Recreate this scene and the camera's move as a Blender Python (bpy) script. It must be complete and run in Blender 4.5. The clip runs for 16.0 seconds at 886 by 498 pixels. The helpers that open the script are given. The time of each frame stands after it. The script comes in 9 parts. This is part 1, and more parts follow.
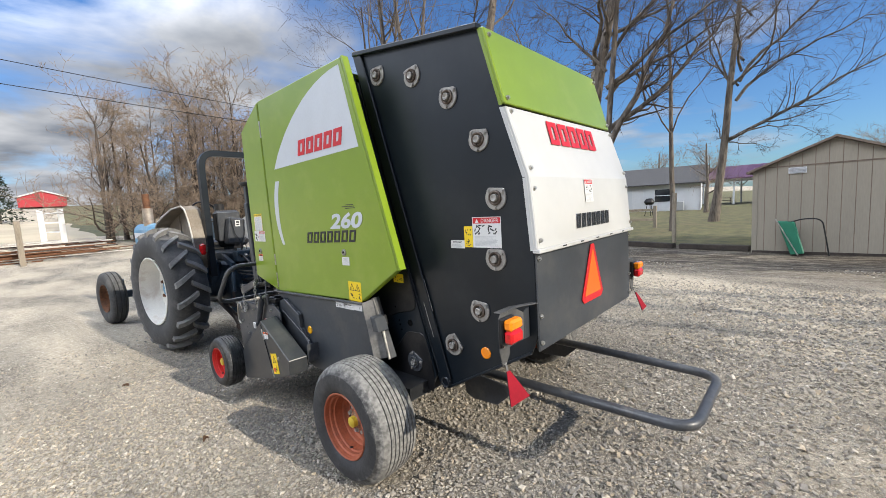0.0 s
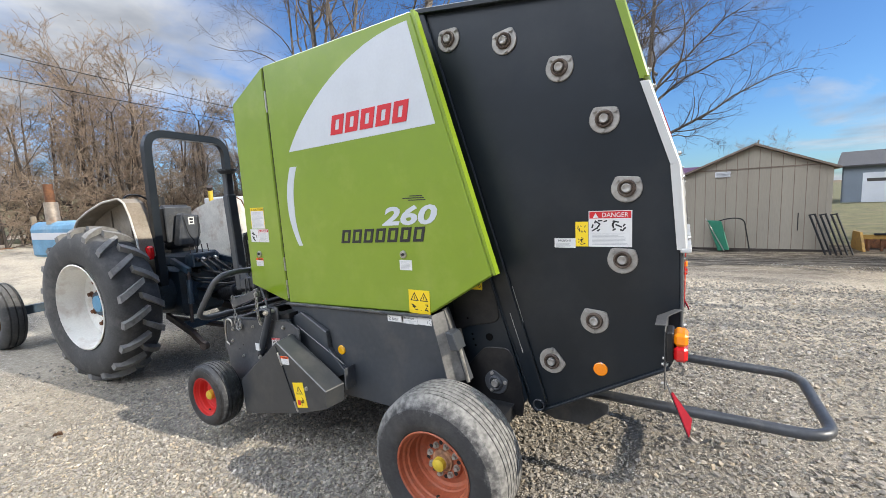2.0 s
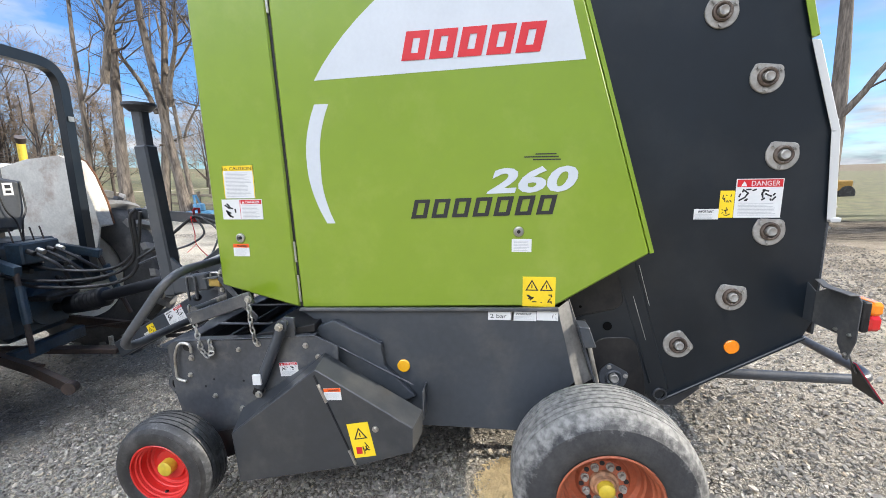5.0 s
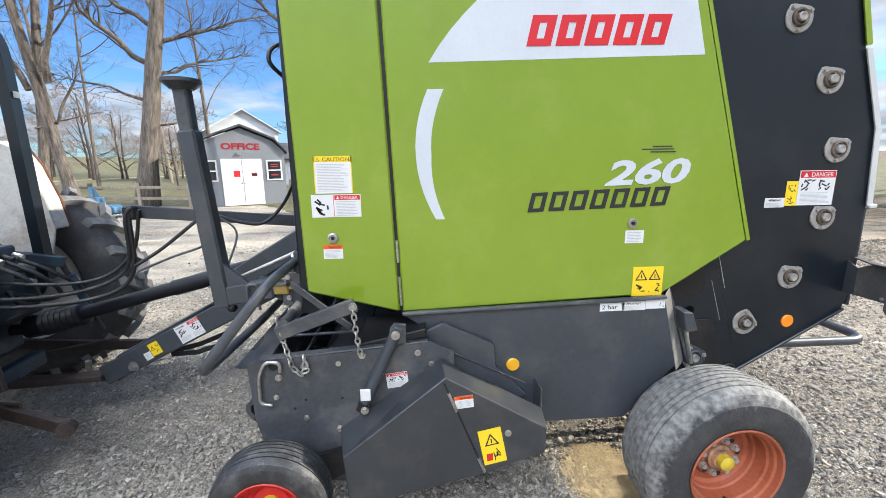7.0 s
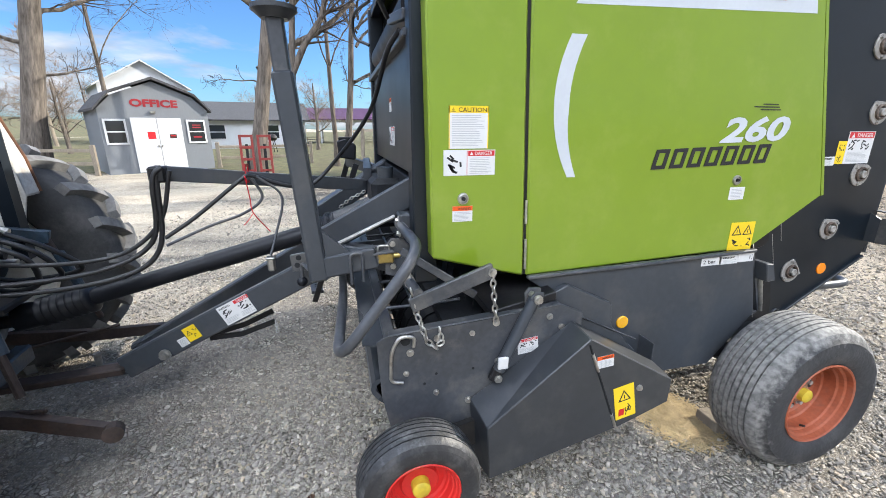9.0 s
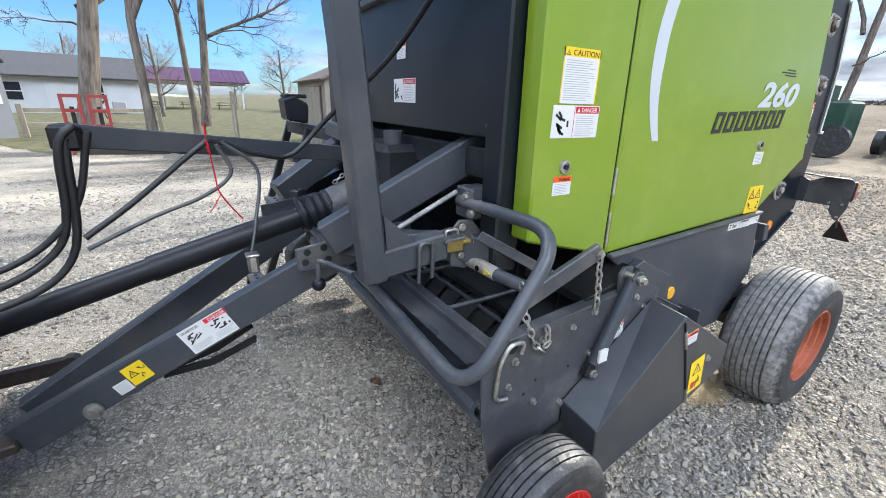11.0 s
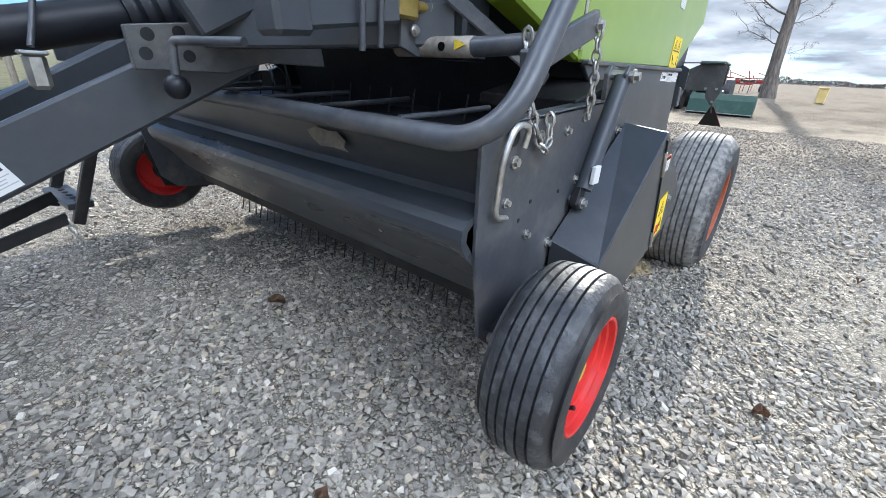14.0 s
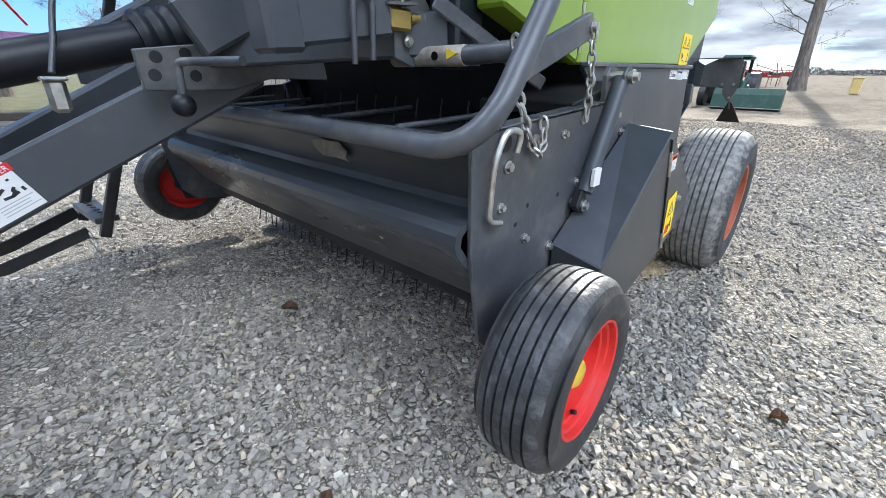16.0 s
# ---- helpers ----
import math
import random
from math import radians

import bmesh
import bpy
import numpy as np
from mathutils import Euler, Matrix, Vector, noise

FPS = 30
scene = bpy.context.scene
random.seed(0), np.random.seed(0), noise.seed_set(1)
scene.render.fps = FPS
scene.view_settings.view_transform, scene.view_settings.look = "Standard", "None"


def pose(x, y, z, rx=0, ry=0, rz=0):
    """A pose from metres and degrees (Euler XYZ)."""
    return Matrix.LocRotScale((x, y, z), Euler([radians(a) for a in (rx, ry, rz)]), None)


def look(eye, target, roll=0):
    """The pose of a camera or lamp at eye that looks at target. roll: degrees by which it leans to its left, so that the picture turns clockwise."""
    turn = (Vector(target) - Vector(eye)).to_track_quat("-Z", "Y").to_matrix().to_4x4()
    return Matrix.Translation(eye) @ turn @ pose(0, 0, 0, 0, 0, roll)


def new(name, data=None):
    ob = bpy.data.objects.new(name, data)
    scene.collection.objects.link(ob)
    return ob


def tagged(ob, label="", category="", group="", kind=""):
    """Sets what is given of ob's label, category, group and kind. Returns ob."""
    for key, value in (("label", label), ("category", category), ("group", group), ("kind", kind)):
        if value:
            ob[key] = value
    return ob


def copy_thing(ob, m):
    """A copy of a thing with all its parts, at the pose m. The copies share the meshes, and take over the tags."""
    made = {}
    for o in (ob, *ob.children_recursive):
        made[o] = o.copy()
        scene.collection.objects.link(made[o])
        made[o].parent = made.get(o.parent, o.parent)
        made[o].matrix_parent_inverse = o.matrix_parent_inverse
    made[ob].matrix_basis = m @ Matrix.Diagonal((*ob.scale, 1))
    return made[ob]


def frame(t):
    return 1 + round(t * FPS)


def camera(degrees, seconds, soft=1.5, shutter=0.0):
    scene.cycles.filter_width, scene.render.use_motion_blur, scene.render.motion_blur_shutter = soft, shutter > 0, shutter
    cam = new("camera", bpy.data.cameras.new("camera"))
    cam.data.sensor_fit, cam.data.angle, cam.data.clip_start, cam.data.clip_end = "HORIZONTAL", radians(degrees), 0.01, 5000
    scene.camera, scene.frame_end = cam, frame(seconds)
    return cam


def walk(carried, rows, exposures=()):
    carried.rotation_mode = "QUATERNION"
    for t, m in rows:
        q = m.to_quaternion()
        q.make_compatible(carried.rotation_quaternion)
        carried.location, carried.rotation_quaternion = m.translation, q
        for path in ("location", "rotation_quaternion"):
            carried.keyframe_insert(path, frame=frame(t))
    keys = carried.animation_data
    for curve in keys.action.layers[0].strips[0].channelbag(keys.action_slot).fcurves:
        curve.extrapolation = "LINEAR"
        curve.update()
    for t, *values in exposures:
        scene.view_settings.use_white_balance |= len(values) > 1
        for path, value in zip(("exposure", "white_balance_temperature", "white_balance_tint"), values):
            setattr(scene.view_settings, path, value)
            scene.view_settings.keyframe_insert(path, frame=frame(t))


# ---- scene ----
import collections

# ---------------------------------------------------------------- camera
cam = camera(94.5, 16.0, soft=0.75)
METRES, TILT, LEAN, TURN = 6.4, -6.154, 3.237, -48.415
EYE = (-2.715, -2.17, 1.74)
ROWS = [
    (0.0, 0.0, 0.0, 0.0, -0.0, 0.0, 0.0),
    (0.5, -0.033, 0.0258, 0.0031, -3.06, 0.31, -0.2),
    (1.0, -0.0582, 0.0486, 0.0046, -5.65, 0.41, -0.19),
    (1.5, -0.1077, 0.0642, 0.0043, -8.12, 0.29, 0.08),
    (2.0, -0.1496, 0.0858, 0.0014, -11.02, -0.1, 0.63),
    (2.5, -0.1757, 0.12, 0.0021, -14.46, -0.69, 1.05),
    (3.0, -0.2147, 0.1419, -0.0014, -18.22, -1.41, 1.28),
    (3.5, -0.2574, 0.1582, 0.0001, -22.46, -2.1, 1.36),
    (4.0, -0.285, 0.1942, -0.0046, -26.87, -2.61, 1.31),
    (6.5, -0.3834, 0.3363, 0.0092, -43.25, -4.19, 2.75),
    (7.0, -0.4195, 0.3587, 0.0102, -45.78, -5.0, 2.94),
    (7.5, -0.4443, 0.3816, 0.0091, -48.29, -6.09, 3.03),
    (8.0, -0.4472, 0.4148, 0.0117, -50.62, -7.57, 3.03),
    (8.5, -0.4583, 0.4421, 0.0092, -52.88, -9.02, 3.18),
    (9.0, -0.4914, 0.474, 0.012, -55.8, -10.17, 3.3),
    (11.5, -0.4764, 0.6283, 0.0118, -77.76, -16.93, 3.16),
    (12.0, -0.4634, 0.642, 0.0033, -81.6, -19.81, 3.16),
    (12.5, -0.4557, 0.6521, -0.025, -85.16, -21.75, 3.03),
    (13.0, -0.4405, 0.6574, -0.0535, -88.23, -21.84, 2.89),
    (13.5, -0.4469, 0.6589, -0.0707, -90.49, -20.9, 2.86),
    (14.0, -0.453, 0.6595, -0.0739, -91.74, -19.91, 2.97),
    (14.5, -0.4523, 0.6597, -0.0758, -92.01, -19.33, 3.27),
    (15.0, -0.4551, 0.6573, -0.0748, -91.41, -19.17, 3.75),
    (15.5, -0.4566, 0.6526, -0.0743, -90.32, -19.09, 4.45),
    (16.0, -0.455, 0.6505, -0.0736, -89.35, -19.06, 5.02),
]

walk(cam, [(t, pose(*EYE, TILT, LEAN, TURN) @ pose(METRES * x, METRES * y, METRES * z, 90 + pitch, roll, yaw)) for t, x, y, z, yaw, pitch, roll in ROWS],
     exposures=[(0.0, 0.66, 6550, 10), (2.5, 0.90, 6500, 10), (4.0, 1.08, 6450, 10), (6.5, 1.18, 6400, 10), (9.0, 1.20, 6350, 10), (11.5, 1.22, 6100, 9), (13.5, 1.28, 5950, 8), (16.0, 1.28, 6000, 8)])

# ---------------------------------------------------------------- sky and sun
SUN_DIR = Vector((0.115, -0.955, 0.48)).normalized()
SUN_ELEV = math.asin(SUN_DIR.z)
SUN_AZ = math.atan2(SUN_DIR.x, SUN_DIR.y)
world = bpy.data.worlds.new("world")
scene.world = world
world.use_nodes = True


def build_sky():
    nt = world.node_tree
    nt.nodes.clear()
    out = nt.nodes.new("ShaderNodeOutputWorld")
    bg = nt.nodes.new("ShaderNodeBackground")
    bg.inputs["Strength"].default_value = 0.12
    sky = nt.nodes.new("ShaderNodeTexSky")
    sky.sky_type, sky.sun_disc = "NISHITA", False
    sky.sun_elevation, sky.sun_rotation = SUN_ELEV, SUN_AZ
    sky.air_density, sky.dust_density, sky.ozone_density = 1.0, 0.6, 1.6
    tc = nt.nodes.new("ShaderNodeTexCoord")
    sep = nt.nodes.new("ShaderNodeSeparateXYZ")
    nt.links.new(tc.outputs["Generated"], sep.inputs[0])
    # cloud layer seen on a flat ceiling: direction / (z + small)
    add = nt.nodes.new("ShaderNodeMath"); add.operation = "ADD"; add.inputs[1].default_value = 0.16
    mx = nt.nodes.new("ShaderNodeMath"); mx.operation = "MAXIMUM"; mx.inputs[1].default_value = 0.02
    nt.links.new(sep.outputs["Z"], add.inputs[0]); nt.links.new(add.outputs[0], mx.inputs[0])
    div = nt.nodes.new("ShaderNodeVectorMath"); div.operation = "DIVIDE"
    comb = nt.nodes.new("ShaderNodeCombineXYZ")
    for k in ("X", "Y", "Z"):
        nt.links.new(mx.outputs[0], comb.inputs[k])
    nt.links.new(tc.outputs["Generated"], div.inputs[0]); nt.links.new(comb.outputs[0], div.inputs[1])
    noi = nt.nodes.new("ShaderNodeTexNoise")
    noi.inputs["Scale"].default_value, noi.inputs["Detail"].default_value = 0.95, 9
    noi.inputs["Roughness"].default_value, noi.inputs["Distortion"].default_value = 0.55, 0.3
    off = nt.nodes.new("ShaderNodeVectorMath"); off.operation = "ADD"; off.inputs[1].default_value = (3.1, 0.4, 0.0)
    nt.links.new(div.outputs[0], off.inputs[0]); nt.links.new(off.outputs[0], noi.inputs["Vector"])
    # the north-west half of the sky is cloudier
    grad = nt.nodes.new("ShaderNodeMath"); grad.operation = "MULTIPLY_ADD"
    grad.inputs[1].default_value, grad.inputs[2].default_value = -0.07, 0.0
    nt.links.new(sep.outputs["X"], grad.inputs[0])
    gy = nt.nodes.new("ShaderNodeMath"); gy.operation = "ABSOLUTE"
    nt.links.new(sep.outputs["Y"], gy.inputs[0])
    gy2 = nt.nodes.new("ShaderNodeMath"); gy2.operation = "MULTIPLY_ADD"; gy2.inputs[1].default_value = 0.10
    nt.links.new(gy.outputs[0], gy2.inputs[0]); nt.links.new(grad.outputs[0], gy2.inputs[2])
    # banks of cloud lie low towards the horizon
    low = nt.nodes.new("ShaderNodeMath"); low.operation = "MULTIPLY_ADD"; low.inputs[1].default_value, low.inputs[2].default_value = -0.20, 0.07
    nt.links.new(sep.outputs["Z"], low.inputs[0])
    sm0 = nt.nodes.new("ShaderNodeMath"); sm0.operation = "ADD"
    nt.links.new(noi.outputs["Fac"], sm0.inputs[0]); nt.links.new(low.outputs[0], sm0.inputs[1])
    sm = nt.nodes.new("ShaderNodeMath"); sm.operation = "ADD"
    nt.links.new(sm0.outputs[0], sm.inputs[0]); nt.links.new(gy2.outputs[0], sm.inputs[1])
    ramp = nt.nodes.new("ShaderNodeValToRGB")
    ramp.color_ramp.elements[0].position, ramp.color_ramp.elements[1].position = 0.46, 0.66
    ramp.color_ramp.elements[0].color, ramp.color_ramp.elements[1].color = (0, 0, 0, 1), (1, 1, 1, 1)
    nt.links.new(sm.outputs[0], ramp.inputs[0])
    # cloud brightness varies with its own noise
    noi2 = nt.nodes.new("ShaderNodeTexNoise"); noi2.inputs["Scale"].default_value, noi2.inputs["Detail"].default_value = 2.2, 6
    nt.links.new(div.outputs[0], noi2.inputs["Vector"])
    cr = nt.nodes.new("ShaderNodeValToRGB")
    cr.color_ramp.elements[0].position, cr.color_ramp.elements[1].position = 0.32, 0.66
    cr.color_ramp.elements[0].color, cr.color_ramp.elements[1].color = (1.40, 1.58, 1.88, 1), (3.45, 3.56, 3.77, 1)
    nt.links.new(noi2.outputs["Fac"], cr.inputs[0])
    # added fill light: unseen clouds overhead and to the north, boosted up to 29 times
    sky_fill = nt.nodes.new("ShaderNodeMapRange"); sky_fill.interpolation_type = "SMOOTHSTEP"
    sky_fill.inputs[1].default_value, sky_fill.inputs[2].default_value, sky_fill.inputs[3].default_value, sky_fill.inputs[4].default_value = 0.52, 1.1, 1.0, 29.0
    wz = nt.nodes.new("ShaderNodeMath"); wz.operation = "MULTIPLY_ADD"; wz.inputs[1].default_value = -0.2
    nt.links.new(sep.outputs["X"], wz.inputs[0]); nt.links.new(sep.outputs["Z"], wz.inputs[2]); wy = nt.nodes.new("ShaderNodeMath"); wy.operation = "MULTIPLY_ADD"; wy.inputs[1].default_value = 0.3
    nt.links.new(sep.outputs["Y"], wy.inputs[0]); nt.links.new(wz.outputs[0], wy.inputs[2]); nt.links.new(wy.outputs[0], sky_fill.inputs[0])
    cm = nt.nodes.new("ShaderNodeMix"); cm.data_type = "RGBA"; cm.blend_type = "MULTIPLY"; cm.inputs["Factor"].default_value = 1.0
    nt.links.new(cr.outputs[0], cm.inputs[6]); nt.links.new(sky_fill.outputs[0], cm.inputs[7])
    tint = nt.nodes.new("ShaderNodeMix"); tint.data_type = "RGBA"; tint.blend_type = "MULTIPLY"
    tint.inputs["Factor"].default_value = 1.0; tint.inputs[7].default_value = (0.36, 0.56, 0.82, 1)
    nt.links.new(sky.outputs[0], tint.inputs[6])
    mix = nt.nodes.new("ShaderNodeMix"); mix.data_type = "RGBA"
    nt.links.new(ramp.outputs[0], mix.inputs["Factor"])
    nt.links.new(tint.outputs[2], mix.inputs[6]); nt.links.new(cm.outputs[2], mix.inputs[7])
    nt.links.new(mix.outputs[2], bg.inputs["Color"]); nt.links.new(bg.outputs[0], out.inputs["Surface"])


build_sky()
sun_data = bpy.data.lights.new("sun", "SUN")
sun_data.energy, sun_data.angle, sun_data.color = 3.75, radians(0.53), (1.0, 0.93, 0.81)
sun = new("sun", sun_data)
sun.matrix_world = look(tuple(SUN_DIR * 50), (0, 0, 0))

# ---------------------------------------------------------------- materials
def mat(name, col, rough=0.5, metal=0.0, var=0.12, scale=5.0, bump=0.05, bscale=60.0, stain=None, stain_amt=0.0, stain_scale=2.5, coat=0.0, per_piece=0.0, rvar=0.12, stretch=(1, 1, 1), spec=0.5):
    """Painted or plain surface: large-scale tone, fine grain, stains of a second colour, fine relief."""
    m = bpy.data.materials.new(name)
    m.use_nodes = True
    nt = m.node_tree
    b = nt.nodes["Principled BSDF"]
    b.inputs["Metallic"].default_value = metal
    b.inputs["Specular IOR Level"].default_value = spec
    b.inputs["Coat Weight"].default_value = coat
    b.inputs["Coat Roughness"].default_value = 0.12
    tc = nt.nodes.new("ShaderNodeTexCoord")
    mp = nt.nodes.new("ShaderNodeMapping"); mp.inputs["Scale"].default_value = stretch
    nt.links.new(tc.outputs["Object"], mp.inputs["Vector"])
    n1 = nt.nodes.new("ShaderNodeTexNoise"); n1.inputs["Scale"].default_value, n1.inputs["Detail"].default_value = scale, 6
    n2 = nt.nodes.new("ShaderNodeTexNoise"); n2.inputs["Scale"].default_value, n2.inputs["Detail"].default_value = bscale, 4
    nt.links.new(mp.outputs[0], n1.inputs["Vector"]); nt.links.new(mp.outputs[0], n2.inputs["Vector"])
    av = nt.nodes.new("ShaderNodeMath"); av.operation = "MULTIPLY_ADD"; av.inputs[1].default_value = 0.65
    hv = nt.nodes.new("ShaderNodeMath"); hv.operation = "MULTIPLY"; hv.inputs[1].default_value = 0.35
    nt.links.new(n2.outputs["Fac"], hv.inputs[0]); nt.links.new(n1.outputs["Fac"], av.inputs[0]); nt.links.new(hv.outputs[0], av.inputs[2])
    rp = nt.nodes.new("ShaderNodeValToRGB")
    lo = [max(0, c * (1 - var * 2)) for c in col]; hi = [min(1, c * (1 + var * 2)) for c in col]
    rp.color_ramp.elements[0].position, rp.color_ramp.elements[1].position = 0.3, 0.7
    rp.color_ramp.elements[0].color, rp.color_ramp.elements[1].color = (*lo, 1), (*hi, 1)
    nt.links.new(av.outputs[0], rp.inputs[0])
    colour = rp.outputs[0]
    if per_piece:
        oi = nt.nodes.new("ShaderNodeObjectInfo")
        mr = nt.nodes.new("ShaderNodeMapRange"); mr.inputs[3].default_value, mr.inputs[4].default_value = 1 - per_piece, 1 + per_piece
        nt.links.new(oi.outputs["Random"], mr.inputs[0])
        mu = nt.nodes.new("ShaderNodeMix"); mu.data_type = "RGBA"; mu.blend_type = "MULTIPLY"; mu.inputs["Factor"].default_value = 1.0
        nt.links.new(colour, mu.inputs[6]); nt.links.new(mr.outputs[0], mu.inputs[7])
        colour = mu.outputs[2]
    if stain:
        n3 = nt.nodes.new("ShaderNodeTexNoise"); n3.inputs["Scale"].default_value, n3.inputs["Detail"].default_value, n3.inputs["Roughness"].default_value = stain_scale, 8, 0.68
        nt.links.new(mp.outputs[0], n3.inputs["Vector"])
        sr = nt.nodes.new("ShaderNodeValToRGB")
        sr.color_ramp.elements[0].position, sr.color_ramp.elements[1].position = 0.5, 0.72
        sr.color_ramp.elements[0].color, sr.color_ramp.elements[1].color = (0, 0, 0, 1), (stain_amt,) * 3 + (1,)
        nt.links.new(n3.outputs["Fac"], sr.inputs[0])
        mx = nt.nodes.new("ShaderNodeMix"); mx.data_type = "RGBA"; mx.inputs[7].default_value = (*stain, 1)
        nt.links.new(sr.outputs[0], mx.inputs["Factor"]); nt.links.new(colour, mx.inputs[6])
        colour = mx.outputs[2]
    nt.links.new(colour, b.inputs["Base Color"])
    rr = nt.nodes.new("ShaderNodeMapRange"); rr.inputs[3].default_value, rr.inputs[4].default_value = max(0.03, rough - rvar), min(1, rough + rvar)
    nt.links.new(n1.outputs["Fac"], rr.inputs[0]); nt.links.new(rr.outputs[0], b.inputs["Roughness"])
    if bump:
        bp = nt.nodes.new("ShaderNodeBump"); bp.inputs["Strength"].default_value = bump; bp.inputs["Distance"].default_value = 0.01
        nt.links.new(n2.outputs["Fac"], bp.inputs["Height"]); nt.links.new(bp.outputs[0], b.inputs["Normal"])
    return m


GREEN = mat("green_paint", (0.18, 0.268, 0.0145), 0.30, var=0.03, scale=1.2, bump=0.012, bscale=9, coat=0.35, stain=(0.36, 0.40, 0.10), stain_amt=0.22, stain_scale=3.0, rvar=0.06)
WHITE_PAINT = mat("white_paint", (0.50, 0.50, 0.485), 0.38, var=0.03, scale=1.5, bump=0.012, bscale=9, stain=(0.50, 0.48, 0.42), stain_amt=0.25, coat=0.15)
DECAL_WHITE = mat("decal_pale_grey", (0.50, 0.53, 0.56), 0.35, var=0.03, bump=0.0)
GATE = mat("anthracite_paint", (0.0052, 0.0088, 0.0132), 0.36, spec=0.42, var=0.15, scale=1.6, bump=0.015, bscale=8, coat=0.0, stain=(0.06, 0.06, 0.058), stain_amt=0.16, stain_scale=2.2)
GREY = mat("dark_grey_paint", (0.043, 0.049, 0.057), 0.37, spec=0.4, var=0.10, scale=2.5, bump=0.02, bscale=30, stain=(0.13, 0.12, 0.105), stain_amt=0.35, stain_scale=3.0)
GREY_WORN = mat("worn_grey_paint", (0.050, 0.054, 0.061), 0.40, var=0.18, scale=4, bump=0.03, bscale=50, stain=(0.20, 0.185, 0.16), stain_amt=0.5, stain_scale=4.5)
GUARD = mat("scuffed_guard_paint", (0.040, 0.045, 0.052), 0.30, spec=0.5, var=0.15, scale=3, bump=0.03, bscale=30, stain=(0.14, 0.135, 0.125), stain_amt=0.4, stain_scale=5, stretch=(0.35, 1, 1))
GLOSS_GREY = mat("glossy_grey_paint", (0.030, 0.033, 0.037), 0.33, spec=0.5, var=0.10, scale=2.5, bump=0.02, bscale=20, coat=0.12, stain=(0.13, 0.125, 0.11), stain_amt=0.3, stain_scale=3.5, rvar=0.08)
HUB = mat("rusty_brown_hub", (0.36, 0.19, 0.105), 0.7, 0.1, var=0.3, scale=18, bump=0.15, stain=(0.06, 0.04, 0.03), stain_amt=0.6, stain_scale=14)
DUSTY = mat("dusty_grey_bracket", (0.06, 0.061, 0.062), 0.6, var=0.15, scale=8, bump=0.04, stain=(0.2, 0.19, 0.17), stain_amt=0.4, stain_scale=9)
BLACK = mat("black_paint", (0.009, 0.009, 0.010), 0.45, spec=0.35, var=0.2, scale=4, bump=0.03, stain=(0.09, 0.08, 0.07), stain_amt=0.35)
# steel inside the machine and in recesses, with their shade put into the colour
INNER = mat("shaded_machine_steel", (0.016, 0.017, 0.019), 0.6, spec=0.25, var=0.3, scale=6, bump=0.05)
STEEL = mat("zinc_steel", (0.42, 0.41, 0.38), 0.38, 0.85, var=0.2, scale=20, bump=0.05, stain=(0.16, 0.11, 0.07), stain_amt=0.5, stain_scale=12)
RING = mat("grimy_bearing_housing", (0.085, 0.060, 0.045), 0.65, 0.2, var=0.25, scale=14, bump=0.12, stain=(0.30, 0.27, 0.23), stain_amt=0.6, stain_scale=14)
BEARING = mat("dirty_bearing_steel", (0.30, 0.285, 0.26), 0.5, 0.25, var=0.15, scale=14, bump=0.08, stain=(0.16, 0.12, 0.09), stain_amt=0.55, stain_scale=16)
BRASS = mat("brass_lock", (0.42, 0.31, 0.10), 0.35, 0.8, var=0.15, scale=20)
DUSTY_BEIGE = mat("dust_caked_steel", (0.26, 0.235, 0.20), 0.85, spec=0.2, var=0.25, scale=16, bump=0.15, stain=(0.09, 0.085, 0.08), stain_amt=0.6, stain_scale=9)
# near-black for solid discs that stand in for the shade inside open holes
HOLLOW = mat("dark_hollow", (0.004, 0.004, 0.004), 0.95, spec=0.05, bump=0)
LATCH = mat("dusty_bare_latch_steel", (0.15, 0.145, 0.135), 0.6, 0.1, var=0.2, scale=14, bump=0.06, stain=(0.10, 0.095, 0.088), stain_amt=0.55, stain_scale=9)
RUST = mat("rusty_steel", (0.15, 0.065, 0.03), 0.8, 0.2, var=0.3, scale=12, bump=0.2, stain=(0.05, 0.03, 0.02), stain_amt=0.7, stain_scale=8)
GAUGE_TREAD = mat("scuffed_tread_rubber", (0.026, 0.027, 0.029), 0.5, var=0.3, scale=12, bump=0.5, bscale=42, stain=(0.20, 0.205, 0.21), stain_amt=0.45, stain_scale=22)
RUBBER_DARK = mat("black_tyre_rubber", (0.022, 0.022, 0.023), 0.55, var=0.2, scale=6, bump=0.15, bscale=60, stain=(0.13, 0.125, 0.12), stain_amt=0.55, stain_scale=9)
RUBBER_TRACTOR = mat("worn_tractor_tyre", (0.05, 0.05, 0.05), 0.8, var=0.2, scale=4, bump=0.12, bscale=50, stain=(0.17, 0.16, 0.15), stain_amt=0.6, stain_scale=3)
RIM_ORANGE = mat("faded_orange_rim", (0.34, 0.085, 0.036), 0.6, var=0.2, scale=9, bump=0.08, stain=(0.15, 0.075, 0.05), stain_amt=0.75, stain_scale=9)
RIM_RED = mat("red_rim", (0.55, 0.022, 0.018), 0.4, var=0.08, scale=6, bump=0.03, stain=(0.25, 0.03, 0.02), stain_amt=0.3)
RIM_WHITE = mat("white_rim", (0.72, 0.71, 0.66), 0.5, var=0.06, scale=4, bump=0.03, stain=(0.30, 0.16, 0.08), stain_amt=0.45, stain_scale=5)
YELLOW = mat("yellow_print", (0.78, 0.55, 0.015), 0.45, var=0.04, bump=0)
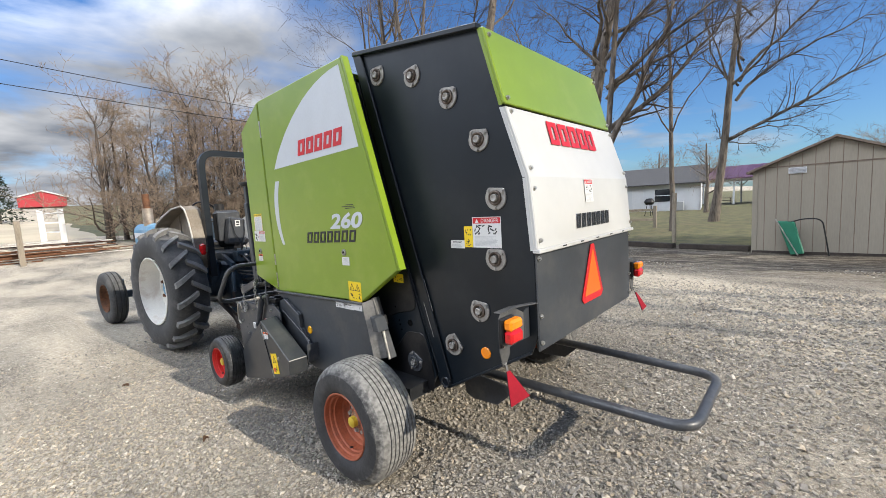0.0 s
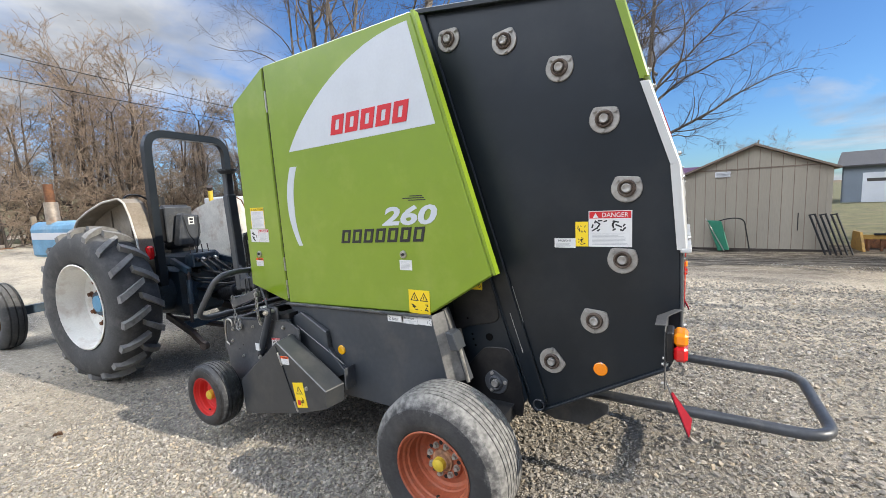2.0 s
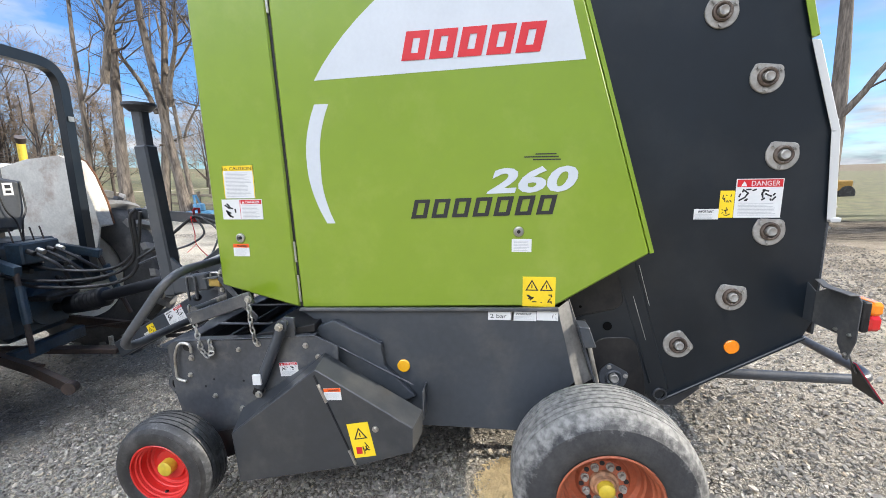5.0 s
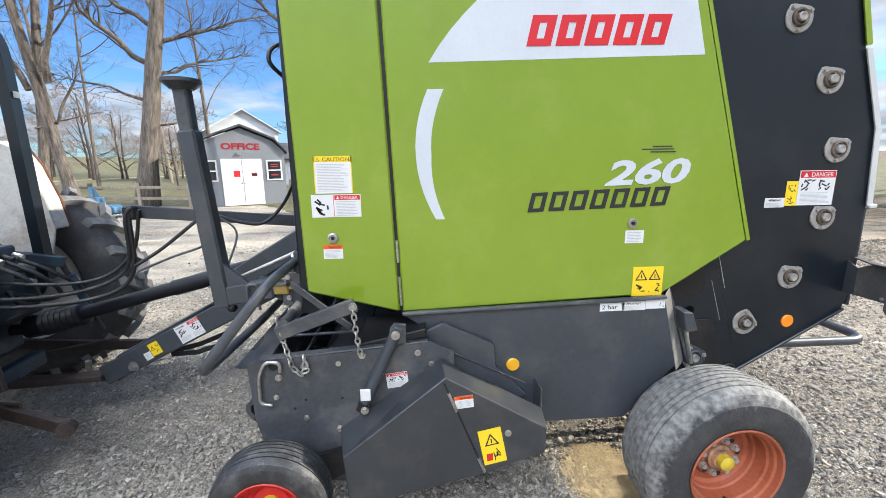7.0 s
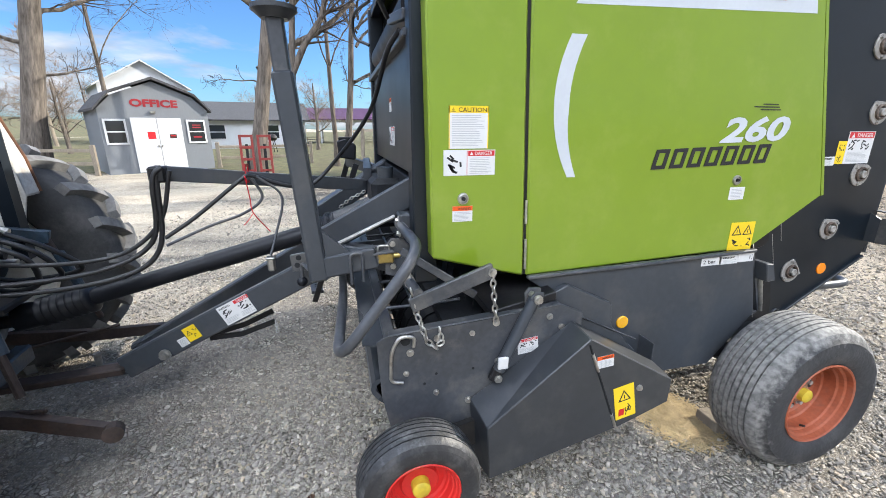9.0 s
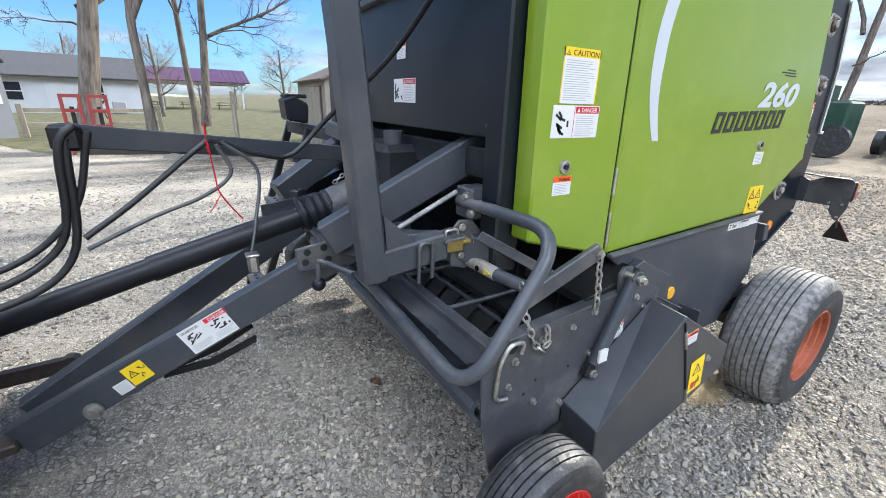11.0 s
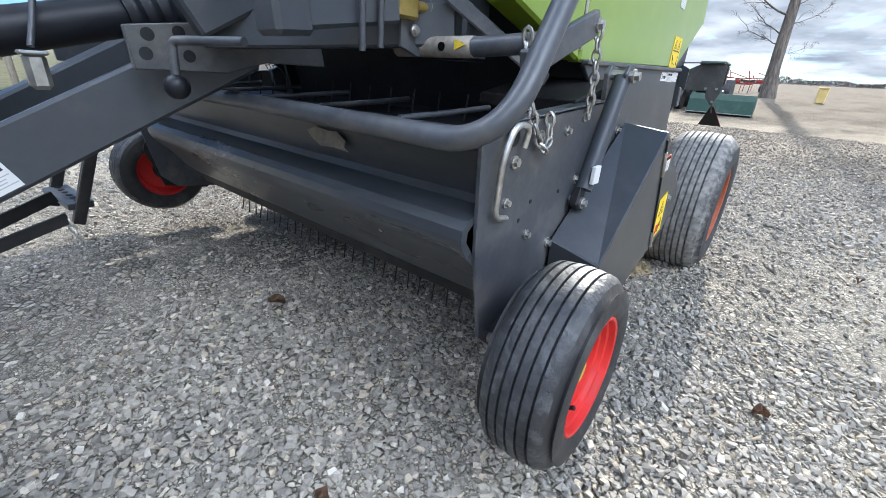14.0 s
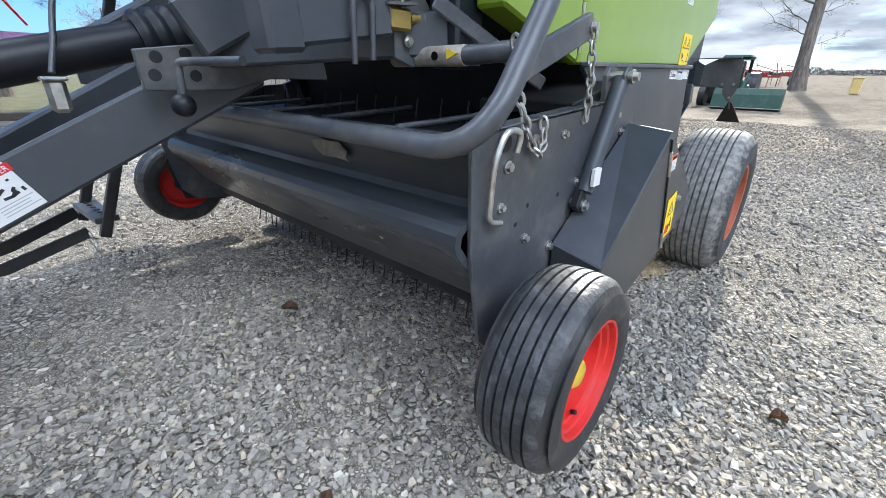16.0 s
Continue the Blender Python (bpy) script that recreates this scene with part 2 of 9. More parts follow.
YELLOW_PAINT = mat("yellow_paint", (0.55, 0.40, 0.03), 0.5, var=0.12, scale=20, bump=0.05, stain=(0.2, 0.13, 0.05), stain_amt=0.4, stain_scale=20)
RED_PRINT = mat("red_print", (0.52, 0.012, 0.018), 0.42, var=0.03, bump=0)
SIGN_RED = mat("dark_red_sign_paint", (0.27, 0.012, 0.02), 0.5, var=0.08, bump=0)
ORANGE_PRINT = mat("orange_print", (0.75, 0.10, 0.01), 0.42, var=0.03, bump=0)
BLACK_PRINT = mat("black_print", (0.015, 0.015, 0.016), 0.45, var=0.05, bump=0)
GREY_PRINT = mat("grey_print", (0.36, 0.37, 0.38), 0.5, var=0.03, bump=0)
STICKER = mat("white_sticker", (0.62, 0.62, 0.61), 0.42, var=0.03, bump=0, stain=(0.5, 0.48, 0.43), stain_amt=0.3, stain_scale=20)
HOSE = mat("black_hose", (0.016, 0.016, 0.017), 0.5, var=0.2, scale=20, bump=0.05)
PLASTIC = mat("black_plastic", (0.008, 0.009, 0.012), 0.45, spec=0.3, var=0.15, scale=12, bump=0.04)
SIGN_ORANGE = mat("fluorescent_orange", (0.95, 0.13, 0.01), 0.45, var=0.03, bump=0)
LENS_RED = mat("red_lens", (0.55, 0.01, 0.012), 0.12, var=0.05, bump=0.05, bscale=120, coat=0.6)
LENS_YELLOW = mat("yellow_lens", (0.72, 0.36, 0.01), 0.15, var=0.05, bump=0.05, bscale=120, coat=0.6)
LENS_AMBER = mat("amber_lens", (0.85, 0.24, 0.005), 0.12, var=0.05, bump=0.05, bscale=120, coat=0.6)
FLAP_RED = mat("faded_red_flap", (0.26, 0.012, 0.022), 0.85, spec=0.1, var=0.08, bump=0.03)
CHALK = mat("chalky_old_white_paint", (0.52, 0.50, 0.45), 0.6, var=0.12, scale=6, bump=0.08, stain=(0.20, 0.09, 0.045), stain_amt=0.75, stain_scale=3.5)
TRACTOR_BLUE = mat("faded_blue_paint", (0.10, 0.26, 0.40), 0.5, var=0.15, scale=5, bump=0.04, stain=(0.40, 0.45, 0.48), stain_amt=0.5)
GRIME_BLUE = mat("oily_dark_blue", (0.020, 0.040, 0.062), 0.45, var=0.3, scale=8, bump=0.15, stain=(0.05, 0.05, 0.048), stain_amt=0.6, stain_scale=6)
SEAT = mat("black_vinyl", (0.012, 0.012, 0.013), 0.38, var=0.2, scale=6, bump=0.08)
LUG = mat("worn_lug_rubber", (0.17, 0.167, 0.16), 0.85, var=0.2, scale=8, bump=0.2, bscale=40, stain=(0.22, 0.21, 0.20), stain_amt=0.5, stain_scale=6)
BARK = mat("grey_brown_bark", (0.150, 0.128, 0.108), 0.95, var=0.34, scale=9, bump=1.0, bscale=26, stretch=(1, 1, 0.16), stain=(0.045, 0.037, 0.03), stain_amt=0.75, stain_scale=11, spec=0.2)
TWIG = mat("thin_twig_bark", (0.075, 0.06, 0.05), 0.9, var=0.2, scale=4, bump=0)
BROWN_FENDER = mat("rusted_brown_fender", (0.20, 0.165, 0.125), 0.7, var=0.2, scale=4, bump=0.1, stain=(0.36, 0.33, 0.28), stain_amt=0.6, stain_scale=2.5)
DULL_TIN = mat("heat_stained_tin", (0.34, 0.29, 0.24), 0.5, 0.5, var=0.2, scale=9, bump=0.06, stain=(0.20, 0.09, 0.045), stain_amt=0.7, stain_scale=6)
DARK_IRON = mat("dark_rusty_iron", (0.045, 0.032, 0.027), 0.6, 0.2, var=0.3, scale=10, bump=0.2, stain=(0.11, 0.055, 0.03), stain_amt=0.5, stain_scale=7)
WORN_PATCH = mat("scuffed_bare_metal", (0.20, 0.185, 0.155), 0.5, var=0.2, scale=14, bump=0.05, stain=(0.05, 0.05, 0.05), stain_amt=0.8, stain_scale=22)
BIN = mat("yellowed_plastic", (0.62, 0.46, 0.17), 0.5, var=0.06, scale=3, bump=0.02)
BRUSH = mat("reddish_brush_twigs", (0.235, 0.178, 0.132), 0.9, var=0.25, scale=0.6, bump=0)
TAN = mat("tan_plywood_siding", (0.27, 0.24, 0.19), 0.75, var=0.07, scale=1.5, bump=0.15, bscale=40, stretch=(1, 1, 0.15), stain=(0.26, 0.22, 0.17), stain_amt=0.4, stain_scale=1.2)
TAN_TRIM = mat("weathered_brown_trim", (0.17, 0.13, 0.10), 0.8, var=0.15, scale=5, bump=0.1)
OFFICE_GREY = mat("blue_grey_siding", (0.175, 0.19, 0.21), 0.65, var=0.05, scale=2, bump=0.08, bscale=30, stretch=(1, 1, 0.2))
OFFICE_WHITE = mat("white_door_paint", (0.58, 0.59, 0.61), 0.5, var=0.03, bump=0.02)
SHINGLE = mat("dark_shingles", (0.06, 0.06, 0.063), 0.9, var=0.25, scale=12, bump=0.3, bscale=60)
METAL_GREY = mat("grey_blue_steel_siding", (0.17, 0.20, 0.235), 0.5, var=0.05, scale=1, bump=0.02)
PURPLE = mat("purple_steel_roof", (0.085, 0.035, 0.075), 0.45, var=0.08, scale=1, bump=0.02)
HOUSE_WHITE = mat("pale_house_siding", (0.55, 0.57, 0.60), 0.6, var=0.05, scale=1, bump=0.03)
BARN_RED = mat("barn_red_siding", (0.36, 0.02, 0.03), 0.6, var=0.06, scale=1, bump=0.02)
WOOD_POST = mat("weathered_wood", (0.26, 0.22, 0.17), 0.85, var=0.2, scale=5, bump=0.3, bscale=40, stretch=(1, 1, 0.2), stain=(0.12, 0.1, 0.08), stain_amt=0.5)
TIMBER = mat("dark_rotten_timber", (0.045, 0.035, 0.028), 0.9, var=0.3, scale=4, bump=0.4, bscale=30)
DEERE = mat("dark_green_machine_paint", (0.006, 0.042, 0.024), 0.5, var=0.15, scale=4, bump=0.03, stain=(0.10, 0.12, 0.10), stain_amt=0.4)
RED_PAINT = mat("red_machine_paint", (0.25, 0.03, 0.025), 0.5, var=0.15, scale=4, bump=0.03, stain=(0.15, 0.08, 0.06), stain_amt=0.5)
OCHRE = mat("rust_streaked_ochre_paint", (0.30, 0.175, 0.035), 0.7, var=0.25, scale=5, bump=0.12, stain=(0.11, 0.055, 0.028), stain_amt=0.85, stain_scale=5)
CART_GREEN = mat("green_plastic", (0.02, 0.17, 0.10), 0.45, var=0.1, scale=4, bump=0.03)
STRAW = mat("spilled_tan_chaff", (0.46, 0.35, 0.19), 0.9, var=0.15, scale=20, bump=0.4, bscale=90)
LEAF = mat("dead_brown_leaf", (0.15, 0.085, 0.05), 0.85, var=0.25, scale=30, bump=0.2)
EVERGREEN = mat("dark_evergreen", (0.018, 0.03, 0.016), 0.9, var=0.3, scale=1, bump=0)


def glass_material():
    m = bpy.data.materials.new("dark_window_glass")
    m.use_nodes = True
    b = m.node_tree.nodes["Principled BSDF"]
    b.inputs["Base Color"].default_value = (0.02, 0.024, 0.028, 1)
    b.inputs["Roughness"].default_value = 0.04
    b.inputs["Specular IOR Level"].default_value = 0.8
    return m


GLASS = glass_material()


def ground_material(name):
    """Crushed limestone: packed broken stones of two sizes with dark joints, sandy fines, worn tracks, muddy ruts."""
    m = bpy.data.materials.new(name)
    m.use_nodes = True
    nt = m.node_tree
    b = nt.nodes["Principled BSDF"]
    b.inputs["Roughness"].default_value = 1.0
    b.inputs["Specular IOR Level"].default_value = 0.05
    co = nt.nodes.new("ShaderNodeTexCoord").outputs["Object"]

    def noise_(scale, detail, vec=co, rough=0.6):
        n = nt.nodes.new("ShaderNodeTexNoise")
        n.inputs["Scale"].default_value, n.inputs["Detail"].default_value, n.inputs["Roughness"].default_value = scale, detail, rough
        nt.links.new(vec, n.inputs["Vector"])
        return n.outputs["Fac"]

    def mapped(scale, turn):
        n = nt.nodes.new("ShaderNodeMapping")
        n.inputs["Scale"].default_value, n.inputs["Rotation"].default_value = scale, (0, 0, radians(turn))
        nt.links.new(co, n.inputs["Vector"])
        return n.outputs[0]

    def span(x, a0, a1, b0, b1):
        n = nt.nodes.new("ShaderNodeMapRange")
        for k, v in enumerate((a0, a1, b0, b1)):
            n.inputs[k + 1].default_value = v
        nt.links.new(x, n.inputs[0])
        return n.outputs[0]

    def ramp(x, *stops):
        n = nt.nodes.new("ShaderNodeValToRGB")
        el = n.color_ramp.elements
        while len(el) < len(stops):
            el.new(0.5)
        for e, (p, c) in zip(el, stops):
            e.position, e.color = p, (*c, 1)
        nt.links.new(x, n.inputs[0])
        return n.outputs[0]

    def blend(fac, one, two, how="MIX"):
        n = nt.nodes.new("ShaderNodeMix"); n.data_type, n.blend_type = "RGBA", how
        for sock, v in ((n.inputs["Factor"], fac), (n.inputs[6], one), (n.inputs[7], two)):
            if isinstance(v, (int, float)):
                sock.default_value = v
            elif isinstance(v, tuple):
                sock.default_value = (*v, 1)
            else:
                nt.links.new(v, sock)
        return n.outputs[2]

    def calc(how, one, two):
        n = nt.nodes.new("ShaderNodeMath"); n.operation = how
        for sock, v in zip(n.inputs, (one, two)):
            if isinstance(v, (int, float)):
                sock.default_value = v
            else:
                nt.links.new(v, sock)
        return n.outputs[0]

    def stones(scale):
        """Tone of each stone, and how near its joint is."""
        v = nt.nodes.new("ShaderNodeTexVoronoi"); e = nt.nodes.new("ShaderNodeTexVoronoi"); e.feature = "DISTANCE_TO_EDGE"
        for n in (v, e):
            n.inputs["Scale"].default_value, n.inputs["Randomness"].default_value = scale, 1.0
            nt.links.new(co, n.inputs["Vector"])
        sp_ = nt.nodes.new("ShaderNodeSeparateColor")
        nt.links.new(v.outputs["Color"], sp_.inputs[0])
        tone = ramp(sp_.outputs[0], (0.0, (0.29, 0.264, 0.226)), (0.5, (0.44, 0.400, 0.338)), (0.85, (0.53, 0.477, 0.393)), (1.0, (0.69, 0.635, 0.55)))
        return tone, e.outputs["Distance"]

    mid, big = noise_(14, 7, co, 0.75), noise_(0.55, 8, co, 0.62)
    big_tone, big_gap = stones(34)
    small_tone, small_gap = stones(82)
    pick = span(noise_(5.0, 4), 0.44, 0.54, 0.0, 1.0)
    tone = blend(pick, big_tone, small_tone)
    gap = blend(pick, span(big_gap, 0.02, 0.14, 1.0, 0.0), span(small_gap, 0.02, 0.16, 0.85, 0.0))
    grain = blend(1.0, tone, span(noise_(160, 5), 0.3, 0.7, 0.72, 1.22), "MULTIPLY")
    col = blend(gap, grain, (0.085, 0.075, 0.064))
    col = blend(1.0, col, span(calc("ADD", calc("MULTIPLY", mid, 0.5), calc("MULTIPLY", big, 0.5)), 0.38, 0.62, 0.72, 1.2), "MULTIPLY")
    # worn brownish wheel tracks, and sandy fines packed between the stones
    fines = ramp(mid, (0.32, (0.32, 0.272, 0.200)), (0.68, (0.60, 0.528, 0.415)))
    tracks = span(noise_(1.0, 6, mapped((0.75, 0.09, 1), -6)), 0.44, 0.62, 0.0, 0.75)
    patch = span(noise_(0.9, 6, mapped((0.55, 0.28, 1), -12)), 0.40, 0.58, 0.0, 0.88)
    sx = nt.nodes.new("ShaderNodeSeparateXYZ"); nt.links.new(co, sx.inputs[0])
    # loose stone lies round the baler, the drive further out is packed fine
    ring = nt.nodes.new("ShaderNodeVectorMath"); ring.operation = "DISTANCE"; ring.inputs[1].default_value = (0.4, 0.8, 0)
    nt.links.new(co, ring.inputs[0])
    packed = span(ring.outputs["Value"], 2.4, 4.6, 0.30, 1.15)
    cover = calc("MULTIPLY", calc("MAXIMUM", tracks, patch), packed)
    speck = span(calc("SUBTRACT", noise_(30, 5, co, 0.7), calc("MULTIPLY", gap, 0.2)), 0.36, 0.56, 1.15, 0.35)
    cover = calc("MULTIPLY", cover, speck)
    col = blend(cover, col, fines)
    # dark muddy ruts towards the lawn
    mud_at = calc("MULTIPLY", calc("ADD", calc("MULTIPLY", big, 4.0), sx.outputs["X"]), 1 / 16)
    mud = ramp(mud_at, (0.55, (0, 0, 0)), (0.64, (0.85, 0.85, 0.85)), (0.90, (0.9, 0.9, 0.9)), (0.97, (0, 0, 0)))
    mud = calc("MULTIPLY", mud, span(calc("ADD", sx.outputs["Y"], calc("MULTIPLY", mid, 3.0)), 6.5, 3.5, 0.0, 1.0))
    mud = calc("MULTIPLY", mud, span(noise_(6.0, 6, mapped((1.0, 0.25, 1), 10), 0.75), 0.36, 0.56, 0.35, 1.0))
    col = blend(mud, col, (0.042, 0.034, 0.028))
    # the drive towards the far trees is dirtier, with its shade painted in; brown leaf litter beyond
    dirt_shade = span(calc("ADD", sx.outputs["Y"], calc("MULTIPLY", big, 5.0)), 1.4, -3.6, 0.0, 0.9)
    col = blend(dirt_shade, col, blend(1.0, col, (0.66, 0.62, 0.57), "MULTIPLY"))
    litter = span(calc("ADD", sx.outputs["Y"], calc("MULTIPLY", noise_(0.8, 7, co, 0.7), 14.0)), -5.0, -12.0, 0.0, 0.9)
    col = blend(litter, col, ramp(mid, (0.3, (0.085, 0.070, 0.050)), (0.7, (0.24, 0.195, 0.145))))
    nt.links.new(col, b.inputs["Base Color"])
    height = blend(pick, span(big_gap, 0.0, 0.22, 0.0, 1.0), span(small_gap, 0.0, 0.2, 0.0, 0.55))
    height = calc("ADD", blend(cover, height, (0.5, 0.5, 0.5)), calc("MULTIPLY", mid, 0.9))
    bp = nt.nodes.new("ShaderNodeBump")
    bp.inputs["Strength"].default_value, bp.inputs["Distance"].default_value = 1.0, 0.016
    nt.links.new(height, bp.inputs["Height"]); nt.links.new(bp.outputs[0], b.inputs["Normal"])
    return m


GRAVEL = ground_material("crushed_limestone")


def stone_material():
    m = bpy.data.materials.new("limestone_chips")
    m.use_nodes = True
    nt = m.node_tree
    b = nt.nodes["Principled BSDF"]
    b.inputs["Roughness"].default_value = 0.88
    b.inputs["Specular IOR Level"].default_value = 0.25
    ge = nt.nodes.new("ShaderNodeNewGeometry")
    rp = nt.nodes.new("ShaderNodeValToRGB")
    rp.color_ramp.elements[0].color, rp.color_ramp.elements[1].color = (0.205, 0.187, 0.163, 1), (0.58, 0.538, 0.468, 1)
    e = rp.color_ramp.elements.new(0.5); e.color = (0.308, 0.282, 0.242, 1)
    e = rp.color_ramp.elements.new(0.8); e.color = (0.378, 0.343, 0.288, 1)
    e = rp.color_ramp.elements.new(0.93); e.color = (0.44, 0.365, 0.265, 1)
    nt.links.new(ge.outputs["Random Per Island"], rp.inputs[0])
    tc = nt.nodes.new("ShaderNodeTexCoord")
    no = nt.nodes.new("ShaderNodeTexNoise"); no.inputs["Scale"].default_value, no.inputs["Detail"].default_value = 90, 5
    nt.links.new(tc.outputs["Object"], no.inputs["Vector"])
    mr = nt.nodes.new("ShaderNodeMapRange"); mr.inputs[3].default_value, mr.inputs[4].default_value = 0.65, 1.3
    nt.links.new(no.outputs["Fac"], mr.inputs[0])
    mu = nt.nodes.new("ShaderNodeMix"); mu.data_type = "RGBA"; mu.blend_type = "MULTIPLY"; mu.inputs["Factor"].default_value = 1
    nt.links.new(rp.outputs[0], mu.inputs[6]); nt.links.new(mr.outputs[0], mu.inputs[7])
    # stones towards the far trees are darkened by brown dirt and painted-in shade
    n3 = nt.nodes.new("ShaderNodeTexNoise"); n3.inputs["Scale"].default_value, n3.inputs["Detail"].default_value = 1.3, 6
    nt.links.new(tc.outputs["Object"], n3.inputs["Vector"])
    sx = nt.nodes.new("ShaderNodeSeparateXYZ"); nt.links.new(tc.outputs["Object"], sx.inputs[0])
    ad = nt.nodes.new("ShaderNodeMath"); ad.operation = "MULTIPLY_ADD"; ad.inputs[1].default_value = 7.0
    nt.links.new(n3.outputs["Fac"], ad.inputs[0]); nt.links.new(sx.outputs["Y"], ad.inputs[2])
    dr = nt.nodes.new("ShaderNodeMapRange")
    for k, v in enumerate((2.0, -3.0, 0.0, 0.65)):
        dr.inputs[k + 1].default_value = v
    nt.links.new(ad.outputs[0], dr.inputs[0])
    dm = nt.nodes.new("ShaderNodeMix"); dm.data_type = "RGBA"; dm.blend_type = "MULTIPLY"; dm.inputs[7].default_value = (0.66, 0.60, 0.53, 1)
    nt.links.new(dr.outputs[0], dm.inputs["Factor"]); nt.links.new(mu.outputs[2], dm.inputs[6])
    nt.links.new(dm.outputs[2], b.inputs["Base Color"])
    bp = nt.nodes.new("ShaderNodeBump"); bp.inputs["Strength"].default_value, bp.inputs["Distance"].default_value = 0.4, 0.004
    nt.links.new(no.outputs["Fac"], bp.inputs["Height"]); nt.links.new(bp.outputs[0], b.inputs["Normal"])
    return m


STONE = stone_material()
def tyre_rubber(name, y, z, r_dark, r_pale, pale):
    """Black sidewall rubber, scuffed pale over the tread with a ragged edge on the shoulder."""
    m = mat(name, (0.030, 0.030, 0.031), 0.75, var=0.2, scale=6, bump=0.25, bscale=60, stain=(0.11, 0.105, 0.098), stain_amt=0.5, stain_scale=4)
    nt = m.node_tree
    b = nt.nodes["Principled BSDF"]
    old = b.inputs["Base Color"].links[0].from_socket
    ge = nt.nodes.new("ShaderNodeNewGeometry")
    flat = nt.nodes.new("ShaderNodeVectorMath"); flat.operation = "MULTIPLY"; flat.inputs[1].default_value = (0, 1, 1)
    far = nt.nodes.new("ShaderNodeVectorMath"); far.operation = "DISTANCE"; far.inputs[1].default_value = (0, y, z)
    nt.links.new(ge.outputs["Position"], flat.inputs[0]); nt.links.new(flat.outputs[0], far.inputs[0])
    no = nt.nodes.new("ShaderNodeTexNoise"); no.inputs["Scale"].default_value, no.inputs["Detail"].default_value, no.inputs["Roughness"].default_value = 17, 7, 0.72
    nt.links.new(ge.outputs["Position"], no.inputs["Vector"])
    mul = nt.nodes.new("ShaderNodeMath"); mul.operation = "MULTIPLY_ADD"; mul.inputs[1].default_value = 0.16
    nt.links.new(no.outputs["Fac"], mul.inputs[0]); nt.links.new(far.outputs["Value"], mul.inputs[2])
    mr = nt.nodes.new("ShaderNodeMapRange")
    mr.inputs[1].default_value, mr.inputs[2].default_value, mr.inputs[4].default_value = r_dark + 0.08, r_pale + 0.08, 0.92
    nt.links.new(mul.outputs[0], mr.inputs[0])
    rp = nt.nodes.new("ShaderNodeValToRGB")
    rp.color_ramp.elements[0].position, rp.color_ramp.elements[0].color = 0.34, (*[c * 0.45 for c in pale], 1)
    rp.color_ramp.elements[1].position, rp.color_ramp.elements[1].color = 0.62, (*pale, 1)
    n2 = nt.nodes.new("ShaderNodeTexNoise"); n2.inputs["Scale"].default_value, n2.inputs["Detail"].default_value = 38, 6
    nt.links.new(ge.outputs["Position"], n2.inputs["Vector"]); nt.links.new(n2.outputs["Fac"], rp.inputs[0])
    mx = nt.nodes.new("ShaderNodeMix"); mx.data_type = "RGBA"
    nt.links.new(mr.outputs[0], mx.inputs["Factor"]); nt.links.new(old, mx.inputs[6]); nt.links.new(rp.outputs[0], mx.inputs[7])
    nt.links.new(mx.outputs[2], b.inputs["Base Color"])
    return m


REAR_TYRE = tyre_rubber("worn_dusty_tyre", -0.008, 0.380, 0.330, 0.372, (0.27, 0.262, 0.245))
LAWN = mat("winter_lawn", (0.098, 0.092, 0.036), 0.95, var=0.35, scale=2.2, bump=0.8, bscale=24, stain=(0.15, 0.115, 0.062), stain_amt=0.8, stain_scale=0.6)
SAND = mat("pale_field", (0.43, 0.365, 0.26), 0.95, var=0.12, scale=0.3, bump=0.2)

# ---------------------------------------------------------------- mesh helpers


def thing(name, label, category, at=(0, 0, 0), group="", turn=0.0):
    ob = new(name)
    ob.empty_display_size = 0.1
    ob.location = at
    ob.rotation_euler = (0, 0, radians(turn))
    return tagged(ob, label, category, group)


def world_of(ob):
    m = ob.matrix_basis.copy()
    while ob.parent:
        ob = ob.parent
        m = ob.matrix_basis @ m
    return m


def part(name, bm, material, parent=None, label="", smooth=None, local=False):
    """Links a bmesh, given in world places (or in the parent's own with local), as one mesh object."""
    me = bpy.data.meshes.new(name)
    bmesh.ops.recalc_face_normals(bm, faces=bm.faces)
    if smooth is not None:
        for f in bm.faces:
            f.smooth = True
        for e in bm.edges:
            if len(e.link_faces) != 2 or e.calc_face_angle(4) > radians(smooth):
                e.smooth = False
    if parent is not None and not local:
        bmesh.ops.transform(bm, matrix=world_of(parent).inverted(), verts=bm.verts)
    bm.to_mesh(me)
    bm.free()
    me.materials.append(material)
    ob = new(name, me)
    if parent is not None:
        ob.parent = parent
    if label:
        ob["label"] = label
    return ob


def bevelled(bm, width, faces_from=0):
    if width > 0:
        edges = [e for e in bm.edges if len(e.link_faces) == 2 and e.calc_face_angle(0) > radians(25)]
        bmesh.ops.bevel(bm, geom=edges, offset=width, segments=1, affect="EDGES", clamp_overlap=True)
    return bm


def box(lo, hi, bm=None, bevel=0.0, m=None):
    own = bmesh.new()
    c = [(a + b) / 2 for a, b in zip(lo, hi)]
    s = [abs(b - a) for a, b in zip(lo, hi)]
    bmesh.ops.create_cube(own, size=1, matrix=Matrix.Translation(c) @ Matrix.Diagonal((*s, 1)))
    bevelled(own, bevel)
    return merge(bm, own, m)


def merge(bm, own, m=None):
    if m is not None:
        bmesh.ops.transform(own, matrix=m, verts=own.verts)
    if bm is None:
        return own
    me = bpy.data.meshes.new("tmp")
    own.to_mesh(me); own.free()
    bm.from_mesh(me)
    bpy.data.meshes.remove(me)
    return bm


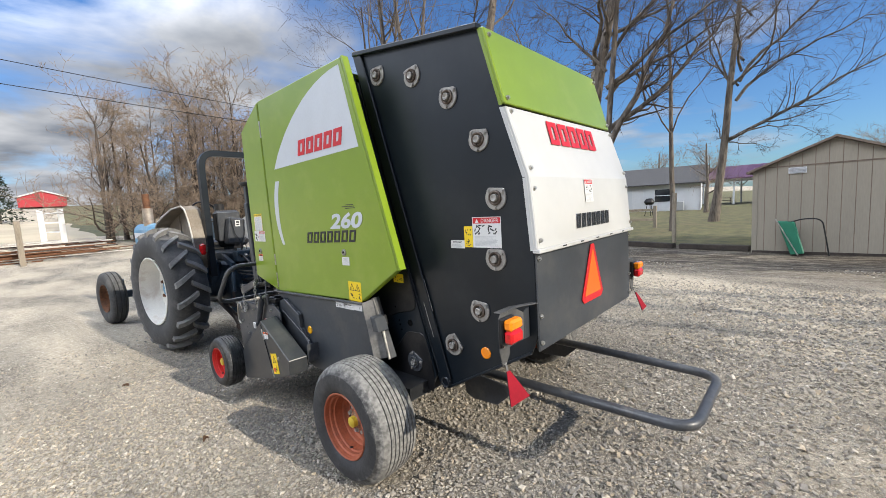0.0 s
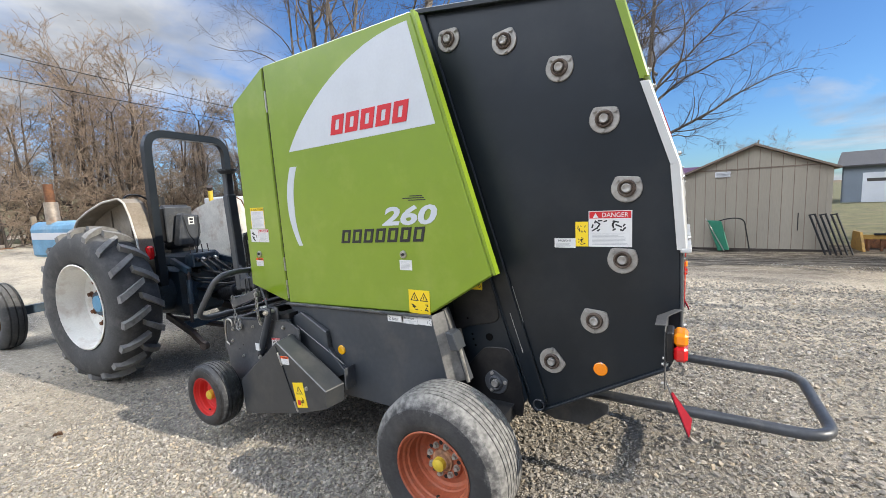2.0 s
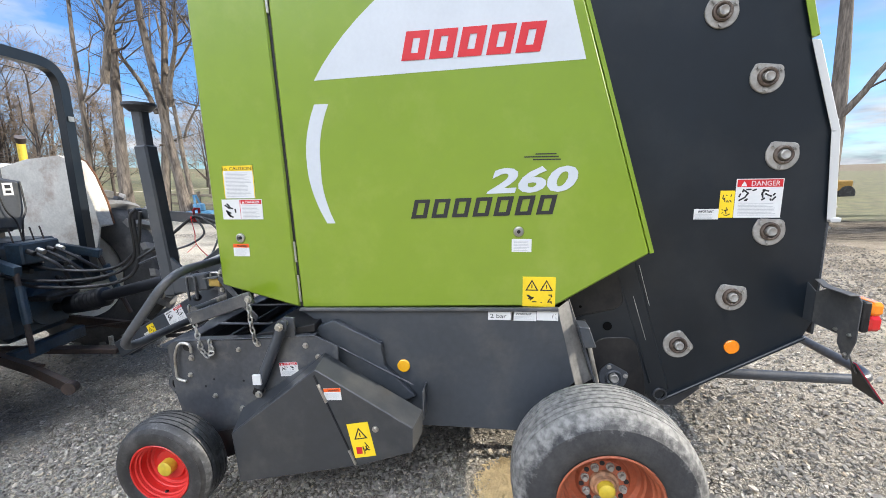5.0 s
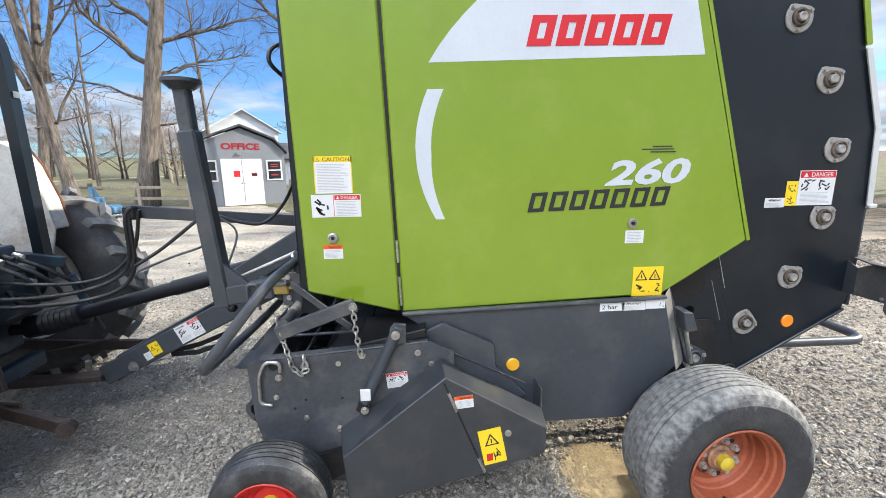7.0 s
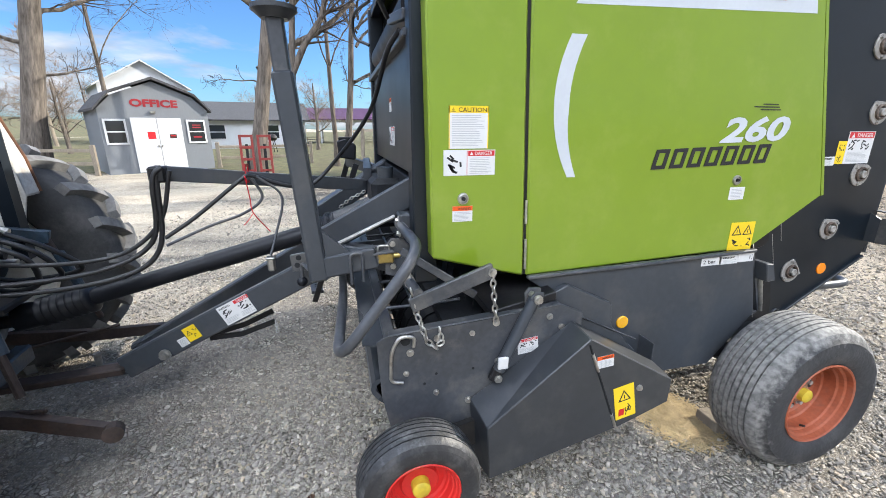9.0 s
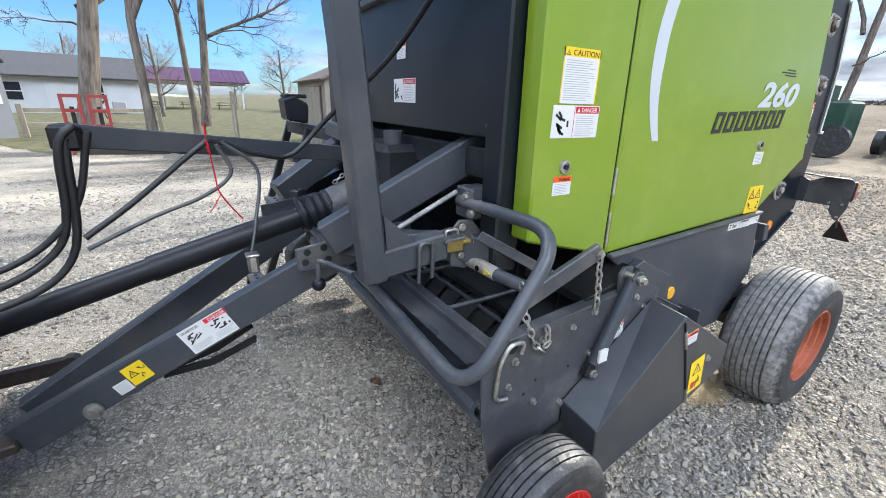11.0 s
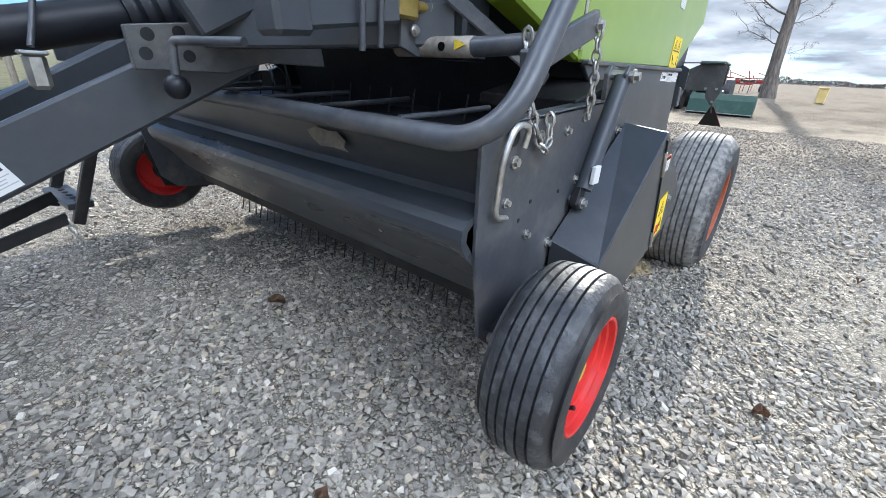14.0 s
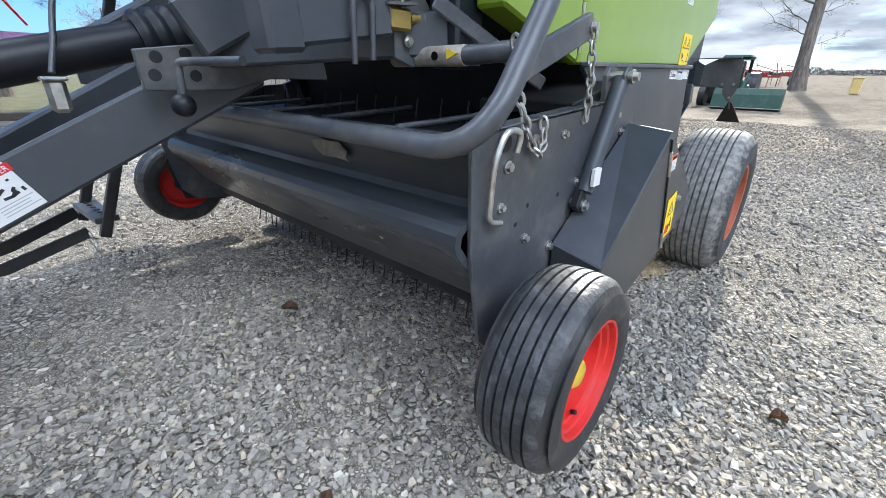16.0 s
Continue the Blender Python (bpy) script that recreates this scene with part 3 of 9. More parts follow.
def frame_along(d):
    d = Vector(d).normalized()
    ref = Vector((0, 0, 1)) if abs(d.z) < 0.95 else Vector((1, 0, 0))
    s = d.cross(ref).normalized()
    return s, s.cross(d).normalized(), d


def cyl(p0, p1, r, seg=14, bm=None, r2=None, caps=True):
    p0, p1 = Vector(p0), Vector(p1)
    s, u, d = frame_along(p1 - p0)
    own = bmesh.new()
    rings = []
    for p, rad in ((p0, r), (p1, r if r2 is None else r2)):
        rings.append([own.verts.new(p + (s * math.cos(a) + u * math.sin(a)) * rad) for a in [2 * math.pi * i / seg for i in range(seg)]])
    for i in range(seg):
        own.faces.new((rings[0][i], rings[0][(i + 1) % seg], rings[1][(i + 1) % seg], rings[1][i]))
    if caps:
        own.faces.new(rings[0][::-1]); own.faces.new(rings[1])
    return merge(bm, own)


def rounded(points, radius, steps=6):
    """A polyline whose corners are replaced by arcs."""
    pts = [Vector(p) for p in points]
    out = [pts[0]]
    for a, b, c in zip(pts, pts[1:], pts[2:]):
        r = min(radius, (a - b).length * 0.48, (c - b).length * 0.48)
        p, q = b + (a - b).normalized() * r, b + (c - b).normalized() * r
        for i in range(steps + 1):
            t = i / steps
            out.append(p * (1 - t) ** 2 + b * 2 * t * (1 - t) + q * t * t)
    out.append(pts[-1])
    return out


def tube(points, r, seg=10, bm=None, section=None):
    """A round (or given section) bar along a polyline."""
    pts = [Vector(p) for p in points]
    own = bmesh.new()
    s, u, d = frame_along(pts[1] - pts[0])
    rings = []
    for i, p in enumerate(pts):
        a = pts[max(0, i - 1)]; b = pts[min(len(pts) - 1, i + 1)]
        nd = (b - a).normalized()
        q = d.rotation_difference(nd)
        s, u, d = q @ s, q @ u, nd
        if section:
            ring = [p + s * x + u * y for x, y in section]
        else:
            ring = [p + (s * math.cos(2 * math.pi * k / seg) + u * math.sin(2 * math.pi * k / seg)) * r for k in range(seg)]
        rings.append([own.verts.new(v) for v in ring])
    n = len(rings[0])
    for a, b in zip(rings, rings[1:]):
        for k in range(n):
            own.faces.new((a[k], a[(k + 1) % n], b[(k + 1) % n], b[k]))
    own.faces.new(rings[0][::-1]); own.faces.new(rings[-1])
    return merge(bm, own)


def beam(p0, p1, w, h, bm=None, bevel=0.004):
    """A rectangular bar from p0 to p1, w across, h upright."""
    p0, p1 = Vector(p0), Vector(p1)
    s, u, d = frame_along(p1 - p0)
    own = bmesh.new()
    bmesh.ops.create_cube(own, size=1, matrix=Matrix.Diagonal((w, h, (p1 - p0).length, 1)))
    bevelled(own, bevel)
    m = Matrix((s, u, d)).transposed().to_4x4()
    m.translation = (p0 + p1) / 2
    return merge(bm, own, m)


def slab(poly, axis, a, b, bm=None, bevel=0.0):
    """A plate: a polygon in the plane across the axis ('x': y,z; 'y': x,z; 'z': x,y), between a and b."""
    own = bmesh.new()
    put = {"x": lambda p, v: (v, p[0], p[1]), "y": lambda p, v: (p[0], v, p[1]), "z": lambda p, v: (p[0], p[1], v)}[axis]
    va = [own.verts.new(put(p, a)) for p in poly]
    vb = [own.verts.new(put(p, b)) for p in poly]
    n = len(poly)
    own.faces.new(va); own.faces.new(vb[::-1])
    for i in range(n):
        own.faces.new((va[i], va[(i + 1) % n], vb[(i + 1) % n], vb[i]))
    bmesh.ops.recalc_face_normals(own, faces=own.faces)
    bevelled(own, bevel)
    return merge(bm, own)


def revolve(profile, seg=48, m=None, bm=None):
    """Turns (along, radius) points round the x axis into a closed skin."""
    own = bmesh.new()
    rings = []
    for x, r in profile:
        rings.append([own.verts.new((x, r * math.cos(2 * math.pi * k / seg), r * math.sin(2 * math.pi * k / seg))) for k in range(seg)] if r > 1e-6 else [own.verts.new((x, 0, 0))])
    for a, b in zip(rings, rings[1:]):
        for k in range(seg):
            k2 = (k + 1) % seg
            if len(a) == 1 and len(b) == 1:
                break
            if len(a) == 1:
                own.faces.new((a[0], b[k], b[k2]))
            elif len(b) == 1:
                own.faces.new((a[k], a[k2], b[0]))
            else:
                own.faces.new((a[k], a[k2], b[k2], b[k]))
    return merge(bm, own, m)


def bolt(p, n, r=0.012, h=0.01, bm=None):
    p, n = Vector(p), Vector(n).normalized()
    bm = cyl(p, p + n * h * 0.35, r * 1.5, 12, bm)
    return cyl(p + n * h * 0.35, p + n * h, r, 6, bm)


def text_bm(s, size, width=None, shear=0.0, bold=0.0):
    """Letters as a thin flat mesh in the xy plane, lower left at 0,0; squeezed to a width if one is given."""
    cu = bpy.data.curves.new("letters", "FONT")
    cu.body, cu.size, cu.shear, cu.offset, cu.extrude, cu.resolution_u = s, size, shear, bold, 0.0004, 3
    ob = bpy.data.objects.new("letters", cu)
    scene.collection.objects.link(ob)
    dg = bpy.context.evaluated_depsgraph_get()
    me = bpy.data.meshes.new_from_object(ob.evaluated_get(dg))
    bpy.data.objects.remove(ob); bpy.data.curves.remove(cu)
    bm = bmesh.new(); bm.from_mesh(me); bpy.data.meshes.remove(me)
    xs = [v.co.x for v in bm.verts]; ys = [v.co.y for v in bm.verts]
    x0, x1, y0, y1 = min(xs), max(xs), min(ys), max(ys)
    k = width / (x1 - x0) if width else 1.0
    ky = size / (y1 - y0)
    for v in bm.verts:
        v.co.x, v.co.y = (v.co.x - x0) * k, (v.co.y - y0) * ky
    return bm


def on_face(origin, right, up):
    """The matrix that lays x, y drawings on a face whose right and up directions are given."""
    r, u = Vector(right).normalized(), Vector(up).normalized()
    n = r.cross(u).normalized()
    u = n.cross(r)
    m = Matrix((r, u, n)).transposed().to_4x4()
    m.translation = origin
    return m


LEFT_SIDE = ((0, -1, 0), (0, 0, 1))    # seen from -x
FRONT_SIDE = ((-1, 0, 0), (0, 0, 1))   # seen from +y


def rect(x0, y0, x1, y1, z0, z1, bm=None):
    return box((x0, y0, z0), (x1, y1, z1), bm)


def sticker(parent, origin, sides, w, h, kind, label):
    """A flat sticker: sheet, coloured head with its word, text lines, pictogram. origin: its upper left corner."""
    m = on_face(origin, *sides)
    sheet_mat = {"yellow": YELLOW}.get(kind, STICKER)
    st = part("sticker", box((0, -h, 0), (w, 0, 0.0016), None, 0, m), sheet_mat, parent, label)
    rnd = random.Random(int(w * 9000 + h * 700))

    def add(name, bm, mt):
        bmesh.ops.transform(bm, matrix=m, verts=bm.verts)
        return part(name, bm, mt, st)

    def lines(x0, y0, x1, y1, n, mt=GREY_PRINT, k=0.34):
        bm = None
        n = n + n // 2
        step = (y0 - y1) / n
        for i in range(n):
            yy = y0 - step * (i + 0.75)
            bm = rect(x0, yy, x0 + (x1 - x0) * rnd.uniform(0.72, 1.0), yy + step * k, 0.0014, 0.0019, bm)
        add("print", bm, mt)

    def word(s, x0, y0, size, mt, width=None):
        bm = text_bm(s, size, width)
        bmesh.ops.transform(bm, matrix=Matrix.Translation((x0, y0, 0.0026)), verts=bm.verts)
        add("lettering", bm, mt)

    def warn(x0, y0, s, mt=BLACK_PRINT, inner=YELLOW):
        add("warning_triangle", slab([(x0, y0), (x0 + s, y0), (x0 + s / 2, y0 + s * 0.88)], "z", 0.0015, 0.0022), mt)
        if inner is not None:
            add("warning_triangle", slab([(x0 + s * 0.16, y0 + s * 0.09), (x0 + s * 0.84, y0 + s * 0.09), (x0 + s / 2, y0 + s * 0.70)], "z", 0.0018, 0.0026), inner)
            add("print", rect(x0 + s * 0.46, y0 + s * 0.18, x0 + s * 0.54, y0 + s * 0.5, 0.002, 0.003), mt)

    def squiggle(x0, y0, x1, y1, n=5):
        bm = None
        for i in range(n + 3):
            ax, ay = rnd.uniform(x0, x1), rnd.uniform(y0, y1)
            bx, by = ax + rnd.uniform(-0.45, 0.45) * (x1 - x0), ay + rnd.uniform(-0.45, 0.45) * (y1 - y0)
            bx, by = min(max(bx, x0), x1), min(max(by, y0), y1)
            bm = beam((ax, ay, 0.0018), (bx, by, 0.0018), (x1 - x0) * 0.10, 0.0012, bm, 0)
        tagged(add("pictogram", bm, BLACK_PRINT), kind="stuff")

    if kind == "danger":
        add("sticker_head", rect(w * 0.02, -h * 0.21, w * 0.98, -h * 0.02, 0.0013, 0.002), RED_PRINT)
        warn(w * 0.10, -h * 0.19, h * 0.15, STICKER, None)
        word("DANGER", w * 0.32, -h * 0.18, h * 0.125, STICKER, w * 0.60)
        squiggle(w * 0.08, -h * 0.56, w * 0.44, -h * 0.27, 6); squiggle(w * 0.56, -h * 0.56, w * 0.92, -h * 0.27, 6)
        lines(w * 0.08, -h * 0.62, w * 0.92, -h * 0.95, 6)
    elif kind == "danger_wide":
        add("sticker_head", rect(w * 0.47, -h * 0.24, w * 0.985, -h * 0.03, 0.0013, 0.002), RED_PRINT)
        word("DANGER", w * 0.60, -h * 0.205, h * 0.135, STICKER, w * 0.34)
        warn(w * 0.50, -h * 0.205, h * 0.15, STICKER, None)
        squiggle(w * 0.05, -h * 0.88, w * 0.42, -h * 0.2, 8)
        lines(w * 0.50, -h * 0.28, w * 0.96, -h * 0.95, 7)
        add("print", rect(w * 0.445, -h * 0.97, w * 0.455, -h * 0.03, 0.0013, 0.002), RED_PRINT)
    elif kind == "caution":
        add("sticker_head", rect(0, -h * 0.16, w, 0, 0.0013, 0.002), YELLOW)
        add("print", rect(0, -h, w * 0.025, 0, 0.0013, 0.002), YELLOW); add("print", rect(w * 0.975, -h, w, 0, 0.0013, 0.002), YELLOW)
        warn(w * 0.06, -h * 0.14, h * 0.11)
        word("CAUTION", w * 0.24, -h * 0.14, h * 0.10, BLACK_PRINT, w * 0.70)
        lines(w * 0.08, -h * 0.20, w * 0.92, -h * 0.95, 12)
    elif kind == "warning":
        add("sticker_head", rect(0, -h * 0.30, w, 0, 0.0013, 0.002), ORANGE_PRINT)
        word("WARNING", w * 0.26, -h * 0.25, h * 0.17, BLACK_PRINT, w * 0.64)
        lines(w * 0.08, -h * 0.36, w * 0.92, -h * 0.95, 5)
    elif kind == "important":
        word("IMPORTANT", w * 0.18, -h * 0.36, h * 0.22, BLACK_PRINT, w * 0.62)
        lines(w * 0.06, -h * 0.48, w * 0.94, -h * 0.95, 3)
    elif kind == "plain":
        lines(w * 0.1, -h * 0.1, w * 0.9, -h * 0.92, 5)
    elif kind == "yellow":
        pass
    return st, add, lines, word, warn, squiggle

# ---------------------------------------------------------------- ground
def ground_height(x, y):
    z = 0.034 * min(116.0, max(0.0, -y - 14)) + 0.026 * min(24.0, max(0.0, y - 16)) + 0.078 * min(60.0, max(0.0, y - 36))
    near = max(0.0, 1 - (x * x + y * y) / 900)
    z += 0.016 * near * (noise.noise((x * 0.5, y * 0.5, 3.0)) + 0.6 * noise.noise((x * 1.4, y * 1.4, 8.0))) * min(1, max(0.0, (abs(x) + abs(y - 1) - 1.5) / 3))
    return z


def build_ground():
    def steps(lo, hi, near_lo, near_hi, fine, coarse_n):
        mid = list(np.arange(near_lo, near_hi + 1e-6, fine))
        left = [near_lo - (near_lo - lo) * (i / coarse_n) ** 2.6 for i in range(coarse_n, 0, -1)]
        right = [near_hi + (hi - near_hi) * (i / coarse_n) ** 2.6 for i in range(1, coarse_n + 1)]
        return left + mid + right
    xs = steps(-900, 900, -8, 16, 0.25, 34)
    ys = steps(-900, 900, -9, 14, 0.25, 34)
    verts = [(x, y, ground_height(x, y)) for y in ys for x in xs]
    n = len(xs)
    faces = [(j * n + i, j * n + i + 1, (j + 1) * n + i + 1, (j + 1) * n + i) for j in range(len(ys) - 1) for i in range(n - 1)]
    me = bpy.data.meshes.new("ground")
    me.from_pydata(verts, [], faces)
    me.materials.append(GRAVEL)
    for p in me.polygons:
        p.use_smooth = True
    tagged(new("ground", me), "pale crushed limestone gravel yard with worn tracks", "ground", kind="structure")


def build_lawn():
    """Grass beyond the gravel, a sheet just proud of the ground."""
    rnd = random.Random(5)
    edge = [(13.2, -60), (12.9, -30), (12.6, -12), (12.4, -5), (12.4, -1), (12.1, 1.2), (12.2, 3.6), (13.2, 6.0), (16.6, 8.2), (16.4, 10.8), (17.2, 13.5), (17.6, 16.0), (14, 21), (7, 26), (2.0, 38), (3, 60), (10, 120)]
    verts, faces = [], []
    k = 7
    fine = []
    for (x0, y0), (x1, y1) in zip(edge, edge[1:]):
        for i in range(8):
            t = i / 8
            fine.append((x0 + (x1 - x0) * t + rnd.uniform(-0.18, 0.18), y0 + (y1 - y0) * t))
    for x, y in fine:
        for j in range(k):
            xx = x + (260 - x) * (j / (k - 1)) ** 2.2
            verts.append((xx, y, ground_height(xx, y) + 0.012 + 0.05 * min(1, j)))
    for i in range(len(fine) - 1):
        for j in range(k - 1):
            faces.append((i * k + j, i * k + j + 1, (i + 1) * k + j + 1, (i + 1) * k + j))
    me = bpy.data.meshes.new("lawn")
    me.from_pydata(verts, [], faces)
    me.materials.append(LAWN)
    tagged(new("ground_lawn", me), "short yellowed winter grass beyond the gravel", "lawn", kind="structure")


def build_sand_field():
    """Pale bare field beyond the stacked steel, just proud of the ground."""
    xs, ys = [-60 + 4.2 * i for i in range(16)], [26.5 + 2.0 * j for j in range(16)]
    verts = [(x + 0.5 * noise.noise((y, 2.0, 0.0)), y + 0.6 * noise.noise((x, 5.0, 0.0)), ground_height(x, y) + 0.03) for y in ys for x in xs]
    faces = [(j * 16 + i, j * 16 + i + 1, j * 16 + i + 17, j * 16 + i + 16) for j in range(15) for i in range(15)]
    me = bpy.data.meshes.new("field")
    me.from_pydata(verts, [], faces)
    me.materials.append(SAND)
    tagged(new("ground_field", me), "pale bare sandy field behind the stacked steel", "field", kind="structure")


def stone_shapes():
    """Blocky broken stones: hulls of jittered boxes with a corner or two knocked off."""
    shapes = []
    rnd = random.Random(11)
    for _ in range(28):
        bm = bmesh.new()
        sx, sy, sz = rnd.uniform(0.85, 1.3), rnd.uniform(0.65, 0.95), rnd.uniform(0.42, 0.72)
        corners = [(x, y, z) for x in (-1, 1) for y in (-1, 1) for z in (-1, 1)]
        rnd.shuffle(corners)
        for x, y, z in corners[:rnd.randint(6, 8)]:
            k = rnd.uniform(0.55, 0.95)
            bm.verts.new((x * sx * k * rnd.uniform(0.55, 1.05), y * sy * k * rnd.uniform(0.55, 1.05), z * sz * k * rnd.uniform(0.6, 1.0)))
        bmesh.ops.convex_hull(bm, input=bm.verts[:])
        bmesh.ops.delete(bm, geom=[v for v in bm.verts if not v.link_faces], context="VERTS")
        bmesh.ops.triangulate(bm, faces=bm.faces[:])
        bmesh.ops.recalc_face_normals(bm, faces=bm.faces[:])
        bm.verts.index_update()
        bm.verts.ensure_lookup_table()
        shapes.append((np.array([v.co[:] for v in bm.verts]), np.array([[v.index for v in f.verts] for f in bm.faces])))
        bm.free()
    return shapes


def scatter_stones(name, label, count, sampler, r_lo, r_hi, seed, sink=0.35):
    """Loose stones of many sizes as one mesh."""
    shapes = stone_shapes()
    rs = np.random.RandomState(seed)
    V, F, base = [], [], 0
    for i in range(count):
        x, y = sampler(rs)
        co, fa = shapes[rs.randint(len(shapes))]
        r = r_lo * (r_hi / r_lo) ** (rs.rand() ** 1.7)
        a, b = rs.rand() * 6.283, rs.normal() * 0.5
        ca, sa, cb, sb = math.cos(a), math.sin(a), math.cos(b), math.sin(b)
        p = co * r
        px, pz = p[:, 0] * cb + p[:, 2] * sb, -p[:, 0] * sb + p[:, 2] * cb
        q = np.stack([px * ca - p[:, 1] * sa + x, px * sa + p[:, 1] * ca + y, pz + r * sink * 0.5 + ground_height(x, y)], 1)
        V.append(q); F.append(fa + base); base += len(co)
    V, F = np.concatenate(V), np.concatenate(F)
    me = bpy.data.meshes.new(name)
    me.vertices.add(len(V)); me.vertices.foreach_set("co", V.ravel())
    me.loops.add(F.size); me.loops.foreach_set("vertex_index", F.ravel())
    me.polygons.add(len(F)); me.polygons.foreach_set("loop_start", np.arange(len(F)) * 3)
    me.update(); me.validate()
    me.shade_flat()
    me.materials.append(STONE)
    tagged(new(name, me), label, "gravel", kind="stuff")


def near_front(rs):
    while True:
        x, y = rs.uniform(-3.0, 1.6), rs.uniform(0.2, 3.6)
        if (x + 1.3) ** 2 / 2.6 + (y - 2.0) ** 2 / 2.0 < 1.0:
            return x, y


def around(rs):
    while True:
        x, y = rs.uniform(-4.5, 4.5), rs.uniform(-4.5, 5.5)
        if rs.rand() < 1.15 - 0.17 * math.hypot(x + 0.6, y - 0.3):
            return x, y


def wide(rs):
    while True:
        x, y = rs.uniform(-4.0, 8.5), rs.uniform(-7.5, 5.5)
        if (y > 0.3 and x < 1.6 and rs.rand() < 0.85) or (x < -1.5 and y > -3.5 and rs.rand() < 0.7):
            continue
        if rs.rand() < 0.6 + 1.2 * noise.noise((x * 0.5, y * 0.3, 7.0)) - 0.035 * max(0.0, x - 2):
            return x, y


def south(rs):
    while True:
        x, y = rs.uniform(-5.5, 6.0), rs.uniform(-13.0, -0.9)
        if rs.rand() < 0.75 + 0.8 * noise.noise((x * 0.4, y * 0.25, 4.0)) and x < 4.0 + 0.2 * y + 3.0:
            return x, y


build_ground()
build_lawn()
build_sand_field()
scatter_stones("gravel_chips", "loose grey limestone chips beside the pickup", 30000, near_front, 0.0052, 0.0185, 1, 0.8)
scatter_stones("gravel", "loose pale limestone gravel around the baler", 40000, around, 0.0075, 0.018, 2, 0.9)
scatter_stones("gravel_far", "scattered limestone gravel on the yard", 31000, wide, 0.010, 0.024, 3, 0.8)
scatter_stones("gravel_south", "coarse limestone gravel on the sunny side of the yard", 25000, south, 0.013, 0.032, 5, 0.9)

# ---------------------------------------------------------------- round baler
def wheel(parent, at, r, rim_r, x_out, x_in, tyre_mat, rim_mat, hub_mat, grooves, dish, bolts, side=-1, r_soft=0.06, tread_mat=None, turn=0):
    """A wheel whose outer side faces -x: tyre with ribbed tread, dished rim, hub, wheel bolts."""
    y, z = at[1], at[2]
    w = x_in - x_out
    m = Matrix.Translation((x_out, y, z))
    if side > 0:
        m = Matrix.Translation((-x_out, y, z)) @ Matrix.Rotation(math.pi, 4, "Z")
    if turn:
        m = m @ Matrix.Translation((w / 2, 0, 0)) @ Matrix.Rotation(radians(turn), 4, "Z") @ Matrix.Translation((-w / 2, 0, 0))
    wh = part("wheel", cyl(m @ Vector((w * 0.62, 0, 0)), m @ Vector((w * 0.85, 0, 0)), rim_r * 0.35, 16), BLACK, parent)
    prof = [(w * 0.10, rim_r * 0.985), (w * 0.02, rim_r + (r - rim_r) * 0.12), (-0.004, rim_r + (r - rim_r) * 0.42), (w * 0.015, rim_r + (r - rim_r) * 0.68), (w * 0.05, r - r_soft * 0.85), (w * 0.10, r - r_soft * 0.42), (w * 0.17, r - r_soft * 0.16)]
    n = grooves
    for i in range(n):
        a = 0.19 + 0.62 * (i + 0.5) / n
        crown = lambda t: r - r_soft * 0.16 + r_soft * 0.16 * (1 - (2 * t - 1) ** 2 * 2.2)
        g = 0.0042 if w > 0.3 else 0.0030
        prof += [(w * a - g, crown(a)), (w * a - g * 0.7, crown(a) - g * 2.8), (w * a + g * 0.7, crown(a) - g * 2.8), (w * a + g, crown(a))]
    prof += [(w * 0.83, r - r_soft * 0.16), (w * 0.90, r - r_soft * 0.42), (w * 0.95, r - r_soft * 0.85), (w * 0.985, rim_r + (r - rim_r) * 0.68), (w * 1.01, rim_r + (r - rim_r) * 0.42), (w * 0.98, rim_r + (r - rim_r) * 0.12), (w * 0.90, rim_r * 0.985)]
    cut0, cut1 = 5, len(prof) - 6
    ty = part("tyre", revolve(prof[:cut0 + 1], 64, m), tyre_mat, wh, smooth=38)
    part("inner_sidewall", revolve(prof[cut1:], 64, m), tyre_mat, wh, smooth=38)
    part("tread", revolve(prof[cut0:cut1 + 1], 64, m), tread_mat, wh, "ribbed tread with pale dust", smooth=38)
    rim = [(w * 0.045, rim_r * 1.045), (w * 0.03, rim_r * 1.02), (w * 0.045, rim_r * 0.985), (w * 0.12, rim_r * 0.965), (w * 0.14, rim_r * 0.92), (w * 0.20, rim_r * 0.90), (w * 0.22, rim_r * 0.86), (w * 0.38, rim_r * 0.835), (w * 0.40, rim_r * 0.80), (w * dish, rim_r * 0.775), (w * (dish + 0.03), rim_r * 0.70), (w * (dish + 0.01), rim_r * 0.56), (w * (dish - 0.05), rim_r * 0.50), (w * (dish - 0.05), 0.0)]
    rim_ob = part("rim", revolve(rim, 56, m), rim_mat, wh, smooth=32)
    back = [(w * 0.95, rim_r * 1.04), (w * 0.90, rim_r * 0.96), (w * 0.62, rim_r * 0.88), (w * (dish + 0.10), rim_r * 0.78), (w * (dish + 0.10), 0.0)]
    part("rim_back", revolve(back, 40, m), rim_mat, wh, smooth=32)
    hx = w * (dish - 0.05)
    if bolts:
        for i in range(bolts):
            a = 2 * math.pi * (i + 0.35) / bolts
            p = m @ Vector((hx + 0.002, rim_r * 0.40 * math.cos(a), rim_r * 0.40 * math.sin(a)))
            nrm = m.to_3x3() @ Vector((-1, 0, 0))
            part("wheel_bolt", bolt(p, nrm, 0.012, 0.022), BEARING, wh)
            a += math.pi / bolts
            h0 = m @ Vector((hx + w * 0.04, rim_r * 0.45 * math.cos(a), rim_r * 0.45 * math.sin(a)))
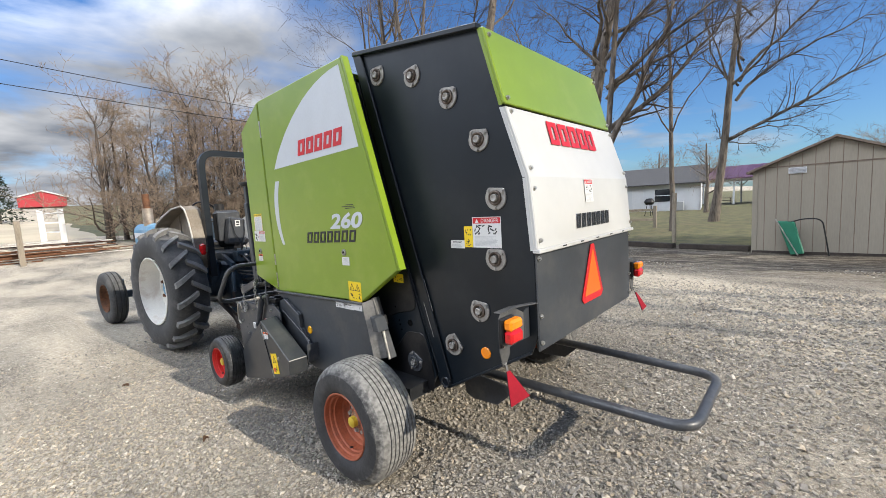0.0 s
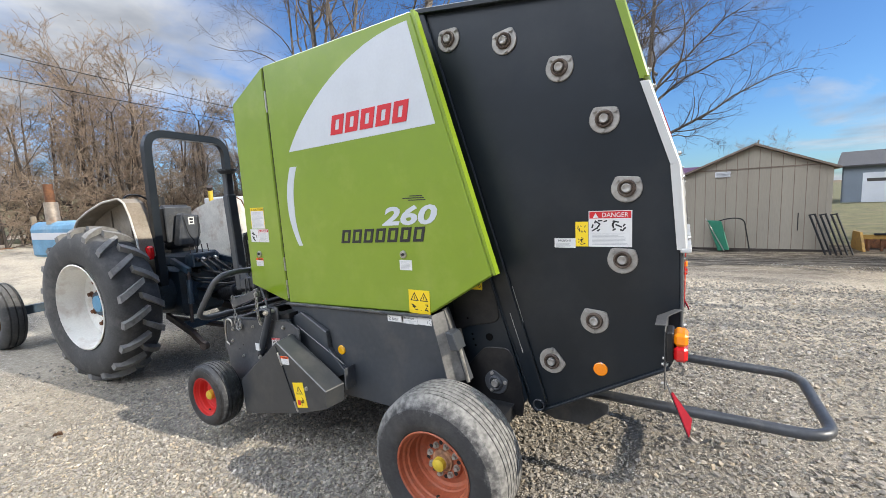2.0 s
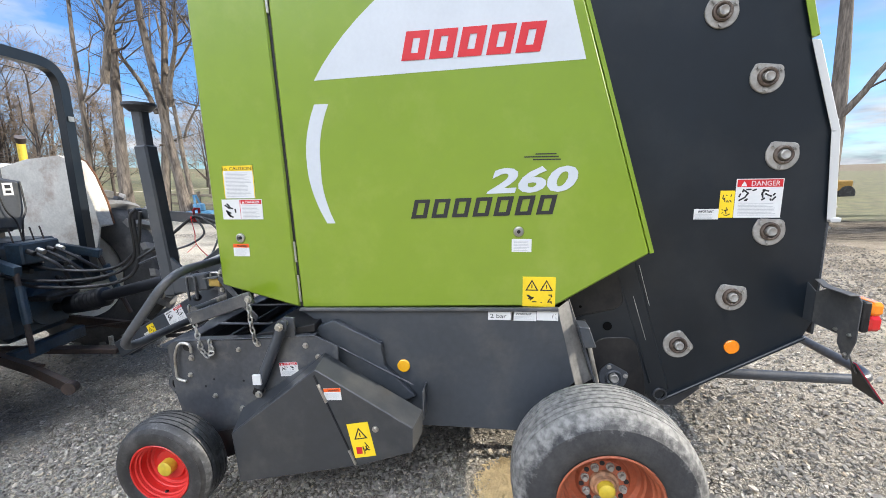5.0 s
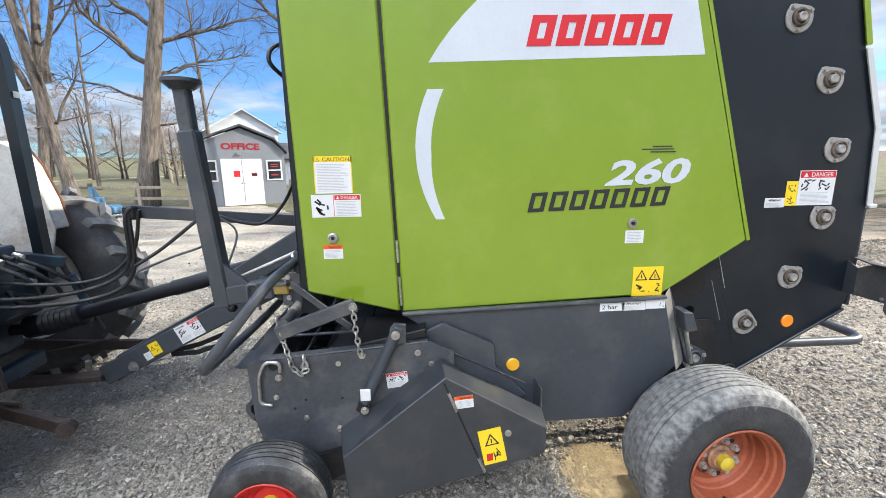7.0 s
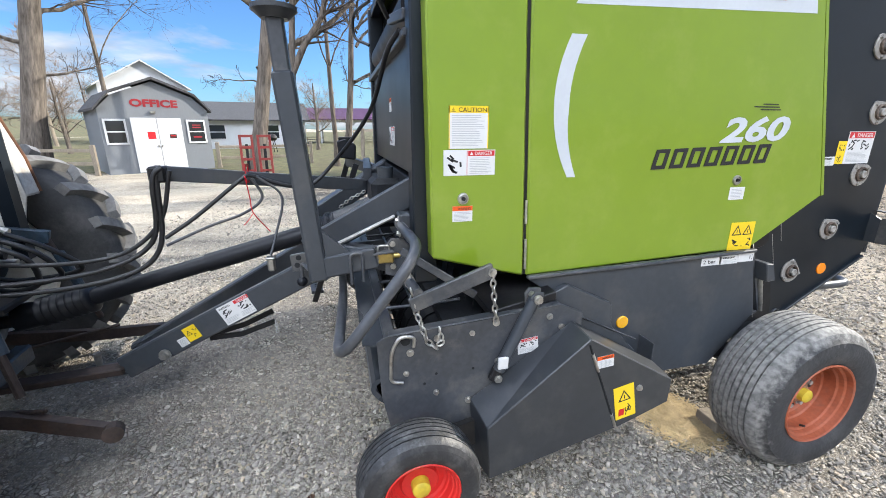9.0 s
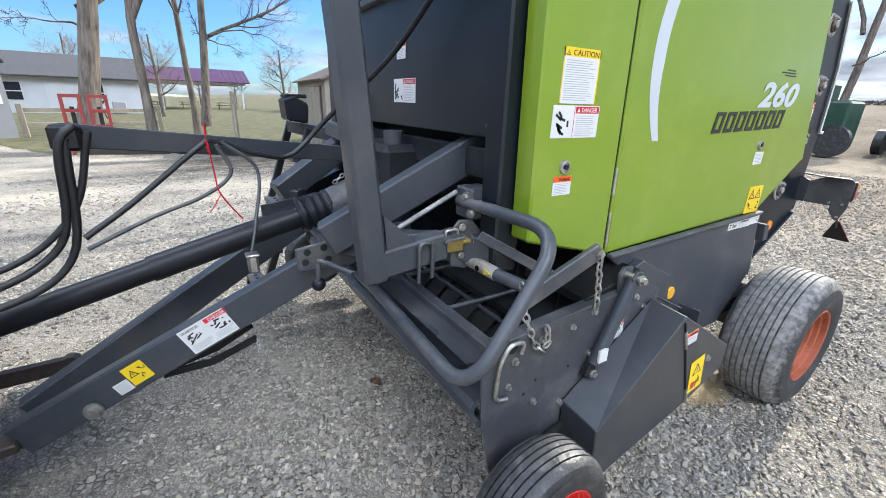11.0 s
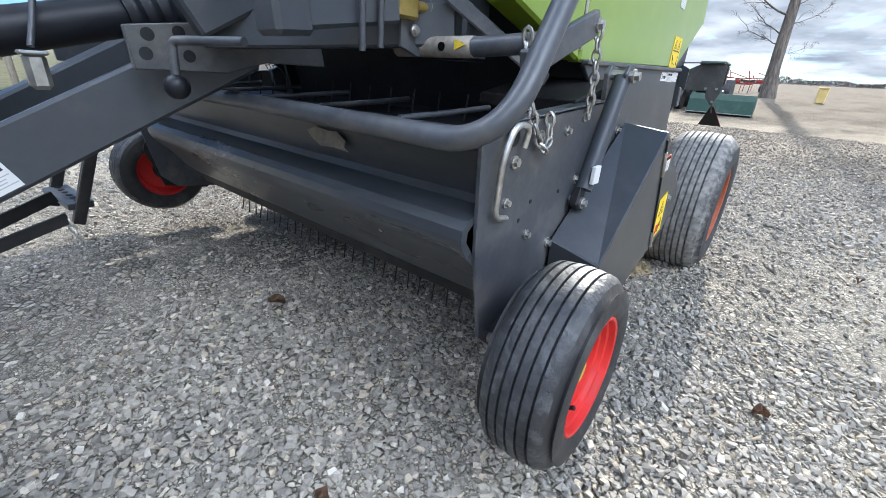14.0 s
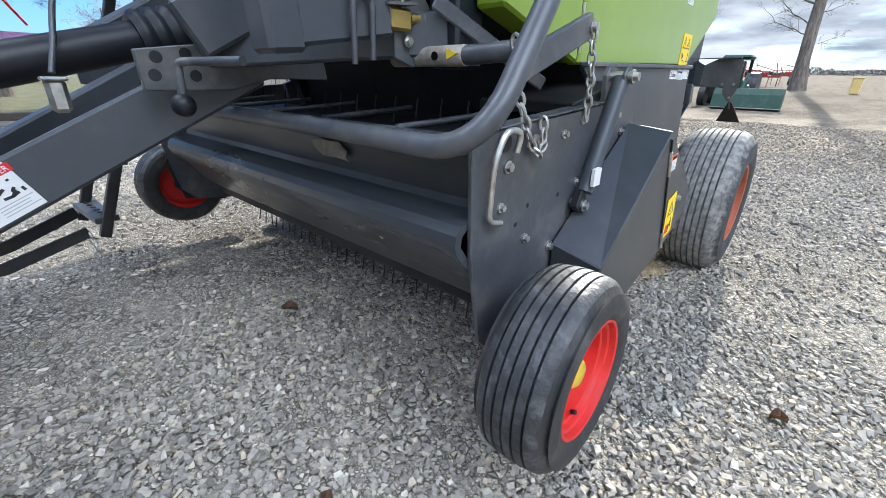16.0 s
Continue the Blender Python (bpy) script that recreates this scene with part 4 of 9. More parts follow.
            part("rim_hole", cyl(h0, h0 + nrm * 0.016, 0.011, 12), INNER, wh)
        part("hub", revolve([(hx + 0.01, rim_r * 0.30), (hx - 0.015, rim_r * 0.29), (hx - 0.020, rim_r * 0.24), (hx - 0.034, rim_r * 0.21), (hx - 0.034, 0)], 24, m), HUB, wh, smooth=30)
        part("hub_cap", revolve([(hx - 0.03, rim_r * 0.175), (hx - 0.060, rim_r * 0.165), (hx - 0.068, rim_r * 0.11), (hx - 0.070, 0)], 20, m), hub_mat, wh, smooth=40)
    else:
        part("hub_cap", revolve([(hx + 0.01, rim_r * 0.26), (hx - 0.036, rim_r * 0.25), (hx - 0.044, rim_r * 0.18), (hx - 0.045, 0)], 20, m), hub_mat, wh, smooth=40)
    # valve stem
    part("valve", cyl(m @ Vector((w * 0.22, 0, -rim_r * 0.80)), m @ Vector((w * 0.16, 0, -rim_r * 0.76)), 0.006, 8), BLACK, wh)
    return wh


def bearing(parent, y, z, x, turn, dark=False):
    """Flanged roller bearing on the side plate: two-eared flange, housing ring, shaft end, bolts."""
    pts = []
    for i in range(17):
        a = radians(158 + (382 - 158) * i / 16)
        pts.append((0.071 * math.cos(a), 0.070 * math.sin(a)))
    pts += [(0.056, 0.052), (0.041, 0.057), (-0.041, 0.057), (-0.056, 0.052)]
    c, s_ = math.cos(turn), math.sin(turn)
    pts = [(y + p * c - q * s_, z + p * s_ + q * c) for p, q in pts]
    b = part("bearing", slab(pts, "x", x - 0.010, x + 0.002, None, 0.003), BEARING if not dark else GREY_WORN, parent)
    m = Matrix.Translation((x, y, z))
    part("housing", revolve([(0, 0.044), (-0.020, 0.042), (-0.024, 0.036), (-0.020, 0.030), (-0.010, 0.028), (-0.012, 0.0)], 24, m), RING if not dark else GREY_WORN, b, smooth=35)
    part("shaft_end", revolve([(-0.008, 0.023), (-0.030, 0.022), (-0.033, 0.018), (-0.028, 0.008), (-0.028, 0)], 18, m), BEARING, b, smooth=35)
    for p, q in ((-0.047, 0.037), (0.047, 0.037), (0.0, -0.057)):
        part("bolt", bolt((x - 0.010, y + p * c - q * s_, z + p * s_ + q * c), (-1, 0, 0), 0.008, 0.010), BEARING, b)
    return b


def chain(parent, points, link=0.034, r=0.0042):
    """A hanging chain: links alternately turned."""
    pts = [Vector(p) for p in points]
    lens = [(b - a).length for a, b in zip(pts, pts[1:])]
    total = sum(lens)
    n = max(3, int(total / (link * 0.78)))

    def at(s):
        for (a, b), l in zip(zip(pts, pts[1:]), lens):
            if s <= l:
                return a.lerp(b, s / l), (b - a).normalized()
            s -= l
        return pts[-1], (pts[-1] - pts[-2]).normalized()
    bm = None
    for i in range(n):
        p, d = at(total * (i + 0.5) / n)
        s, u, d = frame_along(d)
        side = s if i % 2 else u
        hl, hw = link * 0.5, link * 0.30
        loop = [p + d * (hl * math.cos(a)) * 1.0 + side * (hw * math.sin(a)) for a in [2 * math.pi * k / 10 for k in range(11)]]
        bm = tube(loop, r, 6, bm)
    return part("chain", bm, STEEL, parent, "zinc-plated chain", smooth=50)


def mark_blocks(n, w, h, slant, gap, mt, parent, m, name, label, stroke=0.020):
    """Plain slanted open frames in the size of a row of n signs."""
    cw = w / n
    for i in range(n):
        x0, x1 = i * cw, (i + 1) * cw - gap
        at = lambda x, y: (x + slant * y, y)
        bm = None
        for a, b, c, d in ((x0, x0 + stroke, 0, h), (x1 - stroke, x1, 0, h), (x0 + stroke, x1 - stroke, 0, stroke * 0.8), (x0 + stroke, x1 - stroke, h - stroke * 0.8, h)):
            bm = slab([at(a, c), at(b, c), at(b, d), at(a, d)], "z", 0.0, 0.0018, bm)
        bmesh.ops.transform(bm, matrix=m, verts=bm.verts)
        part(name, bm, mt, parent, label)


baler = thing("round_baler", "green, white and anthracite round baler standing on gravel behind a tractor", "baler", (0, 0, 0))
XP, XG, XB, XL, XK = -0.984, -0.756, -0.80, -1.0, -1.104

# main body behind the side panels
BODY = [(0.34, 2.72), (1.45, 2.68), (1.80, 2.48), (1.80, 1.50), (1.45, 1.20), (1.30, 0.62), (0.90, 0.46), (-0.24, 0.45), (-0.33, 0.60)]
part("side_wall", slab(BODY, "x", XB, XB + 0.02), GATE, baler)
part("side_wall", slab(BODY, "x", -XB - 0.02, -XB), GATE, baler)
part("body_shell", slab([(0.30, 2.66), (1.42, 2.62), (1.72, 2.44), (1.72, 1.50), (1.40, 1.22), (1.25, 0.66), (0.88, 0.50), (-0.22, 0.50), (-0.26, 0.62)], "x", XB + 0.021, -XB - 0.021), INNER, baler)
part("top_cover", slab([(0.36, 2.70), (1.46, 2.665), (1.84, 2.47), (1.84, 2.50), (1.47, 2.70), (0.36, 2.735)], "x", -0.90, 0.90), GREEN, baler)
# side plate pressings low down in front of the gate
part("pressing", slab([(0.13, 0.955), (0.13, 1.30), (-0.10, 1.30), (-0.118, 1.28), (-0.150, 1.18), (-0.170, 1.08), (-0.168, 1.052), (-0.150, 1.030), (-0.120, 1.018), (0.02, 0.985), (0.08, 0.958)], "x", XB - 0.008, XB + 0.001, None, 0.007), BLACK, baler)
part("pressing", slab([(0.10, 0.48), (0.10, 0.70), (0.03, 0.755), (-0.04, 0.835), (-0.065, 0.860), (-0.10, 0.872), (-0.20, 0.878), (-0.228, 0.868), (-0.250, 0.835), (-0.295, 0.68), (-0.31, 0.56), (-0.30, 0.48)], "x", XB - 0.008, XB + 0.001, None, 0.007), BLACK, baler)
part("inspection_hole", cyl((XB - 0.001, -0.103, 0.931), (XB - 0.006, -0.103, 0.931), 0.022, 18), HOLLOW, baler)
for yy, zz in ((0.009, 0.934), (0.003, 0.903), (-0.010, 0.868), (0.034, 1.032)):
    part("bolt_hole", cyl((XB, yy, zz), (XB - (0.010 if zz > 1 else 0.003), yy, zz), 0.007, 10), HOLLOW, baler)
for sy, sz, ty, tz in ((-0.226, 1.084, -0.300, 0.856), (-0.244, 1.244, -0.306, 1.036)):
    part("paint_scratch", beam((-0.7785, sy, sz), (-0.7785, ty, tz), 0.002, 0.0035), CHALK, baler)


# side panels, hinged at the seam; the far side mirrors the near one
SEAM_T, SEAM_B = (1.492, 2.733), (1.428, 1.046)
REAR_PANEL = [(0.222, 2.772), (1.484, 2.735), (1.422, 1.046), (0.185, 1.087), (-0.215, 1.338)]
FRONT_PANEL = [(1.500, 2.733), (1.872, 2.530), (1.846, 1.158), (1.436, 1.048)]
for sgn in (-1, 1):
    flip = (lambda bm: bm) if sgn < 0 else (lambda bm: (bmesh.ops.scale(bm, vec=(-1, 1, 1), verts=bm.verts), bm)[1])
    part("rear_side_panel", flip(slab(REAR_PANEL, "x", XP, XP + 0.05, None, 0.008)), GREEN, baler)
    part("front_side_panel", flip(slab(FRONT_PANEL, "x", XP, XP + 0.09, None, 0.008)), GREEN, baler)
    # bright rear edge return and dark rubber seam
    part("panel_edge", flip(slab([(0.222, 2.775), (-0.218, 1.338), (-0.235, 1.342), (0.205, 2.778)], "x", XP + 0.004, XP + 0.055)), GREEN, baler)
    part("panel_seam", flip(slab([(1.484, 2.730), (1.500, 2.730), (1.436, 1.05), (1.422, 1.05)], "x", XP + 0.012, XP + 0.05)), BLACK, baler)
    for a, b in ((0.80, 1.0), (0.02, 0.10), (0.14, 0.20)):
        p = lambda t: (SEAM_B[0] + (SEAM_T[0] - SEAM_B[0]) * t, SEAM_B[1] + (SEAM_T[1] - SEAM_B[1]) * t)
        if a > 0.5:
            a, b = 0.815, 0.90
        (y0, z0), (y1, z1) = p(a), p(b)
        part("hinge", flip(cyl((XP + 0.002, y0, z0), (XP + 0.002, y1, z1), 0.006, 10)), WHITE_PAINT if a > 0.5 else STEEL, baler)

# decals on the near panel
ARC = [(1.283, 2.124)]
for i in range(1, 14):
    t = i / 13
    ARC.append((1.283 * (1 - t) ** 3 + 3 * t * (1 - t) ** 2 * 1.125 + 3 * t * t * (1 - t) * 0.70 + t ** 3 * 0.246, 2.124 * (1 - t) ** 3 + 3 * t * (1 - t) ** 2 * 2.385 + 3 * t * t * (1 - t) * 2.715 + t ** 3 * 2.728))
ARC += [(0.092, 2.160)]
part("pale_decal", slab(ARC, "x", XP - 0.0012, XP + 0.001), DECAL_WHITE, baler, "pale grey curved decal field")
STRIPE_O, STRIPE_I = [], []
for i in range(15):
    t = i / 14
    z = 1.474 + (2.021 - 1.474) * t
    bow = 1.345 - 0.072 * ((t - 0.535) / 0.5) ** 2 + 0.014 * max(0.0, t - 0.5)
    STRIPE_O.append((bow, z)); STRIPE_I.append((bow - 0.040 - 0.027 * min(1.0, t * 2.0), z))
part("pale_stripe", slab(STRIPE_O + STRIPE_I[::-1], "x", XP - 0.0012, XP + 0.001), DECAL_WHITE, baler, "pale curved stripe decal")
mark_blocks(5, 0.615, 0.118, 0.24, 0.020, RED_PRINT, baler, on_face((XP - 0.0022, 0.876, 2.188), (0, -1, 0.018), (0, 0, 1)), "brand_mark", "red slanted frame brand mark", 0.036)
mark_blocks(7, 0.665, 0.086, 0.26, 0.022, BLACK_PRINT, baler, on_face((XP - 0.0016, 0.852, 1.496), (0, -1, 0.030), (0, 0, 1)), "model_mark", "black slanted frame mark")
bm = text_bm("260", 0.115, 0.400, 0.22, 0.004)
bmesh.ops.transform(bm, matrix=on_face((XP - 0.003, 0.503, 1.606), (0, -1, 0.022), (0, 0, 1)), verts=bm.verts)
part("number_mark", bm, DECAL_WHITE, baler, "pale grey model number")
bm = None
for k, (a, b) in enumerate(((0.30, 0.18), (0.34, 0.19), (0.29, 0.20))):
    bm = box((XP - 0.002, b, 1.752 + k * 0.012), (XP - 0.001, a, 1.757 + k * 0.012), bm)
part("small_print", bm, BLACK_PRINT, baler)

# stickers and locks on the near panel
sticker(baler, (XP - 0.0005, 1.779, 1.754), LEFT_SIDE, 0.160, 0.157, "caution", "white caution sticker with a yellow head")
sticker(baler, (XP - 0.0005, 1.799, 1.592), LEFT_SIDE, 0.211, 0.098, "danger_wide", "white danger sticker with a pictogram")
sticker(baler, (XP - 0.0005, 1.762, 1.372), LEFT_SIDE, 0.084, 0.063, "warning", "small white warning sticker with an orange head")
sticker(baler, (XP - 0.0005, 0.387, 1.402), LEFT_SIDE, 0.089, 0.060, "plain", "small white sticker")
st, add, lines, word, warn, squiggle = sticker(baler, (XP - 0.0005, 0.334, 1.226), LEFT_SIDE, 0.149, 0.142, "yellow", "yellow warning sticker with two triangles")
warn(0.012, -0.066, 0.060); warn(0.078, -0.066, 0.060)
squiggle(0.015, -0.125, 0.065, -0.085, 4); squiggle(0.085, -0.125, 0.135, -0.085, 4)
for y, z in ((1.718, 1.402), (0.357, 1.436)):
    m = Matrix.Translation((XP, y, z))
    lk = part("panel_lock", revolve([(0, 0.024), (-0.008, 0.022), (-0.010, 0.016), (-0.004, 0.014), (-0.004, 0)], 20, m), STEEL, baler, smooth=35)
    part("lock_pin", cyl((XP - 0.004, y, z), (XP - 0.012, y, z), 0.008, 12), BLACK, lk)

# ---- tailgate
gate_outline = [(0.345, 2.850), (-0.779, 2.700), (-0.905, 2.257), (-1.035, 1.863), (-1.068, 1.462), (-1.076, 0.985), (-1.035, 0.885), (-0.372, 0.505), (-0.315, 0.62)]
for sgn in (-1, 1):
    part("gate_side_plate", slab(gate_outline, "x", sgn * 0.756, sgn * 0.740, None, 0.003), GATE, baler)
    # folded front flange and lower lip
    part("gate_flange", slab([(0.352, 2.852), (0.262, 2.842), (-0.432, 0.590), (-0.372, 0.500), (-0.322, 0.560)], "x", sgn * 0.778, sgn * 0.757, None, 0.005), GATE, baler)
    part("flange_rib", beam((sgn * 0.782, -0.02, 1.55), (sgn * 0.782, -0.335, 0.62), 0.010, 0.012), GATE, baler)
    part("gate_lip", beam((sgn * 0.763, -0.40, 0.522), (sgn * 0.763, -1.035, 0.888), 0.030, 0.016), GATE, baler)
    part("gate_top_rail", beam((sgn * 0.765, 0.345, 2.862), (sgn * 0.765, -0.775, 2.712), 0.05, 0.03), GATE, baler)
part("gate_cross_tube", revolve([(1.50, 0.024), (1.50, 0.034), (-0.003, 0.034), (-0.004, 0.033), (-0.004, 0.029), (-0.003, 0.0275), (0.14, 0.0275), (0.14, 0.0)], 24, Matrix.Translation((-0.786, -0.388, 0.562))), GREY_WORN, baler, "worn open-ended steel cross tube", smooth=35)
part("tube_bore", cyl((-0.775, -0.388, 0.562), (-0.770, -0.388, 0.562), 0.0273, 16), HOLLOW, baler)
part("gate_core", slab([(0.30, 2.80), (-0.74, 2.655), (-0.865, 2.25), (-0.995, 1.85), (-1.03, 1.45), (-1.03, 0.99), (-0.99, 0.91), (-0.36, 0.54), (-0.28, 0.62)], "x", -0.739, 0.739), INNER, baler)
part("gate_top", slab([(0.345, 2.84), (-0.775, 2.69), (-0.775, 2.715), (0.345, 2.866)], "x", -0.738, 0.738), GATE, baler)


def rear_cover(a, b, thick, mt, name, label, inset=0.0, extra=None):
    """A rear cover between two heights of the gate's outline, wrapping 3 cm round the sides."""
    pts = [a] + ([extra] if extra else []) + [b]
    outer = [(y - thick, z) for y, z in pts]
    return part(name, slab(pts + outer[::-1], "x", -0.768 + inset, 0.768 - inset, None, 0.006), mt, baler, label)


rear_cover((-0.776, 2.702), (-0.902, 2.266), 0.030, GREEN, "upper_rear_cover", "sunlit bright green rear cover")
rear_cover((-0.902, 2.252), (-1.066, 1.470), 0.032, WHITE_PAINT, "white_rear_cover", "white rear cover with a red mark", 0, (-1.033, 1.863))
rear_cover((-1.068, 1.455), (-1.072, 0.900), 0.014, GREY, "lower_rear_cover", "dark grey lower rear cover", 0.012)
for sgn in (-1, 1):
    x = sgn * 0.7685
    part("cover_flange", slab([(-0.766, 2.695), (-0.786, 2.700), (-0.912, 2.262), (-0.892, 2.262)], "x", x, x + sgn * 0.003), GREEN, baler)
    part("cover_flange", slab([(-0.893, 2.250), (-0.915, 2.250), (-1.046, 1.863), (-1.022, 1.863)], "x", x, x + sgn * 0.003), WHITE_PAINT, baler)
    part("cover_flange", slab([(-1.022, 1.860), (-1.046, 1.860), (-1.080, 1.466), (-1.056, 1.466)], "x", x, x + sgn * 0.003), WHITE_PAINT, baler)
    for y, z, d in ((-0.820, 2.66, 0.03), (-0.925, 2.30, 0.03), (-0.945, 2.225, 0.032), (-1.052, 1.91, 0.032), (-1.068, 1.80, 0.032), (-1.098, 1.52, 0.032), (-1.084, 1.42, 0.016), (-1.088, 1.10, 0.016), (-1.090, 0.95, 0.016)):
        part("bolt", bolt((sgn * 0.735, y, z), (0, -1, 0.2), 0.009, 0.014), STEEL, baler)
part("cover_hem", box((-0.775, -1.115, 1.452), (0.775, -1.070, 1.474), None, 0.004), WHITE_PAINT, baler)
for i in range(5):
    part("hem_slot", box((-0.50 + i * 0.25, -1.117, 1.462), (-0.455 + i * 0.25, -1.112, 1.470)), BLACK, baler)
# rear marks: the cover leans, so the drawing plane follows it
UPW = Vector((0, 0.131, 0.390)).normalized()
mark_blocks(5, 0.72, 0.155, 0.16, 0.024, RED_PRINT, baler, on_face((-0.385, -1.0035, 2.065), (1, 0, 0), UPW), "brand_mark", "red slanted frame brand mark", 0.042)
UPV = Vector((0, 0.033, 0.401)).normalized()
mark_blocks(7, 0.56, 0.090, 0.16, 0.022, BLACK_PRINT, baler, on_face((-0.26, -1.097, 1.548), (1, 0, 0), UPV), "model_mark", "black slanted frame mark")
sticker(baler, (-0.085, -1.0705, 1.855), ((1, 0, 0), UPV), 0.125, 0.150, "danger", "white danger sticker with a red head")
# slow-moving-vehicle triangle
SMV = [(-0.195, 1.078), (-0.162, 1.045), (0.128, 1.045), (0.162, 1.078), (0.012, 1.425), (-0.040, 1.425)]
smv = part("slow_vehicle_triangle", slab(SMV, "y", -1.092, -1.088), RED_PRINT, baler, "fluorescent orange triangle with a dark red border")
part("triangle_field", slab([(-0.150, 1.090), (0.118, 1.090), (-0.008, 1.385), (-0.022, 1.385)], "y", -1.0945, -1.091), SIGN_ORANGE, smv)
# rollers' bearings down the near side plate
ROLLERS = [(0.112, 2.664), (-0.228, 2.578), (-0.522, 2.384), (-0.736, 2.103), (-0.839, 1.763), (-0.822, 1.411), (-0.689, 1.086), (-0.462, 0.829)]
for i, (y, z) in enumerate(ROLLERS):
    bearing(baler, y, z, XG, (0.0, -0.15, 0.12, 0.1, 0.08, 0.05, 0.1, 0.9)[i])
bearing(baler, -0.142, 0.663, XB - 0.009, 0.5, True)
sticker(baler, (XG - 0.0005, -0.660, 1.656), LEFT_SIDE, 0.204, 0.182, "danger", "white danger sticker with a red head")
st, add, lines, word, warn, squiggle = sticker(baler, (XG - 0.0005, -0.594, 1.602), LEFT_SIDE, 0.064, 0.128, "yellow", "yellow pictogram sticker")
squiggle(0.012, -0.055, 0.052, -0.012, 5); squiggle(0.012, -0.118, 0.052, -0.075, 5)
sticker(baler, (XG - 0.0005, -0.484, 1.516), LEFT_SIDE, 0.110, 0.050, "important", "small white important sticker")
st, add, lines, word, warn, squiggle = sticker(baler, (XB - 0.009, 0.03, 1.275), LEFT_SIDE, 0.10, 0.062, "yellow", "yellow pictogram sticker half hidden by the panel")
squiggle(0.01, -0.05, 0.045, -0.01, 4); squiggle(0.055, -0.05, 0.09, -0.01, 4)


def reflector(parent, p, n, r, mt):
    p, n = Vector(p), Vector(n)
    m = Matrix.Translation(p)
    return part("reflector", revolve([(0, r), (-0.006, r), (-0.009, r * 0.9), (-0.010, 0)], 24, m), mt, parent, "round amber reflector", smooth=35)


reflector(baler, (XG, -0.718, 0.824), (-1, 0, 0), 0.036, LENS_AMBER)
# tail lamp brackets, lamps and hanging flaps
for sgn in (-1, 1):
    arm = part("lamp_bracket", slab([(sgn * 0.815, 1.135), (sgn * 0.895, 1.175), (sgn * 1.040, 1.175), (sgn * 1.058, 1.155), (sgn * 1.058, 0.985), (sgn * 1.030, 0.893), (sgn * 1.008, 0.893), (sgn * 0.965, 0.950), (sgn * 0.965, 0.985), (sgn * 0.815, 0.985)], "y", -1.022, -1.027, None, 0.002), DUSTY, baler, "dusty folded steel lamp bracket")
    part("bracket_arm", slab([(sgn * 0.757, -1.052), (sgn * 0.757, -1.086), (sgn * 0.860, -1.040), (sgn * 0.905, -1.028), (sgn * 1.040, -1.028), (sgn * 1.040, -0.985), (sgn * 0.900, -0.985)], "z", 1.176, 1.182, None, 0.002), DUSTY, arm)
    part("bracket_foot", slab([(sgn * 0.7565, 0.985), (sgn * 0.814, 0.985), (sgn * 0.814, 1.135), (sgn * 0.7565, 1.165)], "y", -1.022, -1.027), GREY, arm)
    for x, z in ((0.955, 1.005), (1.028, 1.005), (1.020, 0.915)):
        part("bolt", bolt((sgn * x, -1.0215, z), (0, 1, 0), 0.006, 0.010), STEEL, arm)
        part("bolt", bolt((sgn * x, -1.0275, z), (0, -1, 0), 0.006, 0.010), STEEL, arm)
    lp = part("tail_lamp", box((sgn * 1.010 - 0.058, -1.056, 1.030), (sgn * 1.010 + 0.058, -1.0275, 1.160), None, 0.006), BLACK, baler)
    part("amber_lens", box((sgn * 1.010 - 0.056, -1.108, 1.100), (sgn * 1.010 + 0.056, -1.055, 1.157), None, 0.013), LENS_AMBER, lp)
    part("red_lens", box((sgn * 1.010 - 0.056, -1.108, 1.033), (sgn * 1.010 + 0.056, -1.055, 1.099), None, 0.013), LENS_RED, lp)
    part("flap_strap", beam((sgn * 1.020, -1.030, 0.925), (sgn * 1.030, -1.066, 0.835), 0.014, 0.004), DUSTY, baler)
    hang = Matrix.Translation((sgn * 1.030, -1.058, 0.868)) @ Matrix.Rotation(radians(sgn * 4), 4, "Z") @ Matrix.Rotation(radians(-27), 4, "X")
    for nm, mt, y0, y1 in (("marker_flap", FLAP_RED, -0.004, 0.0), ("flap_backing", BLACK, 0.0002, 0.004)):
        fl = slab([(-0.012, 0.015), (0.012, 0.015), (0.078, -0.140), (-0.078, -0.140)], "y", y0, y1)
        bmesh.ops.transform(fl, matrix=hang, verts=fl.verts)
        part(nm, fl, mt, baler, "faded red marker flap" if mt is FLAP_RED else "")
# rear bump bar that pushes the bale clear
UB = rounded([(-0.40, -0.30, 0.515), (-0.36, -1.755, 0.485), (0.46, -1.755, 0.485), (0.50, -0.30, 0.515)], 0.16, 8)
part("bale_pusher_bar", tube(UB, 0.030, 14), GREY_WORN, baler, "bent dark steel tube bar", smooth=40)
for x in (-0.50, 0.56):
    part("pusher_plate", slab([(-0.30, 0.55), (-0.33, 0.36), (-0.40, 0.335), (-0.60, 0.345), (-0.720, 0.455), (-0.720, 0.500), (-0.52, 0.520)], "x", x, x + 0.012, None, 0.003), GREY_WORN, baler)

